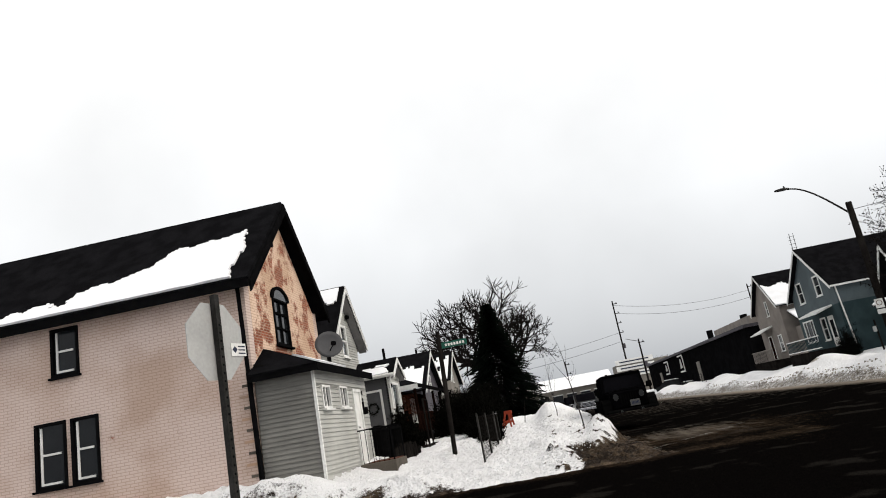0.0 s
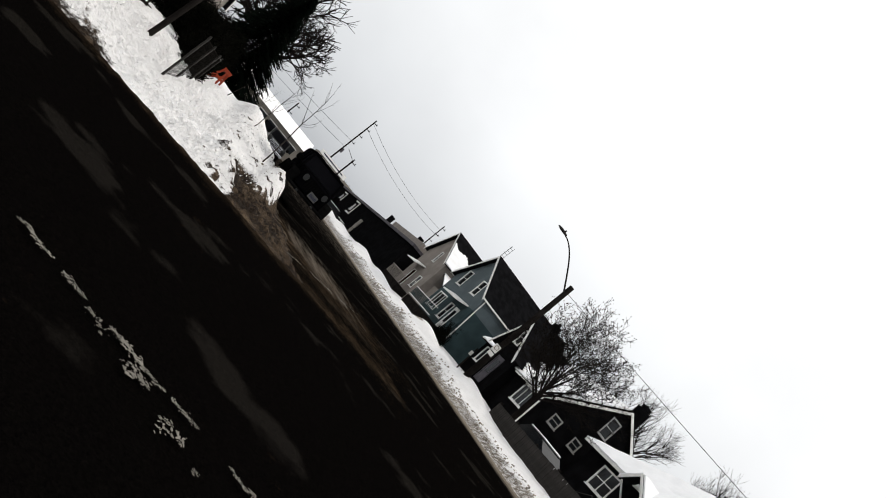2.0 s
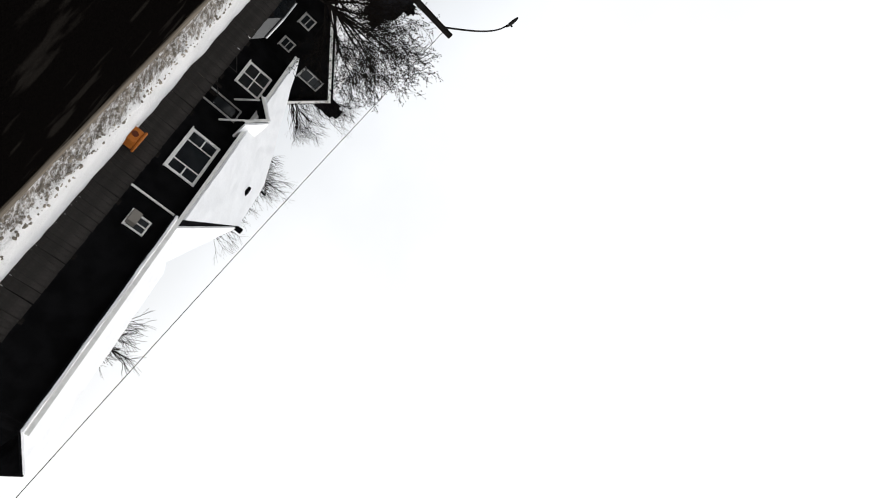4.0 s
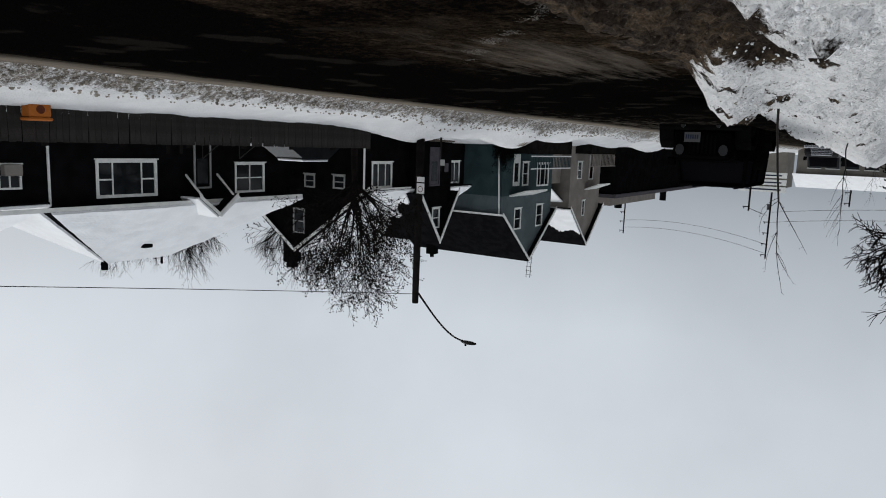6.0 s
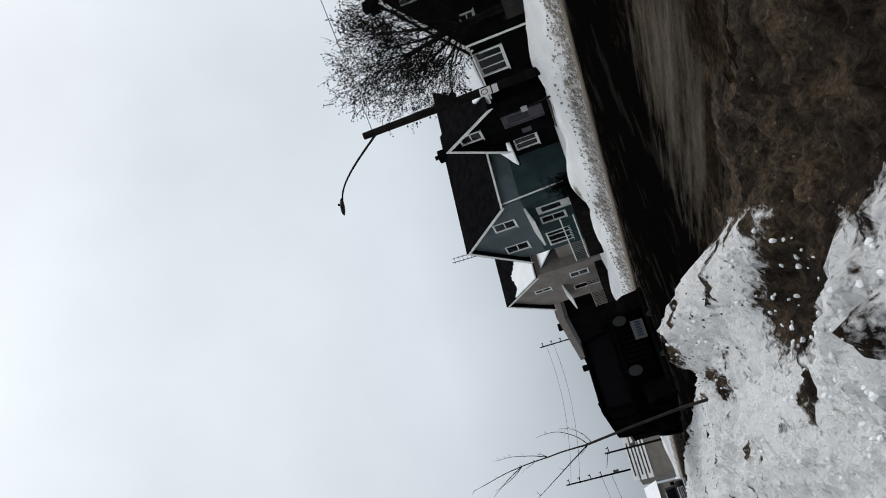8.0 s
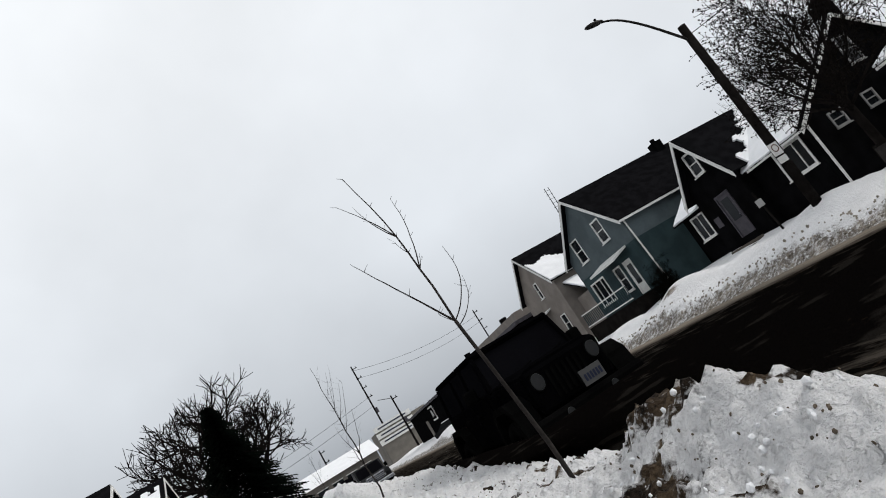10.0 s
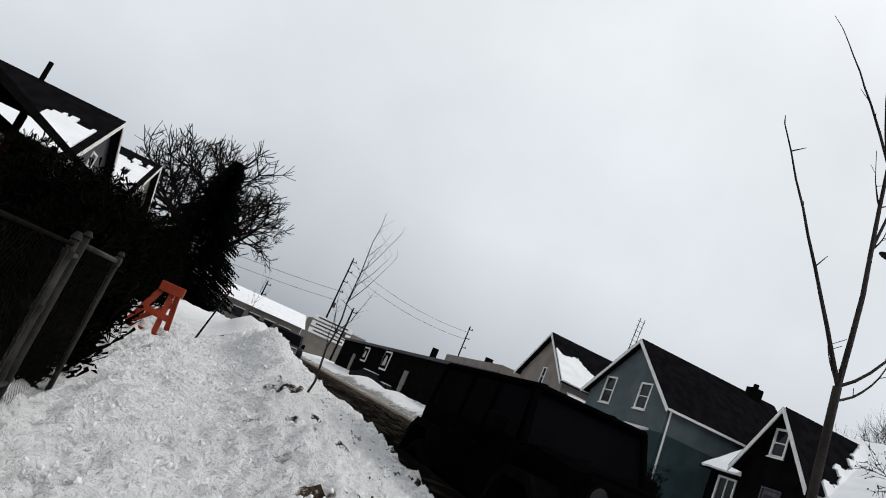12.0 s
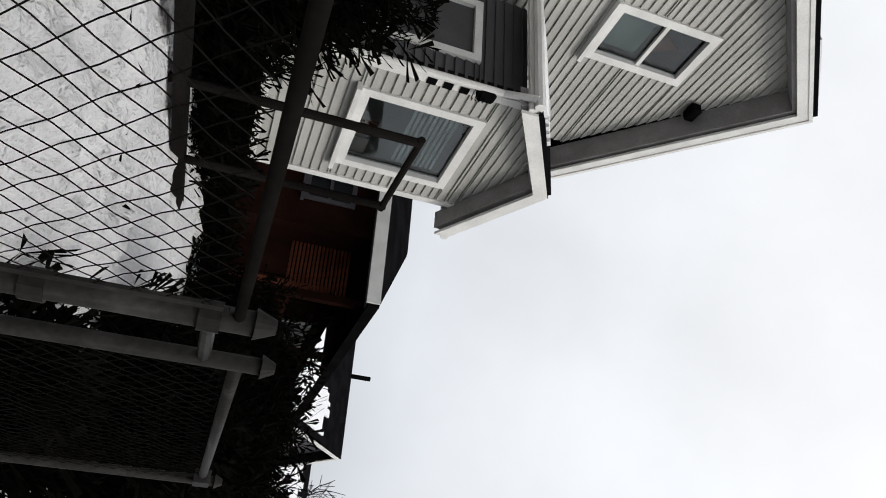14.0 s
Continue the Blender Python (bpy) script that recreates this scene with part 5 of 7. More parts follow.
# ---- trees ----
def grow(bm, base, way, length, r, depth, spread, tips, sides=5, up=0.12, kids=(2, 4), ratio=(0.6, 0.8), taper=0.62, floor=0.0):
    """A limb of three bent pieces, which forks at its end."""
    p, d = Vector(base), Vector(way).normalized()
    n = 3 if depth else 2
    for i in range(n):
        d = (d + Vector((random.uniform(-1, 1), random.uniform(-1, 1), random.uniform(-0.6, 1))) * 0.14 + Vector((0, 0, up))).normalized()
        q = p + d * length / n
        r1 = r * (1 - (1 - taper) * (i + 1) / n)
        tube(bm, p, q, max(floor, r * (1 - (1 - taper) * i / n)), max(floor, r1), sides if r > 0.02 else 3, False)
        if depth and i:
            side = d.orthogonal()
            side.rotate(Matrix.Rotation(random.uniform(0, math.tau), 3, d))
            grow(bm, q, d * 0.8 + side * spread, length * random.uniform(*ratio) * 0.8, r1 * 0.55, depth - 1, spread, tips, sides, up, kids, ratio, taper, floor)
        p = q
    if depth:
        for _ in range(random.randint(*kids)):
            side = d.orthogonal()
            side.rotate(Matrix.Rotation(random.uniform(0, math.tau), 3, d))
            grow(bm, p, d + side * spread * random.uniform(0.6, 1.2), length * random.uniform(*ratio), r * taper * 0.75, depth - 1, spread, tips, sides, up, kids, ratio, taper, floor)
    else:
        tips.append((p, d))


def bare_tree(name, label, at, trunk_h, r, length, depth, seed, spread=0.6, leaves=0, up=0.12, thick=0.62, floor=0.0):
    random.seed(seed)
    t = thing(name, label, "tree", at)
    part("trunk", tube(tube(bmesh.new(), (0, 0, -0.3), (0.05, 0, trunk_h * 0.5), r * 1.2, r, 10, False), (0.05, 0, trunk_h * 0.5), (0, 0.05, trunk_h), r, r * 0.85, 10, False), BARK, t)
    bm, tips = bmesh.new(), []
    for k in range(5):
        a = math.tau * k / 5 + random.uniform(-0.4, 0.4)
        s = 0.25 if k == 0 else spread * random.uniform(0.9, 1.6)
        grow(bm, (0, 0.05, trunk_h * random.uniform(0.85, 1.0)), (math.cos(a) * s, math.sin(a) * s, 1), length * random.uniform(0.85, 1.1), r * 0.55, depth, spread, tips, 5, up, taper=thick, floor=floor)
    part("crown", bm, BARK, t)
    if leaves:
        lb = bmesh.new()
        for p, d in tips:
            for _ in range(leaves):
                c = p + Vector((random.uniform(-0.25, 0.25), random.uniform(-0.25, 0.25), random.uniform(-0.35, 0.1)))
                w, l = random.uniform(0.012, 0.03), random.uniform(0.06, 0.14)
                s = Vector((random.uniform(-1, 1), random.uniform(-1, 1), 0)).normalized() * w
                lb.faces.new([lb.verts.new(c - s), lb.verts.new(c + s * 0.4 - Vector((0, 0, l * 0.5))), lb.verts.new(c - Vector((0, 0, l))), lb.verts.new(c - s * 1.5 - Vector((0, 0, l * 0.5)))])
        tagged(part("dry_leaves", lb, DRY_LEAF, t, "shrivelled leaves hanging in the twigs"), kind="stuff")
    return t


def twig(bm, base, way, length, r, steps, bend, tips, depth):
    """A thin shoot with finer shoots along it."""
    p, d = Vector(base), Vector(way).normalized()
    for i in range(steps):
        d = (d + Vector((random.uniform(-1, 1), random.uniform(-1, 1), random.uniform(-1, 1))) * bend + Vector((0, 0, 0.06))).normalized()
        q = p + d * length / steps
        a, b = r * (1 - 0.8 * i / steps), r * (1 - 0.8 * (i + 1) / steps)
        tube(bm, p, q, a, b, 5 if r > 0.03 else 3, False)
        if depth and i >= (1 if depth == 3 else 1):
            for _ in range(2):
                side = d.orthogonal().normalized()
                side.rotate(Matrix.Rotation(random.uniform(0, math.tau), 3, d))
                twig(bm, q, d * 0.9 + side * random.uniform(0.6, 1.1), length * random.uniform(0.32, 0.5), max(0.011, b * 0.5), 5 if depth == 3 else 3, 0.2, tips, depth - 1)
        p = q
    tips.append(p)


def round_tree(label, at, trunk_h, r, reach, seed):
    """A bare street tree: a fan of limbs from the fork fills a round crown of fine twigs."""
    random.seed(seed)
    t = thing("street_tree", label, "tree", at)
    part("trunk", stem([(0, 0, -0.3), (0.02, 0, trunk_h * 0.4), (0, 0.04, trunk_h), (0.02, 0.02, trunk_h + 1.2)], [r * 1.25, r, r * 0.85, r * 0.6], 10), BARK, t, smooth=True)
    tips = []
    for k in range(13):
        a = math.tau * k * 0.382
        tilt = 0.12 + 1.02 * (k / 12) ** 0.8
        bm = bmesh.new()
        way = (math.sin(tilt) * math.cos(a), math.sin(tilt) * math.sin(a), math.cos(tilt))
        twig(bm, (0.01, 0.03, trunk_h - 0.1 + 0.9 * (1 - k / 12)), way, reach * random.uniform(0.85, 1.05), r * 0.42, 8, 0.13, tips, 3)
        part("limb", bm, BARK, t)
    lb = bmesh.new()
    for p in tips:
        if random.random() < 0.8:
            w = random.uniform(0.02, 0.045)
            s = Vector((random.uniform(-1, 1), random.uniform(-1, 1), 0)).normalized() * w
            lb.faces.new([lb.verts.new(p - s), lb.verts.new(p - Vector((0, 0, w))), lb.verts.new(p + s), lb.verts.new(p + Vector((0, 0, w)))])
    tagged(part("dry_leaves", lb, DRY_LEAF, t, "shrivelled leaves hanging in the twigs"), kind="stuff")
    return t


def spruce(at, height, radius, seed):
    random.seed(seed)
    t = thing("spruce_tree", "tall dark green spruce with drooping boughs", "tree", at)
    part("trunk", tube(bmesh.new(), (0, 0, -0.5), (0, 0, height), 0.28, 0.02, 8), BARK, t)
    bm = bmesh.new()
    z = 0.8
    while z < height - 0.2:
        f = 1 - z / height
        reach = radius * (0.06 + 0.98 * f ** 0.9) * random.uniform(0.85, 1.1)
        for k in range(int(16 + 30 * f)):
            a = random.uniform(0, math.tau)
            ln = reach * random.uniform(0.7, 1.15)
            out = Vector((math.cos(a), math.sin(a), 0))
            side = Vector((-out.y, out.x, 0))
            steps = max(3, int(ln / 0.28))
            for i in range(steps):
                u = (i + 0.4) / steps
                c = Vector((0, 0, z)) + out * ln * u + Vector((0, 0, -0.35 * ln * u * u + 0.16 * ln * max(0, u - 0.7)))
                for s in (-1, 1):
                    w = (0.22 + 0.7 * (1 - u)) * random.uniform(0.6, 1.2) * (0.45 + f)
                    tip = c + side * s * w + out * 0.3 - Vector((0, 0, random.uniform(0.08, 0.4)))
                    bm.faces.new([bm.verts.new(c - out * 0.14), bm.verts.new(tip), bm.verts.new(c + out * 0.2)])
        z += 0.2 + 0.3 * f
    part("crown", bm, NEEDLE, t)
    return t


def stem(points, radii, sides=7):
    """A round tapered stem through points, in one skin."""
    bm, rings = bmesh.new(), []
    for k, (p, r) in enumerate(zip(points, radii)):
        ahead = (Vector(points[min(k + 1, len(points) - 1)]) - Vector(points[max(k - 1, 0)])).normalized()
        u = ahead.cross(Vector((0.2, 1, 0.1))).normalized()
        w = ahead.cross(u)
        rings.append([bm.verts.new(Vector(p) + u * r * math.cos(math.tau * i / sides) + w * r * math.sin(math.tau * i / sides)) for i in range(sides)])
    for a, b in zip(rings, rings[1:]):
        for i in range(sides):
            j = (i + 1) % sides
            bm.faces.new((a[i], a[j], b[j], b[i]))
    bm.faces.new(rings[-1])
    return bm


def sapling(label, at, height, seed, lean=(0, 0), r0=0.016):
    random.seed(seed)
    t = thing("sapling", label, "tree", at)
    n = 14
    pts = [Vector((lean[0] * i / n + random.uniform(-0.02, 0.02), lean[1] * i / n + random.uniform(-0.02, 0.02), -0.3 + (height + 0.3) * i / n)) for i in range(n + 1)]
    rad = [r0 * (1 - 0.88 * i / n) for i in range(n + 1)]
    part("stem", stem(pts, rad), SAP_BARK, t)
    for i in range(5, 13):
        for _ in range(2 if i in (6, 8, 10) else 1):
            a = random.uniform(0, math.tau)
            d = Vector((math.cos(a) * 0.5, math.sin(a) * 0.5, 0.8))
            c, l = pts[i].copy(), height * random.uniform(0.2, 0.42) * (1.25 - i * 0.06)
            q, way = rad[i] * 0.55, [c]
            for k in range(6):
                way.append(way[-1] + (d + Vector((random.uniform(-0.15, 0.15), random.uniform(-0.15, 0.15), 0.1 * k))).normalized() * l / 6)
            br = stem(way, [q * (1 - 0.15 * k) + 0.0008 for k in range(7)], 5)
            for k in range(6):
                e = way[k + 1]
                for _ in range(2):
                    if random.random() < 0.6:
                        s = Vector((random.uniform(-1, 1), random.uniform(-1, 1), 0.6)).normalized()
                        tube(br, e, e + s * random.uniform(0.04, 0.2), q * 0.3, 0.0008, 3, False)
            part("branch", br, SAP_BARK, t)
    return t


def forked_sapling(label, at, fork):
    """A straight stem that forks into a fan of long shoots. Each shoot: height on the leader, tilt and length, bend, depth."""
    random.seed(4)
    t = thing("sapling", label, "tree", at)
    top = Vector((-0.16, -0.02, fork))
    pts = [Vector((0, 0, -0.35)), Vector((-0.03, 0, 0.3)), Vector((-0.09, 0.01, 0.9)), top]
    part("stem", stem(pts, [0.021, 0.019, 0.016, 0.014], 9), SAP_BARK, t, smooth=True)

    def shoot(base, tilt, length, bend, depth, r, name="branch"):
        way, a = [Vector(base)], tilt
        for k in range(9):
            a += bend / 9
            d = Vector((math.sin(radians(a)), depth, math.cos(radians(a)))).normalized()
            way.append(way[-1] + (d + Vector((random.uniform(-0.05, 0.05), random.uniform(-0.05, 0.05), 0))) * length / 9)
        bm = stem(way, [r * (1 - 0.082 * k) for k in range(10)], 5)
        for k in range(2, 10):
            if random.random() < 0.6:
                side = Vector((random.choice((-1, 1)) * random.uniform(0.5, 1), random.uniform(-0.5, 0.5), random.uniform(0.5, 1))).normalized()
                tube(bm, way[k], way[k] + side * random.uniform(0.02, 0.07), r * 0.3, 0.0012, 4, False)
        part(name, bm, SAP_BARK, t)
        return way

    lead = shoot(top, 2, 1.45, -16, 0.03, 0.011, "leader")
    shoot(top, -32, 0.9, 2, 0.1, 0.009)
    shoot(top, 62, 0.64, -74, -0.1, 0.006)
    shoot(top - Vector((0, 0, 0.05)), 72, 0.46, -64, 0.15, 0.005)
    shoot(top, -50, 0.14, 20, 0.0, 0.004)
    shoot(lead[3], 26, 0.68, -26, 0.15, 0.006)
    shoot(lead[5], -48, 0.42, 30, -0.2, 0.005)
    shoot(lead[5], -24, 0.55, -10, 0.2, 0.006)
    shoot(lead[4], -35, 0.14, 25, 0.1, 0.004)
    shoot(lead[3], 45, 0.12, -30, 0.1, 0.004)
    return t


spruce((-4.8, 103.3, 0.5), 17.6, 7.2, 5)
bare_tree("bare_tree", "large bare spreading tree behind the spruce", (-5.0, 117.0, 0.5), 4.5, 0.75, 6.9, 4, 11, 0.85, 0, 0.07, 0.78, 0.034)
round_tree("bare street tree with hanging dry leaves in a snowy yard", (18.8, 32.1, 0.3), 2.6, 0.15, 3.35, 7)
bare_tree("bare_tree", "bare tree behind a snowy roof", (36.5, 47.0, 0.0), 3.6, 0.3, 3.0, 4, 21, 0.6)
bare_tree("bare_tree", "bare tree behind the bungalow", (40.0, 38.0, 0.0), 3.0, 0.3, 3.0, 4, 22, 0.6)
bare_tree("bare_tree", "bare tree behind the bungalow chimney", (41.0, 24.0, 0.0), 2.6, 0.25, 2.4, 3, 23, 0.6)
forked_sapling("thin bare sapling in the snow bank near the car", (1.25, 21.6, 0.45), 1.42)
sapling("thin bare sapling in the snow bank by the path", (0.68, 28.1, 0.7), 2.5, 9, (-0.06, 0.0), 0.018)
sapling("thin bare sapling far along the verge", (0.6, 46.0, 0.7), 2.6, 14, (0.1, 0.1))


def hedge(label, lo, hi, count, seed, flat=False):
    """A dense shrub of upright twigs and short sprays."""
    random.seed(seed)
    t = thing("hedge", label, "hedge", ((lo[0] + hi[0]) / 2, (lo[1] + hi[1]) / 2, lo[2]))
    c = Vector(t.location)
    bm = bmesh.new()
    for _ in range(count):
        x, y = random.uniform(lo[0], hi[0]), random.uniform(lo[1], hi[1])
        edge = min(1.0, 0.55 + 1.6 * min(x - lo[0], hi[0] - x, y - lo[1], hi[1] - y))
        top = lo[2] + (hi[2] - lo[2]) * edge * random.uniform(0.55, 1.02)
        p = Vector((x, y, lo[2])) - c
        for k in range(5):
            q = p + Vector((random.uniform(-0.1, 0.1), random.uniform(-0.1, 0.1), (top - lo[2]) / 5))
            s = (q - p).cross(Vector((random.uniform(-1, 1), random.uniform(-1, 1), 0.1))).normalized() * 0.012
            bm.faces.new([bm.verts.new(p - s), bm.verts.new(p + s), bm.verts.new(q)])
            for _ in range(6):
                e = q + Vector((random.uniform(-0.17, 0.17), random.uniform(-0.17, 0.17), random.uniform(0.0, 0.2)))
                w = Vector((random.uniform(-0.016, 0.016), random.uniform(-0.016, 0.016), 0.012))
                bm.faces.new([bm.verts.new(q), bm.verts.new(e + w), bm.verts.new(e - w)])
            p = q
    tagged(part("foliage", bm, HEDGE, t), kind="stuff")
    return t


hedge("low dark brush behind the chain-link gate", (-2.0, 25.4, 0.15), (-1.68, 26.8, 0.85), 300, 31)
hedge("dense dark hedge beyond the chain-link gate", (-2.65, 26.75, 0.25), (-1.75, 29.4, 1.5), 1000, 37)
hedge("tall dark hedge along the snowy path", (-4.4, 29.4, 0.4), (-2.1, 36.0, 2.3), 1700, 32)
hedge("tall dark shrubs farther along the path", (-5.5, 36.5, 0.4), (-2.0, 46.0, 3.0), 1500, 33)
hedge("dark evergreen shrub by the porch steps", (-5.35, 25.3, 0.3), (-4.7, 26.5, 2.2), 420, 34)
hedge("low dark shrubs along the porch wall", (-5.4, 26.6, 0.3), (-4.75, 31.5, 1.15), 700, 38)
hedge("brown shrubs before the tan house", (-7.2, 56, 0.4), (-3.0, 62, 3.4), 700, 35)
hedge("bare shrub beside the blue house", (19.6, 46.8, 0.5), (20.6, 48.4, 2.7), 160, 36)


# ---- chain-link fence beside the path ----
def chain_fence():
    f = thing("chain_link_fence", "galvanised chain-link fence half sunk in snow", "fence", group="fence by the path")
    x, top = -1.5, 1.32
    posts = [17.6, 20.2, 23.66]
    for y in posts:
        p = part("post", tube(bmesh.new(), (x, y, -0.2), (x, y, top + 0.02), 0.024, sides=14), GALV, f, smooth=True)
        part("cap", tube(bmesh.new(), (x, y, top + 0.02), (x, y, top + 0.06), 0.03, 0.014, 14), GALV, p)
    part("top_rail", tube(bmesh.new(), (x, 17.6, top - 0.03), (x, 23.66, top - 0.01), 0.011, sides=10), WIRE, f, smooth=True)
    for y in (23.66,):
        for z in (0.6, 0.95, 1.24):
            part("clamp", tube(bmesh.new(), (x, y, z), (x, y, z + 0.04), 0.03, sides=12), GALV, f)
    part("tension_bar", blk((x - 0.004, 23.6, 0.2), (x + 0.004, 23.62, top - 0.04)), GALV, f)
    wires(f, x, 17.6, 23.61, 0.0, top - 0.03)
    return f


def wires(parent, x, y0, y1, z0, z1, pitch=0.058):
    """Chain-link fabric: slanting wires that weave over one another."""
    bm = bmesh.new()
    tall, wide = z1 - z0, y1 - y0
    for lean in (1, -1):
        c = -tall
        while c < wide:
            a, b = max(0.0, c), min(wide, c + tall)
            ya, yb = (y0 + a, y0 + b) if lean > 0 else (y1 - a, y1 - b)
            steps = max(1, int((b - a) / pitch))
            for k in range(steps):
                u, v = k / steps, (k + 1) / steps
                bow = 0.003 * lean * (1 if k % 2 else -1)
                tube(bm, (x + bow, ya + (yb - ya) * u, z0 + a - c + (b - a) * u), (x - bow, ya + (yb - ya) * v, z0 + a - c + (b - a) * v), 0.0012, sides=3, caps=False)
            c += pitch
    return tagged(part("wire_mesh", bm, WIRE, parent, "rusty diamond wire mesh"), kind="stuff")


def chain_gate():
    g = thing("chain_link_gate", "galvanised chain-link gate standing closed in the snow", "gate", group="fence by the path")
    x, y0, y1, z0, z1 = -1.5, 23.9, 25.4, 0.3, 1.33
    for y in (y0, y1):
        p = part("post", tube(bmesh.new(), (x, y, -0.1), (x, y, z1 + 0.05), 0.019, sides=12), GALV, g, smooth=True)
        part("cap", tube(bmesh.new(), (x, y, z1 + 0.05), (x, y, z1 + 0.08), 0.028, 0.012, 12), GALV, p)
    for z in (z0, z1):
        part("rail", tube(bmesh.new(), (x, y0, z), (x, y1, z), 0.016, sides=10), GALV, g, smooth=True)
    for z in (0.55, 1.26):
        part("hinge", tube(bmesh.new(), (x, 23.68, z), (x, y0, z), 0.014, sides=8), GALV, g)
    part("latch", blk((x - 0.02, y1 - 0.12, 1.3), (x + 0.03, y1 - 0.02, 1.36)), GALV, g)
    wires(g, x, y0, y1, z0, z1)
    return g


chain_fence()
chain_gate()
random.seed(41)


def garden_edge():
    t = thing("log_border", "low border of dark weathered timber stubs in the snow", "border")
    for i in range(16):
        y = 20.6 + 0.22 * i
        h = 0.45 + 0.25 * random.random()
        bm = tube(bmesh.new(), (-4.25 + 0.05 * random.uniform(-1, 1), y, 0.1), (-4.25 + 0.06 * random.uniform(-1, 1), y + 0.03 * random.uniform(-1, 1), 0.3 + h), 0.1, 0.085, 9)
        part("stub", bm, DARK_WOOD, t)
    part("edge_beam", blk((-4.45, 20.4, 0.2), (-4.3, 24.3, 0.55), 0.02), DARK_WOOD, t)
    return t


garden_edge()


def bin_(at, group):
    t = thing("garbage_bin", "black plastic garbage bin with lid by the steps", "bin", at, group)
    part("body", tube(bmesh.new(), (0, 0, -0.1), (0, 0, 0.85), 0.26, 0.31, 14), PLASTIC, t)
    part("lid", tube(bmesh.new(), (0, 0, 0.85), (0, 0, 0.98), 0.34, 0.16, 14), PLASTIC, t)
    part("handle", tube(bmesh.new(), (-0.12, 0, 1.0), (0.12, 0, 1.0), 0.02), PLASTIC, t)
    return t


b0 = bin_((-5.1, 22.2, 0.6), "bins by the steps")
for x, y in ((-5.25, 23.1), (-5.0, 24.1)):
    copy_thing(b0, pose(x, y, 0.6, 0, 0, 30))


# ---- things of the walked side ----
def stop_sign():
    t = thing("stop_sign", "octagonal traffic sign seen from behind on a steel post", "sign", (-2.72, 5.7, 0))
    x, z, r = 0.0, 2.36, 0.265
    oct_ = [(x + r * math.cos(math.tau * (i + 0.5) / 8) / math.cos(math.pi / 8), 0.03, z + r * math.sin(math.tau * (i + 0.5) / 8) / math.cos(math.pi / 8)) for i in range(8)]
    part("plate", prism(bmesh.new(), oct_, (0, 0.006, 0)), ALU, t)
    channel = ((-0.021, -0.015), (0.021, -0.015), (0.021, 0.028), (0.011, 0.028), (0.011, 0.0), (-0.011, 0.0), (-0.011, 0.028), (-0.021, 0.028))
    post = prism(bmesh.new(), [(a, b, -0.3) for a, b in channel], (0, 0, 2.98))
    part("post", post, GALV, t, "perforated steel post")
    for i in range(44):
        part("hole", tube(bmesh.new(), (0, -0.017, 0.1 + 0.055 * i), (0, -0.0152, 0.1 + 0.055 * i), 0.008, sides=8), BLACK_TRIM, t)
    st = part("sticker", blk((0.14, 0.024, 2.26), (0.29, 0.029, 2.35)), WHITE_TRIM, t, "white maintenance sticker")
    part("diamond", prism(bmesh.new(), [(0.15, 0.0225, 2.305), (0.175, 0.0225, 2.28), (0.2, 0.0225, 2.305), (0.175, 0.0225, 2.33)], (0, 0.001, 0)), INK, st)
    for k in range(3):
        part("text_bar", blk((0.21, 0.0225, 2.275 + 0.024 * k), (0.28, 0.0235, 2.284 + 0.024 * k)), INK, st)
    t.matrix_basis = pose(-1.95, 4.52, -0.34, 0, -0.6, 73)
    return t


def street_sign():
    t = thing("street_name_sign", "leaning wooden pole with a small green street sign", "sign", (-2.68, 21.2, 0))
    part("pole", tube(bmesh.new(), (0, 0, -0.4), (0.14, 0, 4.05), 0.075, 0.065, 10), POLE_WOOD, t)
    bl = part("blade", blk((0.18, -0.015, 3.5), (0.98, 0.015, 3.68), 0.004), GREEN, t, "green name plate")
    for k in range(7):
        part("text_bar", blk((0.3 + 0.09 * k, -0.02, 3.55), (0.36 + 0.09 * k, -0.0155, 3.63)), WHITE_TRIM, bl)
    part("bracket", blk((0.06, -0.03, 3.52), (0.2, 0.03, 3.66)), GALV, t)
    return t


def barricade():
    t = thing("barricade", "small orange wooden barricade standing in the snow", "barricade", (-1.3, 30.0, 0.52))

    def plank(a, b, w=0.075, d=0.03, label=""):
        a, b = Vector(a), Vector(b)
        side = (b - a).normalized().cross(Vector((0, 1, 0))).normalized() * w / 2
        return prism(bmesh.new(), [a - side, a + side, b + side, b - side], (0, d, 0))
    for y in (-0.16, 0.16):
        part("leg", plank((-0.44, y * 1.5, -0.15), (-0.1, y * 0.4, 0.8)), ORANGE, t)
        part("leg", plank((0.14 + 0.5 * y, y * 1.5, -0.15), (0.06 + 0.2 * y, y * 0.4, 0.8)), ORANGE, t)
    for z, a, b in ((0.16, -0.36, 0.16), (0.44, -0.26, 0.13)):
        part("cross_bar", plank((a, -0.2, z), (b, -0.2, z - 0.03), 0.09), ORANGE, t)
    part("top_board", blk((-0.16, -0.13, 0.72), (0.17, 0.13, 0.86), 0.008), ORANGE, t)
    part("brace", plank((-0.3, 0.14, 0.2), (0.1, 0.1, 0.6), 0.07), ORANGE, t)
    horn = tube(bmesh.new(), (0.12, -0.24, 0.06), (0.42, -0.26, -0.02), 0.05, 0.1, 10)
    tube(horn, (0.42, -0.26, -0.02), (0.45, -0.26, -0.03), 0.13, 0.13, 8)
    part("fallen_cone", horn, ORANGE, t, "orange cone lying on its side")
    return t


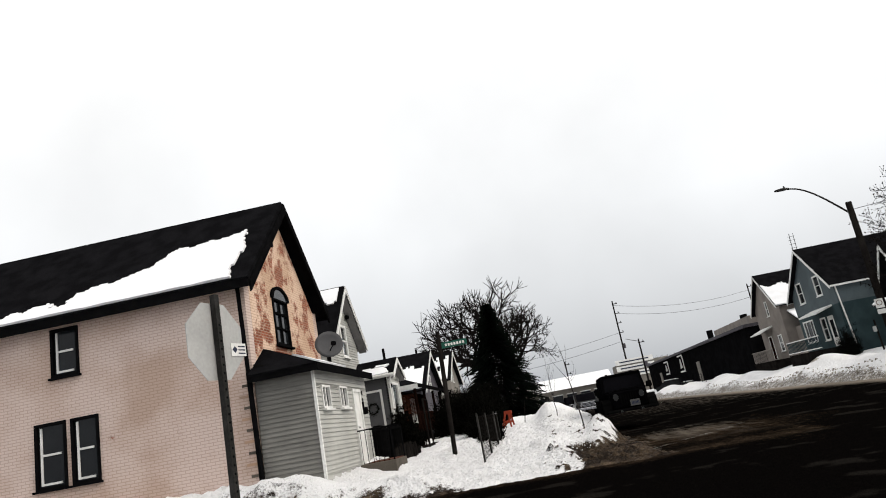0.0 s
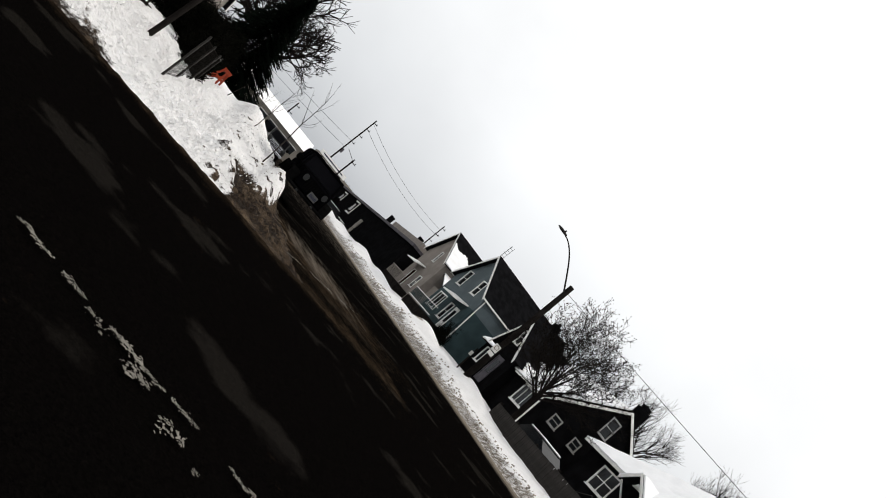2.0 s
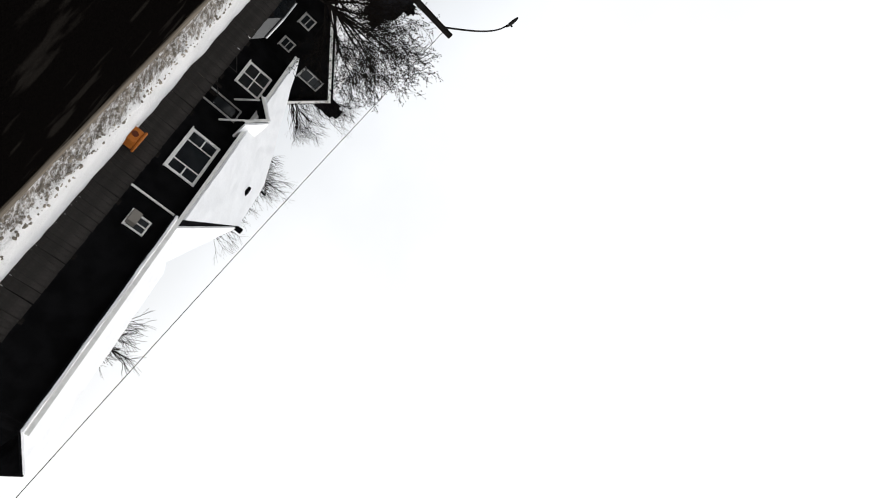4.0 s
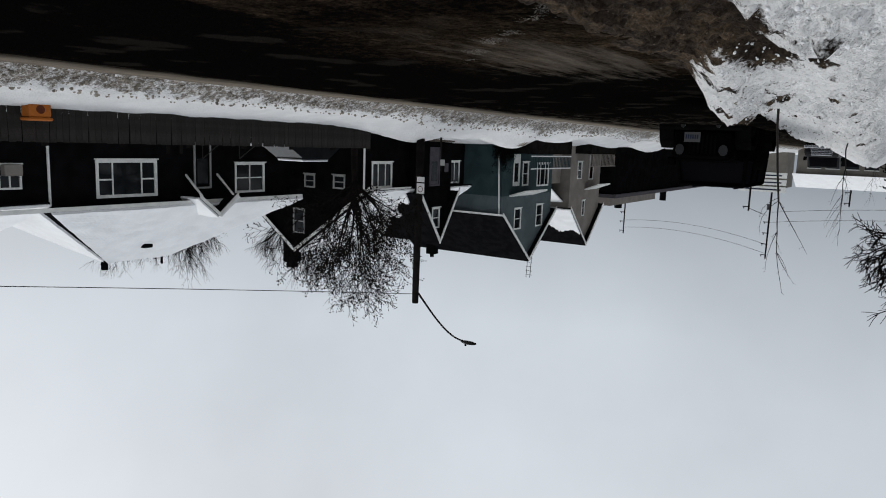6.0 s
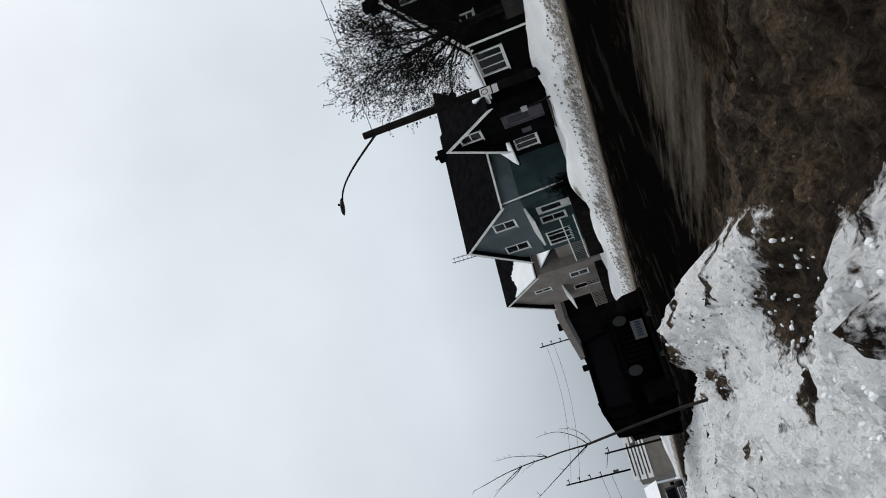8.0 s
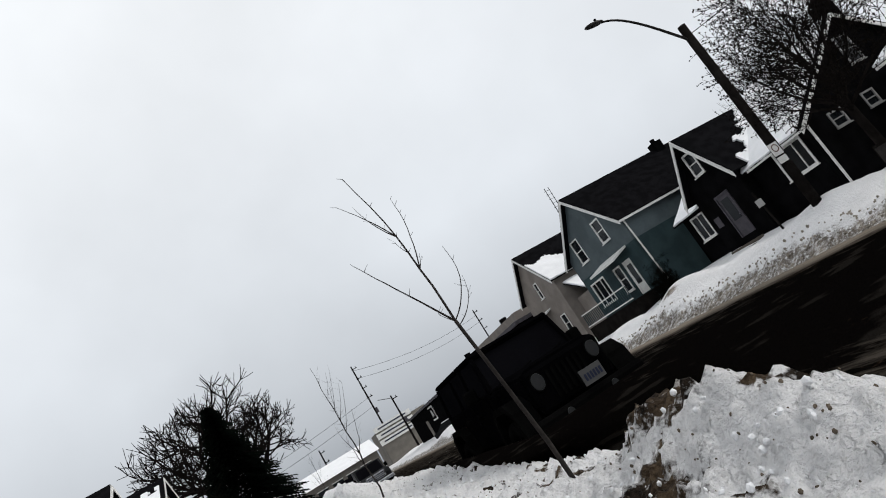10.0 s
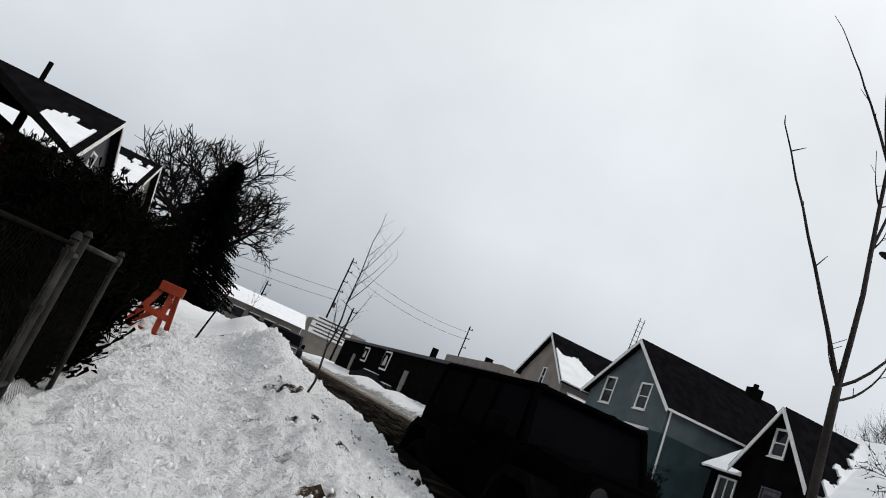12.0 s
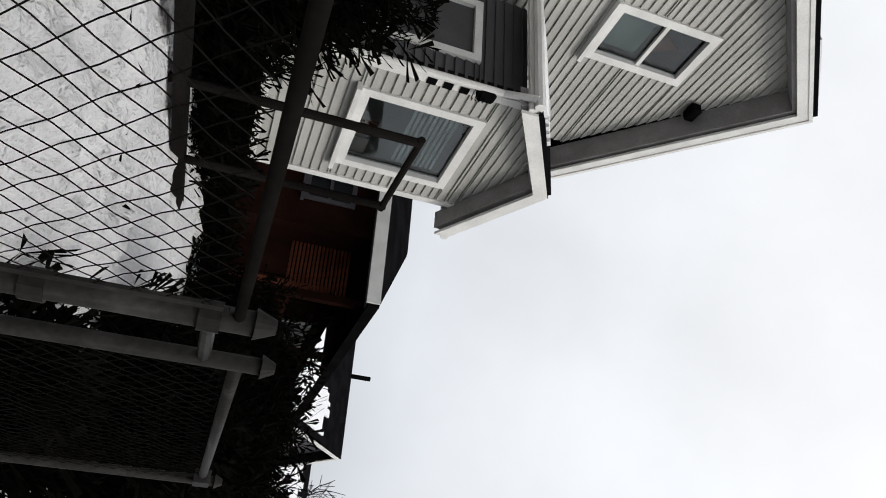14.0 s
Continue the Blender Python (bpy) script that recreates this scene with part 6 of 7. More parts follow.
stop_sign()
street_sign()
barricade()
stick = tube(bmesh.new(), (-0.75, 32.2, 0.6), (-0.55, 32.3, 1.7), 0.02, 0.01, 6)
solo("marker_stick", stick, POLE_WOOD, "thin dark stick leaning in the snow bank", "stick")


# ---- vehicles ----
def wheel(parent, at, r=0.4, w=0.26):
    x, y, z = at
    bm = bmesh.new()
    prof = [(0.62 * r, w / 2 - 0.02), (0.93 * r, w / 2), (r, w / 2 - 0.05), (r, -w / 2 + 0.05), (0.93 * r, -w / 2), (0.62 * r, -w / 2 + 0.02)]
    ring = []
    for i in range(24):
        a = math.tau * i / 24
        ring.append([bm.verts.new((x + o, y + q * math.cos(a), z + q * math.sin(a))) for q, o in prof])
    for i in range(24):
        for k in range(len(prof)):
            j, l = (i + 1) % 24, (k + 1) % len(prof)
            bm.faces.new((ring[i][k], ring[j][k], ring[j][l], ring[i][l]))
    wh = part("wheel", bm, TYRE, parent, smooth=True)
    rim = tube(bmesh.new(), (x - w / 2 + 0.04, y, z), (x + w / 2 - 0.04, y, z), 0.62 * r, sides=20)
    part("rim", rim, PLASTIC, wh)
    part("hub", tube(bmesh.new(), (x - w / 2, y, z), (x + w / 2, y, z), 0.12 * r, sides=10), GALV, wh)


def jeep():
    """A boxy four-door off-roader; its nose points along -y."""
    t = thing("off_road_vehicle", "black boxy four-door off-road vehicle parked by the snow bank", "car", (3.12, 24.95, 0))
    tub = blk((-0.76, 1.0, 0.55), (0.76, 4.25, 1.16), 0.05)
    part("body", tub, CAR_BLACK, t)
    hood = bmesh.new()
    prism(hood, [(-0.6, 0.1, 0.75), (0.6, 0.1, 0.75), (0.62, 0.1, 1.12), (0.45, 0.1, 1.17), (-0.45, 0.1, 1.17), (-0.62, 0.1, 1.12)], (0, 0.95, 0))
    for v in hood.verts:
        if v.co.y > 1.0:
            v.co.x *= 1.14
            v.co.z += 0.05
    bmesh.ops.bevel(hood, geom=hood.edges[:], offset=0.03, segments=2, affect="EDGES")
    part("hood", hood, CAR_BLACK, t)
    gr = part("grille", blk((-0.58, 0.02, 0.68), (0.58, 0.12, 1.14), 0.04), CAR_BLACK, t)
    for i in range(7):
        part("slot", blk((-0.29 + 0.085 * i, 0.006, 0.76), (-0.25 + 0.085 * i, 0.022, 1.06)), PLASTIC, gr)
    for x in (-0.44, 0.44):
        h = part("headlight", tube(bmesh.new(), (x, 0.0, 1.0), (x, 0.08, 1.0), 0.105, sides=18), PLASTIC, t)
        part("lens", tube(bmesh.new(), (x, -0.012, 1.0), (x, 0.002, 1.0), 0.085, 0.09, 18), LENS, h)
    part("bumper", blk((-0.86, -0.22, 0.5), (0.86, 0.0, 0.68), 0.04), PLASTIC, t)
    part("skid_plate", blk((-0.5, -0.12, 0.32), (0.5, 0.3, 0.5), 0.04), PLASTIC, t)
    for x in (-0.35, 0.35):
        part("fog_lamp", tube(bmesh.new(), (x, -0.235, 0.6), (x, -0.2, 0.6), 0.05, sides=14), LENS, t)
    pl = part("number_plate", blk((-0.02, -0.26, 0.72), (0.3, -0.245, 0.88)), PLATE, t)
    for k in range(6):
        part("text_bar", blk((0.02 + 0.045 * k, -0.264, 0.76), (0.05 + 0.045 * k, -0.2605, 0.83)), INK, pl)
    for x in (-0.78, 0.78):
        s = 1 if x > 0 else -1
        for y0, nm in ((0.05, "front_fender"), (3.05, "rear_fender")):
            fl = bmesh.new()
            pts = [(0, 0.55), (0.1, 0.86), (0.3, 0.98), (0.8, 0.98), (1.0, 0.86), (1.1, 0.55), (1.02, 0.55), (0.94, 0.82), (0.78, 0.91), (0.32, 0.91), (0.17, 0.82), (0.08, 0.55)]
            prism(fl, [(x - 0.16 * s, y0 + a, b) for a, b in pts], (0.3 * s, 0, 0))
            part(nm, fl, PLASTIC, t)
        for y in (0.6, 3.6):
            wheel(t, (x - 0.02 * s, y, 0.39))
        for k, (ya, yb) in enumerate(((1.3, 2.15), (2.2, 2.98))):
            d = part("door", blk((x - 0.02 * s if s > 0 else x - 0.0, ya, 0.62), (x + 0.0 if s > 0 else x + 0.02, yb, 1.14)), CAR_BLACK, t)
            part("handle", blk((min(x, x + 0.04 * s), yb - 0.22, 0.98), (max(x, x + 0.04 * s), yb - 0.08, 1.02)), PLASTIC, d)
        m = part("mirror", blk((min(x + 0.06 * s, x + 0.26 * s), 1.3, 1.14), (max(x + 0.06 * s, x + 0.26 * s), 1.42, 1.36), 0.03), PLASTIC, t)
        part("mirror_arm", tube(bmesh.new(), (x, 1.36, 1.16), (x + 0.12 * s, 1.36, 1.18), 0.02), PLASTIC, m)
        part("running_board", blk((min(x - 0.1 * s, x + 0.1 * s), 1.2, 0.4), (max(x - 0.1 * s, x + 0.1 * s), 3.0, 0.47), 0.02), PLASTIC, t)
    # pillars, windscreen, glass and roof
    for x in (-0.72, 0.72):
        for ya, yb in ((1.08, 1.3), (2.16, 2.16), (2.98, 2.98), (4.2, 4.14)):
            part("pillar", tube(bmesh.new(), (x, ya, 1.14), (x * 0.94, yb, 1.76), 0.04, sides=6), CAR_BLACK, t)
        s = 1 if x > 0 else -1
        for ya, yb in ((1.3, 2.12), (2.2, 2.94), (3.02, 4.1)):
            bm = prism(bmesh.new(), [(x - 0.01 * s, ya, 1.16), (x - 0.01 * s, yb, 1.16), (x * 0.94, yb, 1.74), (x * 0.94, ya + 0.1, 1.74)], (0.006 * s, 0, 0))
            part("side_window", bm, CAR_GLASS, t)
    ws = prism(bmesh.new(), [(-0.7, 1.09, 1.17), (0.7, 1.09, 1.17), (0.66, 1.31, 1.74), (-0.66, 1.31, 1.74)], (0, 0.01, 0))
    part("windscreen", ws, CAR_GLASS, t)
    part("windscreen_frame", tube(tube(bmesh.new(), (-0.72, 1.07, 1.16), (0.72, 1.07, 1.16), 0.03, sides=6), (-0.69, 1.31, 1.76), (0.69, 1.31, 1.76), 0.035, sides=6), CAR_BLACK, t)
    for x in (-0.3, 0.25):
        part("wiper", tube(bmesh.new(), (x, 1.06, 1.18), (x + 0.35, 1.1, 1.26), 0.008, sides=5), PLASTIC, t)
    part("roof", blk((-0.71, 1.26, 1.75), (0.71, 4.2, 1.84), 0.035), CAR_BLACK, t)
    part("rear_panel", blk((-0.7, 4.12, 1.1), (0.7, 4.2, 1.76)), CAR_BLACK, t)
    for x in (-0.45, 0.45):
        part("roof_rack_bar", blk((x - 0.02, 1.6, 1.84), (x + 0.02, 3.9, 1.88)), PLASTIC, t)
    part("chassis", blk((-0.6, 0.3, 0.34), (0.6, 4.2, 0.56)), PLASTIC, t)
    part("spare_tyre", tube(bmesh.new(), (0, 4.26, 0.98), (0, 4.5, 0.98), 0.38, sides=20), TYRE, t)
    for o in t.children_recursive:
        for v in o.data.vertices:
            v.co.z = float(np.interp(v.co.z, (0.6, 1.17, 1.84, 1.9), (0.6, 1.33, 1.93, 1.99)))
    t.matrix_basis = pose(3.12, 24.95, 0, 0, 0, -1.0)
    return t


def pickup(at, mat, label, rz=0.0):
    t = thing("pickup_truck", label, "truck", at)
    part("body", blk((-0.98, 0.1, 0.5), (0.98, 5.4, 1.05), 0.08), mat, t)
    part("hood", blk((-0.92, 0.05, 0.95), (0.92, 1.5, 1.22), 0.1), mat, t)
    cab = prism(bmesh.new(), [(-0.9, 1.35, 1.15), (-0.9, 3.4, 1.15), (-0.9, 3.2, 1.85), (-0.9, 2.0, 1.85)], (1.8, 0, 0))
    part("cab", cab, mat, t)
    part("windscreen", prism(bmesh.new(), [(-0.8, 1.36, 1.22), (0.8, 1.36, 1.22), (0.76, 1.93, 1.8), (-0.76, 1.93, 1.8)], (0, -0.015, 0.005)), CAR_GLASS, t)
    g = part("grille", blk((-0.6, 0.0, 0.75), (0.6, 0.08, 1.12), 0.02), CHROME, t)
    for k in range(3):
        part("grille_bar", blk((-0.55, -0.012, 0.8 + 0.1 * k), (0.55, 0.0, 0.84 + 0.1 * k)), PLASTIC, g)
    for x in (-0.78, 0.78):
        part("headlight", blk((x - 0.14, 0.0, 0.9), (x + 0.14, 0.1, 1.1), 0.02), LENS, t)
        part("mirror", blk((x * 1.35 - 0.1, 1.6, 1.2), (x * 1.35 + 0.1, 1.7, 1.45), 0.02), PLASTIC, t)
        for y in (1.0, 4.4):
            wheel(t, (x * 1.1, y, 0.4))
    part("bumper", blk((-1.0, -0.12, 0.45), (1.0, 0.1, 0.68), 0.04), CHROME, t)
    t.matrix_basis = pose(*at, 0, 0, rz)
    return t


def parked_car(at, mat, label, rz, snowy=True):
    t = thing("parked_car", label, "car", at)
    body = prism(bmesh.new(), [(-0.85, 0, 0.35), (-0.85, 4.4, 0.35), (-0.85, 4.4, 0.85), (-0.85, 3.6, 0.95), (-0.85, 1.1, 0.95), (-0.85, 0.05, 0.75)], (1.7, 0, 0))
    bmesh.ops.bevel(body, geom=body.edges[:], offset=0.06, segments=2, affect="EDGES")
    part("body", body, mat, t)
    cab = prism(bmesh.new(), [(-0.72, 1.0, 0.93), (-0.72, 3.9, 0.93), (-0.72, 3.2, 1.42), (-0.72, 1.8, 1.42)], (1.44, 0, 0))
    part("cabin", cab, PANE, t)
    rf = part("roof", blk((-0.7, 1.78, 1.41), (0.7, 3.22, 1.46), 0.02), mat, t)
    if snowy:
        part("snow_cover", blk((-0.68, 1.8, 1.46), (0.68, 3.2, 1.53), 0.03), ROOF_SNOW, rf, "layer of snow")
        part("hood_snow", blk((-0.7, 0.15, 0.9), (0.7, 1.0, 0.99), 0.03), ROOF_SNOW, t, "layer of snow")
    for x in (-0.8, 0.8):
        for y in (0.85, 3.5):
            wheel(t, (x, y, 0.32), 0.32, 0.2)
        part("headlight", blk((x - 0.12, -0.01, 0.6), (x + 0.12, 0.06, 0.74), 0.02), LENS, t)
    t.matrix_basis = pose(*at, 0, 0, rz)
    return t


jeep()
pickup((3.9, 58.5, 0), CAR_GREY, "dark pickup truck with a chrome grille parked up the street")
pickup((3.4, 68.0, 0), CAR_BLACK, "black pickup truck parked behind another truck")
parked_car((19.0, 26.8, 0.5), CAR_GREY, "dark car with a snowy roof behind the picket fence", 0)
parked_car((18.6, 88.0, 0.35), CAR_GREY, "dark car parked before a long dark building", 60)
parked_car((0.2, 118.0, 0.1), CAR_GREY, "dark car parked far up the street", 90)


# ---- things across the street ----
def street_lamp():
    t = thing("street_lamp", "wooden pole with a curved arm and street light", "street lamp", (15.45, 32.15, 0))
    part("pole", tube(bmesh.new(), (0, 0, -0.2), (0.05, 0, 7.62), 0.17, 0.13, 12), POLE_WOOD, t, smooth=True)
    bend, last = [], None
    for i in range(13):
        u = i / 12
        p = Vector((-0.05 - 2.25 * (1.1 * u - 0.1 * u * u), 0, 7.15 + 1.62 * math.sin(u * math.pi / 2)))
        bend.append(p)
        last = p
    part("arm", stem(bend, [0.045 - 0.014 * i / 12 for i in range(13)], 8), GALV, t, smooth=True)
    head = bmesh.new()
    bmesh.ops.create_uvsphere(head, u_segments=14, v_segments=8, radius=0.5)
    for v in head.verts:
        v.co = Vector((v.co.x * 0.72, v.co.y * 0.28, v.co.z * (0.17 if v.co.z > 0 else 0.1))) + last + Vector((-0.25, 0, 0.02))
    h = part("luminaire", head, GALV, t, smooth=True)
    part("photocell", tube(bmesh.new(), last + Vector((-0.12, 0, 0.08)), last + Vector((-0.12, 0, 0.18)), 0.04), BLACK_TRIM, h)
    s = part("parking_sign", blk((-0.35, -0.19, 2.75), (0.0, -0.17, 3.15)), WHITE_TRIM, t, "small white parking sign")
    ring = bmesh.new()
    for i in range(16):
        a, b = math.tau * i / 16, math.tau * (i + 1) / 16
        tube(ring, (-0.175 + 0.11 * math.cos(a), -0.195, 2.98 + 0.11 * math.sin(a)), (-0.175 + 0.11 * math.cos(b), -0.195, 2.98 + 0.11 * math.sin(b)), 0.014, sides=4)
    part("ring_mark", ring, RUST, s)
    part("lower_plate", blk((-0.35, -0.19, 2.5), (0.0, -0.17, 2.7)), WHITE_TRIM, t)
    return t


def picket_fence():
    f = thing("picket_fence", "low fence of dark weathered pickets behind the snow bank", "fence")
    for k in range(11):
        y = 10.4 + 2.05 * k
        part("post", blk((17.0, y - 0.06, 0.1), (17.12, y + 0.06, 1.56)), DARK_WOOD, f)
    for z in (0.8, 1.25):
        part("rail", blk((17.03, 10.3, z), (17.08, 31.0, z + 0.09)), DARK_WOOD, f)
    me = finish("picket", blk((-0.012, -0.074, 0), (0.012, 0.074, 0.92)), FENCE_WOOD)
    for i in range(128):
        p = new("picket", me)
        p.parent = f
        p.matrix_basis = pose(16.99, 10.4 + 0.161 * i, 0.54 + 0.02 * random.random(), random.uniform(-1.5, 1.5), 0, random.uniform(-3, 3))
    return f


def bank_fence(y0, n):
    f = thing("wire_fence", "leaning pipe fence half buried in snow", "fence", (16.9, y0, 0.5), "pipe fences in the snow")
    for i in range(n):
        part("post", tube(bmesh.new(), (0, 1.6 * i, -0.3), (0.05, 1.6 * i, 1.3), 0.03, sides=6), BLACK_TRIM, f)
    for z in (0.7, 1.2):
        part("rail", tube(bmesh.new(), (0.02, 0, z), (0.02, 1.6 * (n - 1), z), 0.02, sides=6), BLACK_TRIM, f)
    return f


def orange_bin():
    t = thing("sand_box", "small orange plastic box standing in the snow", "box", (16.6, 18.2, 0.47))
    part("body", blk((-0.2, -0.25, 0), (0.2, 0.25, 0.42), 0.03), BIN_ORANGE, t)
    part("lid", blk((-0.23, -0.28, 0.42), (0.23, 0.28, 0.5), 0.03), BIN_ORANGE, t)
    part("emblem", tube(bmesh.new(), (-0.21, 0, 0.24), (-0.2, 0, 0.24), 0.1, sides=14), RUST, t)
    return t


def stake_sign():
    t = thing("stake_sign", "short leaning post with a small plate in the snow", "sign", (15.9, 34.2, 0.7))
    part("post", tube(bmesh.new(), (0, 0, -0.3), (0.12, 0.35, 1.7), 0.04, sides=6), POLE_WOOD, t)
    part("plate", blk((-0.06, 0.0, 1.15), (-0.03, 0.3, 1.4)), ALU, t)
    return t


street_lamp()
picket_fence()
bank_fence(64.0, 5)
bank_fence(74.0, 5)
bank_fence(84.0, 4)
orange_bin()
stake_sign()
for y in (22.4, 22.85):
    solo("garden_post", tube(bmesh.new(), (17.6, y, 0.2), (17.62, y, 1.75), 0.05, sides=8), DARK_WOOD, "dark wooden gate post behind the picket fence", "post", "gate posts")


# ---- the far end of the street ----
def long_building():
    h = thing("long_building", "long low black building with a pale canopy edge", "building")
    part("wall", blk((20.5, 68.5, -0.3), (34, 130, 5.1)), DARK_WALL, h)
    part("roof_edge", blk((20.2, 68.3, 5.1), (34.2, 130.3, 5.4)), SOFFIT, h)
    for y, z0, z1 in ((99.6, 3.2, 4.95), (111, 3.4, 4.8)):
        w = part("mural_panel", blk((20.4, y, z0 - 0.6), (20.48, y + 3.0, z1)), WHITE_TRIM, h, "white-framed dark panel")
        part("picture", blk((20.36, y + 0.2, z0 - 0.4), (20.4, y + 2.8, z1 - 0.2)), DARK_WALL, w)
        part("shape", prism(bmesh.new(), [(20.34, y + 0.7, z0), (20.34, y + 2.2, z0 - 0.1), (20.34, y + 1.7, z1 - 0.5), (20.34, y + 1.0, z1 - 0.6)], (0.02, 0, 0)), ALU, w)
    for y in (90.5, 118):
        part("door", blk((20.42, y, 0.2), (20.5, y + 1.6, 3.4)), TAN_WALL, h)
    part("annex", blk((22, 72, 5.35), (30, 86, 6.4)), TAUPE, h)
    for y in (80, 96):
        part("vent", tube(bmesh.new(), (24, y, 5.3), (24, y, 7.2), 0.4, sides=10), BLACK_TRIM, h)
    return h


def shop_row():
    h = thing("shop_row", "low pale shop building with a snowy roof at the street's end", "building")
    part("wall", blk((-6, 134, -0.3), (14, 146, 4.0)), TAN_WALL, h)
    part("roof_snow", prism(bmesh.new(), [(-6.5, 133.5, 4.0), (-6.5, 146.5, 4.0), (-6.5, 140, 6.4)], (21, 0, 0)), ROOF_SNOW, h)
    for i in range(7):
        w = part("window", blk((-5 + 2.6 * i, 133.9, 1.6), (-3.2 + 2.6 * i, 134, 3.0)), PANE, h)
        part("frame", blk((-5.1 + 2.6 * i, 133.92, 3.0), (-3.1 + 2.6 * i, 134, 3.15)), WHITE_TRIM, w)
    return h


def pylon_sign():
    h = thing("shop_sign", "white stacked shop sign boards beside a pale building", "sign")
    part("building", blk((17.5, 150, -0.3), (28, 160, 7.2)), TAN_WALL, h)
    for k in range(3):
        b = part("board", blk((17.2, 149.6, 4.4 + 1.3 * k), (25, 149.9, 5.4 + 1.3 * k)), WHITE_TRIM, h)
        part("text_bar", blk((18.0, 149.55, 4.8 + 1.3 * k), (24.0, 149.6, 5.05 + 1.3 * k)), INK, b)
    return h


def utility_pole(at, height, arms=3, lamp=False):
    t = thing("utility_pole", "tall dark utility pole with cross-arms", "pole", at, "utility poles")
    part("pole", tube(bmesh.new(), (0, 0, -0.5), (0, 0, height), 0.22, 0.14, 10), POLE_WOOD, t)
    for k in range(arms):
        z = height - 0.8 - 2.2 * k
        a = part("cross_arm", blk((-0.2, -0.08, z), (1.0, 0.08, z + 0.15)), POLE_WOOD, t)
        part("insulator", tube(bmesh.new(), (0.8, 0, z + 0.15), (0.8, 0, z + 0.45), 0.08), BLACK_TRIM, a)
    part("transformer", tube(bmesh.new(), (0.35, 0, height * 0.5), (0.35, 0, height * 0.5 + 1.1), 0.3, sides=12), SOFFIT, t)
    if lamp:
        part("lamp_arm", tube(bmesh.new(), (0, 0, height - 0.5), (-2.4, 0, height + 0.4), 0.05), GALV, t)
    return t


def cable(a, b, sag, r=0.02, label="thin black overhead cable between poles"):
    line = [Vector(a).lerp(Vector(b), i / 14) - Vector((0, 0, 4 * sag * i / 14 * (1 - i / 14))) for i in range(15)]
    bm = stem(line, [r] * 15, 4)
    return solo("cable", bm, BLACK_TRIM, label, "cable", "overhead cables")


long_building()
shop_row()
pylon_sign()
utility_pole((20.9, 160, 0), 21.8, 4)
utility_pole((21.5, 140, 0), 11.0, 1, True)
utility_pole((54, 171, 0), 21.0, 3)
utility_pole((8.0, 170, 0), 11.0, 2)
utility_pole((-30, 124, 0), 10.0, 2)
cable((20.9, 160, 14.5), (-30, 124, 9.5), 1.2, 0.03)
cable((20.9, 160, 12.5), (-30, 124, 8.0), 1.2, 0.03)
cable((20.9, 160, 20.8), (54, 171, 19.5), 1.5, 0.03)
cable((20.9, 160, 19.0), (54, 171, 17.8), 1.5, 0.03)
cable((15.5, 32.15, 7.25), (24.4, 5.0, 3.9), 0.1, 0.012)
utility_pole((24.4, 5.0, 0), 5.0, 1)
hedge("dark far trees behind the shops", (22, 165, 0.0), (40, 172, 8.0), 700, 51)


# ---- lumps of snow and grit on the ground ----
def lumps(name, label, count, seed, spot, mat, size):
    random.seed(seed)
    bm = bmesh.new()
    for _ in range(count):
        x, y, z = spot()
        s = random.uniform(*size)
        m = Matrix.Translation((x, y, z + s * 0.2)) @ Euler((random.uniform(0, 6), random.uniform(0, 6), random.uniform(0, 6))).to_matrix().to_4x4() @ Matrix.Diagonal((s, s * random.uniform(0.6, 1), s * random.uniform(0.5, 0.8), 1))
        bmesh.ops.create_icosphere(bm, subdivisions=1, radius=1, matrix=m)
    for v in bm.verts:
        v.co += Vector((random.uniform(-1, 1), random.uniform(-1, 1), random.uniform(-1, 1))) * size[0] * 0.35
    return solo(name, bm, mat, label, "snow", kind="stuff")


def on_left():
    y = random.uniform(14.6, 33)
    x = random.uniform(-1.3, snow_edge(y) - 0.15)
    return x, y, left_height(x, y)


def on_bank():
    x, y = random.gauss(1.35, 0.35), random.uniform(15, 32)
    return min(x, 2.2), y, left_height(min(x, 2.2), y)


def on_right():
    x, y = random.uniform(ROAD_EDGE, ROAD_EDGE + 1.2), random.uniform(12, 62)
    return x, y, right_height(x, y)


def on_corner():
    x, y = random.uniform(-4, 0.9), random.uniform(1.5, 7.5)
    while corner_height(x, y) < 0.03:
        x, y = random.uniform(-4, 0.9), random.uniform(1.5, 7.5)
    return x, y, corner_height(x, y)


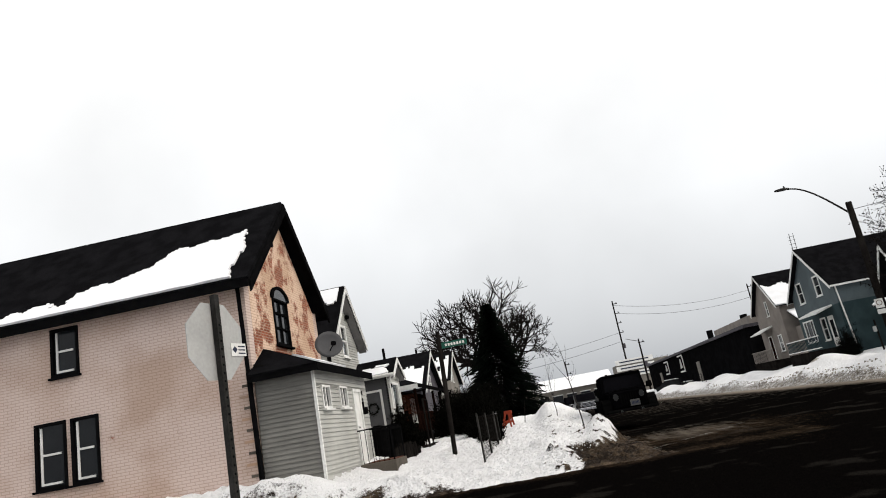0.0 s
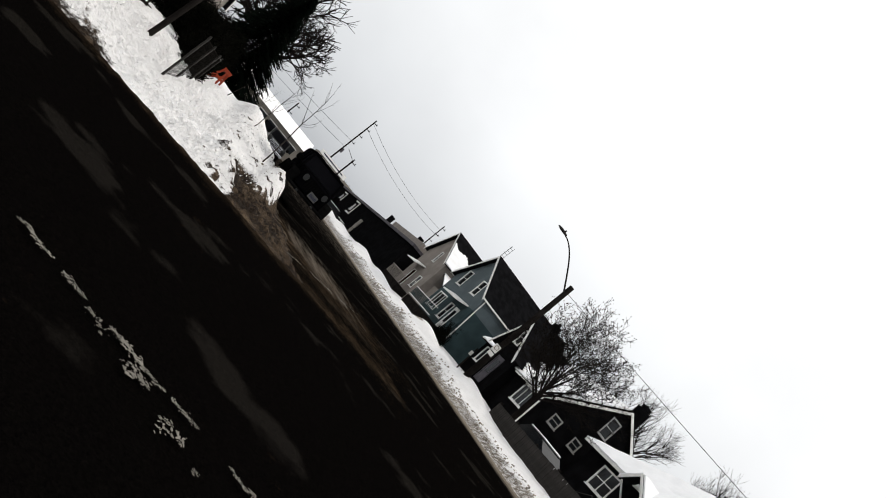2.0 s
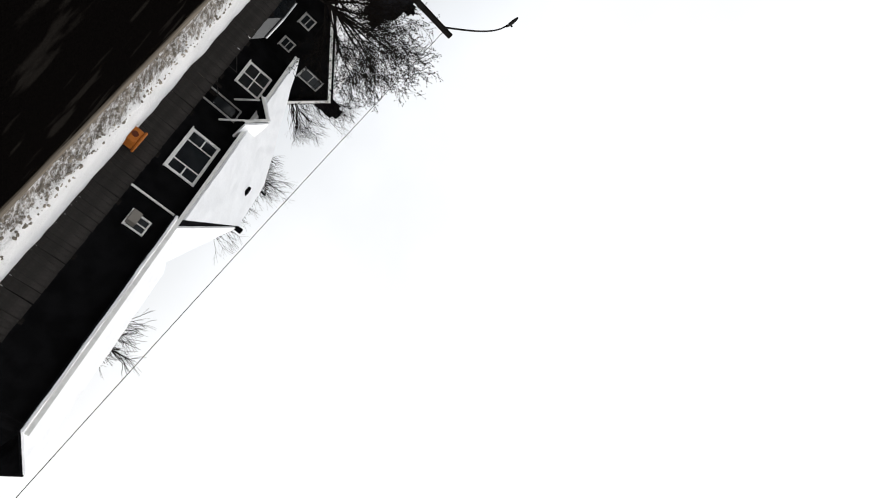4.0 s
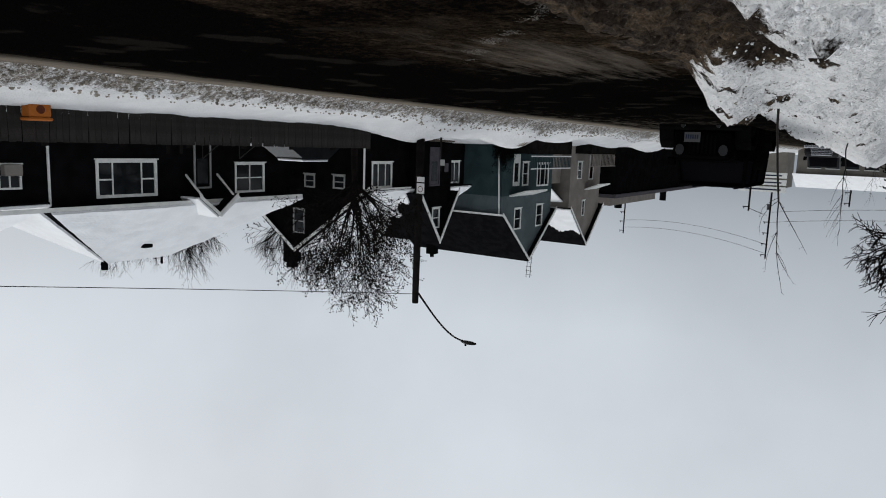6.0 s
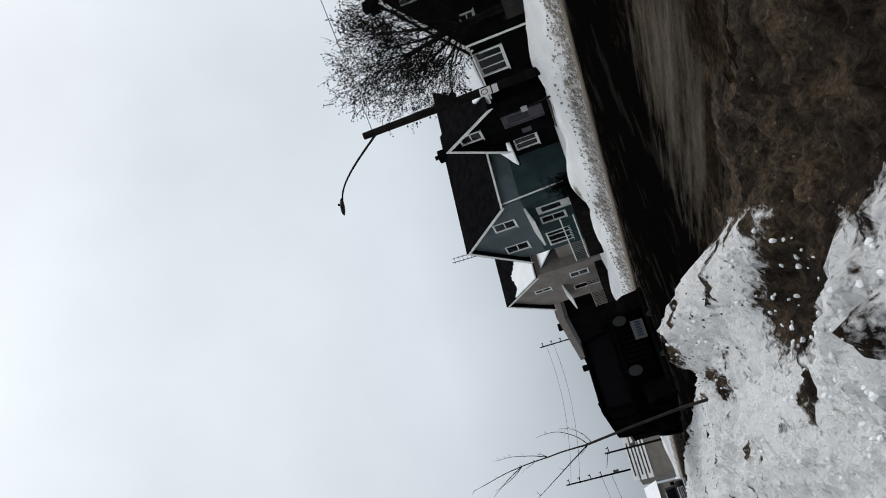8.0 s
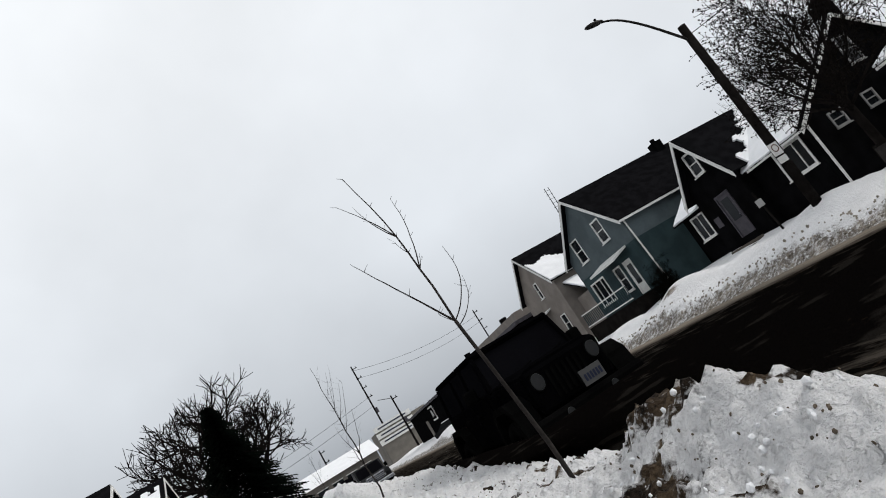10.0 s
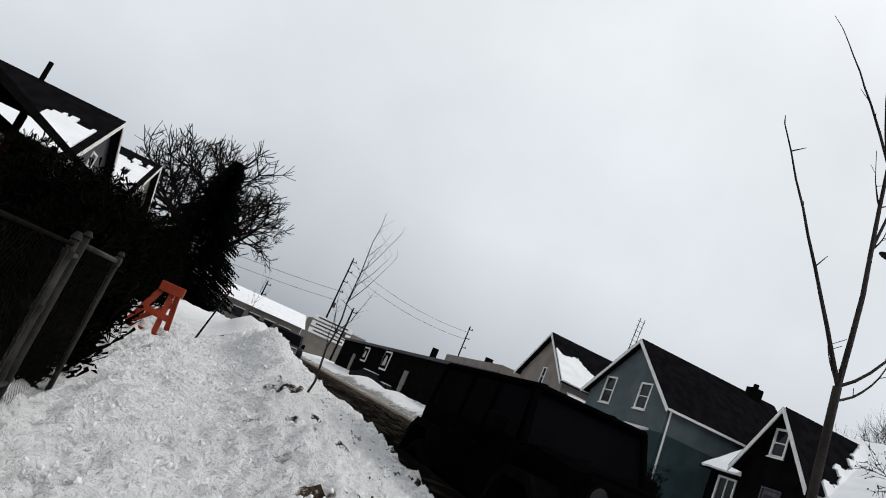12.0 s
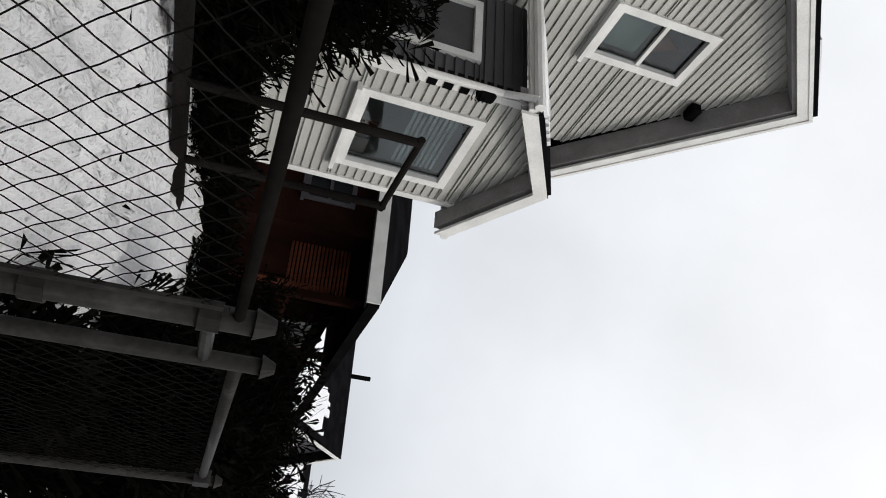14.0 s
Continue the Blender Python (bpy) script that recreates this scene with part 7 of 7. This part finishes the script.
PALE_GRIT = material("pale_gritty_snow", (0.36, 0.32, 0.27), 0.9, 0.5, 2, 20, 0.4)
GRIT_SNOW = material("gritty_snow", (0.16, 0.13, 0.1), 0.9, 0.5, 2, 20, 0.4)
lumps("snow_lumps", "loose lumps of snow on the path", 2600, 61, on_left, ROOF_SNOW, (0.005, 0.026))
lumps("slush_lumps", "dirty lumps of snow along the kerb", 700, 62, on_bank, GRIT_SNOW, (0.004, 0.014))
lumps("far_slush_lumps", "gritty lumps along the ploughed bank", 1300, 63, on_right, PALE_GRIT, (0.015, 0.06))
lumps("corner_snow_lumps", "broken lumps of snow at the corner", 420, 64, on_corner, ROOF_SNOW, (0.004, 0.014))


def slush(name, a, b, width, seed):
    """A broken ridge of grey slush left by the plough."""
    random.seed(seed)
    bm = bmesh.new()
    a, b = Vector(a), Vector(b)
    n = int((b - a).length / 0.0022)
    side = Vector((-(b - a).normalized().y, (b - a).normalized().x, 0))
    for i in range(n):
        u = i / n
        gap = noise.noise(Vector((u * 9, seed, 0)))
        net = abs(noise.noise(Vector((u * 26, seed, 1))))
        if gap < -0.05 or net > 0.3 + gap:
            continue
        c = a.lerp(b, u) + side * (width * (0.8 * noise.noise(Vector((u * 5, seed, 3))) + 0.35 * noise.noise(Vector((u * 31, seed, 3)))) + random.gauss(0, width * 0.4 * (0.3 + gap)))
        s = random.uniform(0.002, 0.007) * (0.6 + gap)
        m = Matrix.Translation((c.x, c.y, s * 0.1)) @ Euler((0, 0, random.uniform(0, 6))).to_matrix().to_4x4() @ Matrix.Diagonal((s * 2.2, s, s * 0.4, 1))
        bmesh.ops.create_icosphere(bm, subdivisions=1, radius=1, matrix=m)
    return solo(name, bm, SLUSH, "broken streak of grey slush on the asphalt", "slush", kind="stuff")


SLUSH = material("grey_slush", (0.2, 0.185, 0.165), 0.7, 0.4, 3, 30, 0.3)
slush("slush_streak", (-1.0, 6.62, 0), (1.5, 5.85, 0), 0.1, 71)
slush("slush_streak", (0.0, 6.25, 0), (1.1, 5.55, 0), 0.13, 72)
slush("slush_streak", (-9.0, 13.2, 0), (2.0, 14.2, 0), 0.22, 75)
slush("slush_streak", (2.0, 15.0, 0), (5.0, 18.5, 0), 0.3, 76)
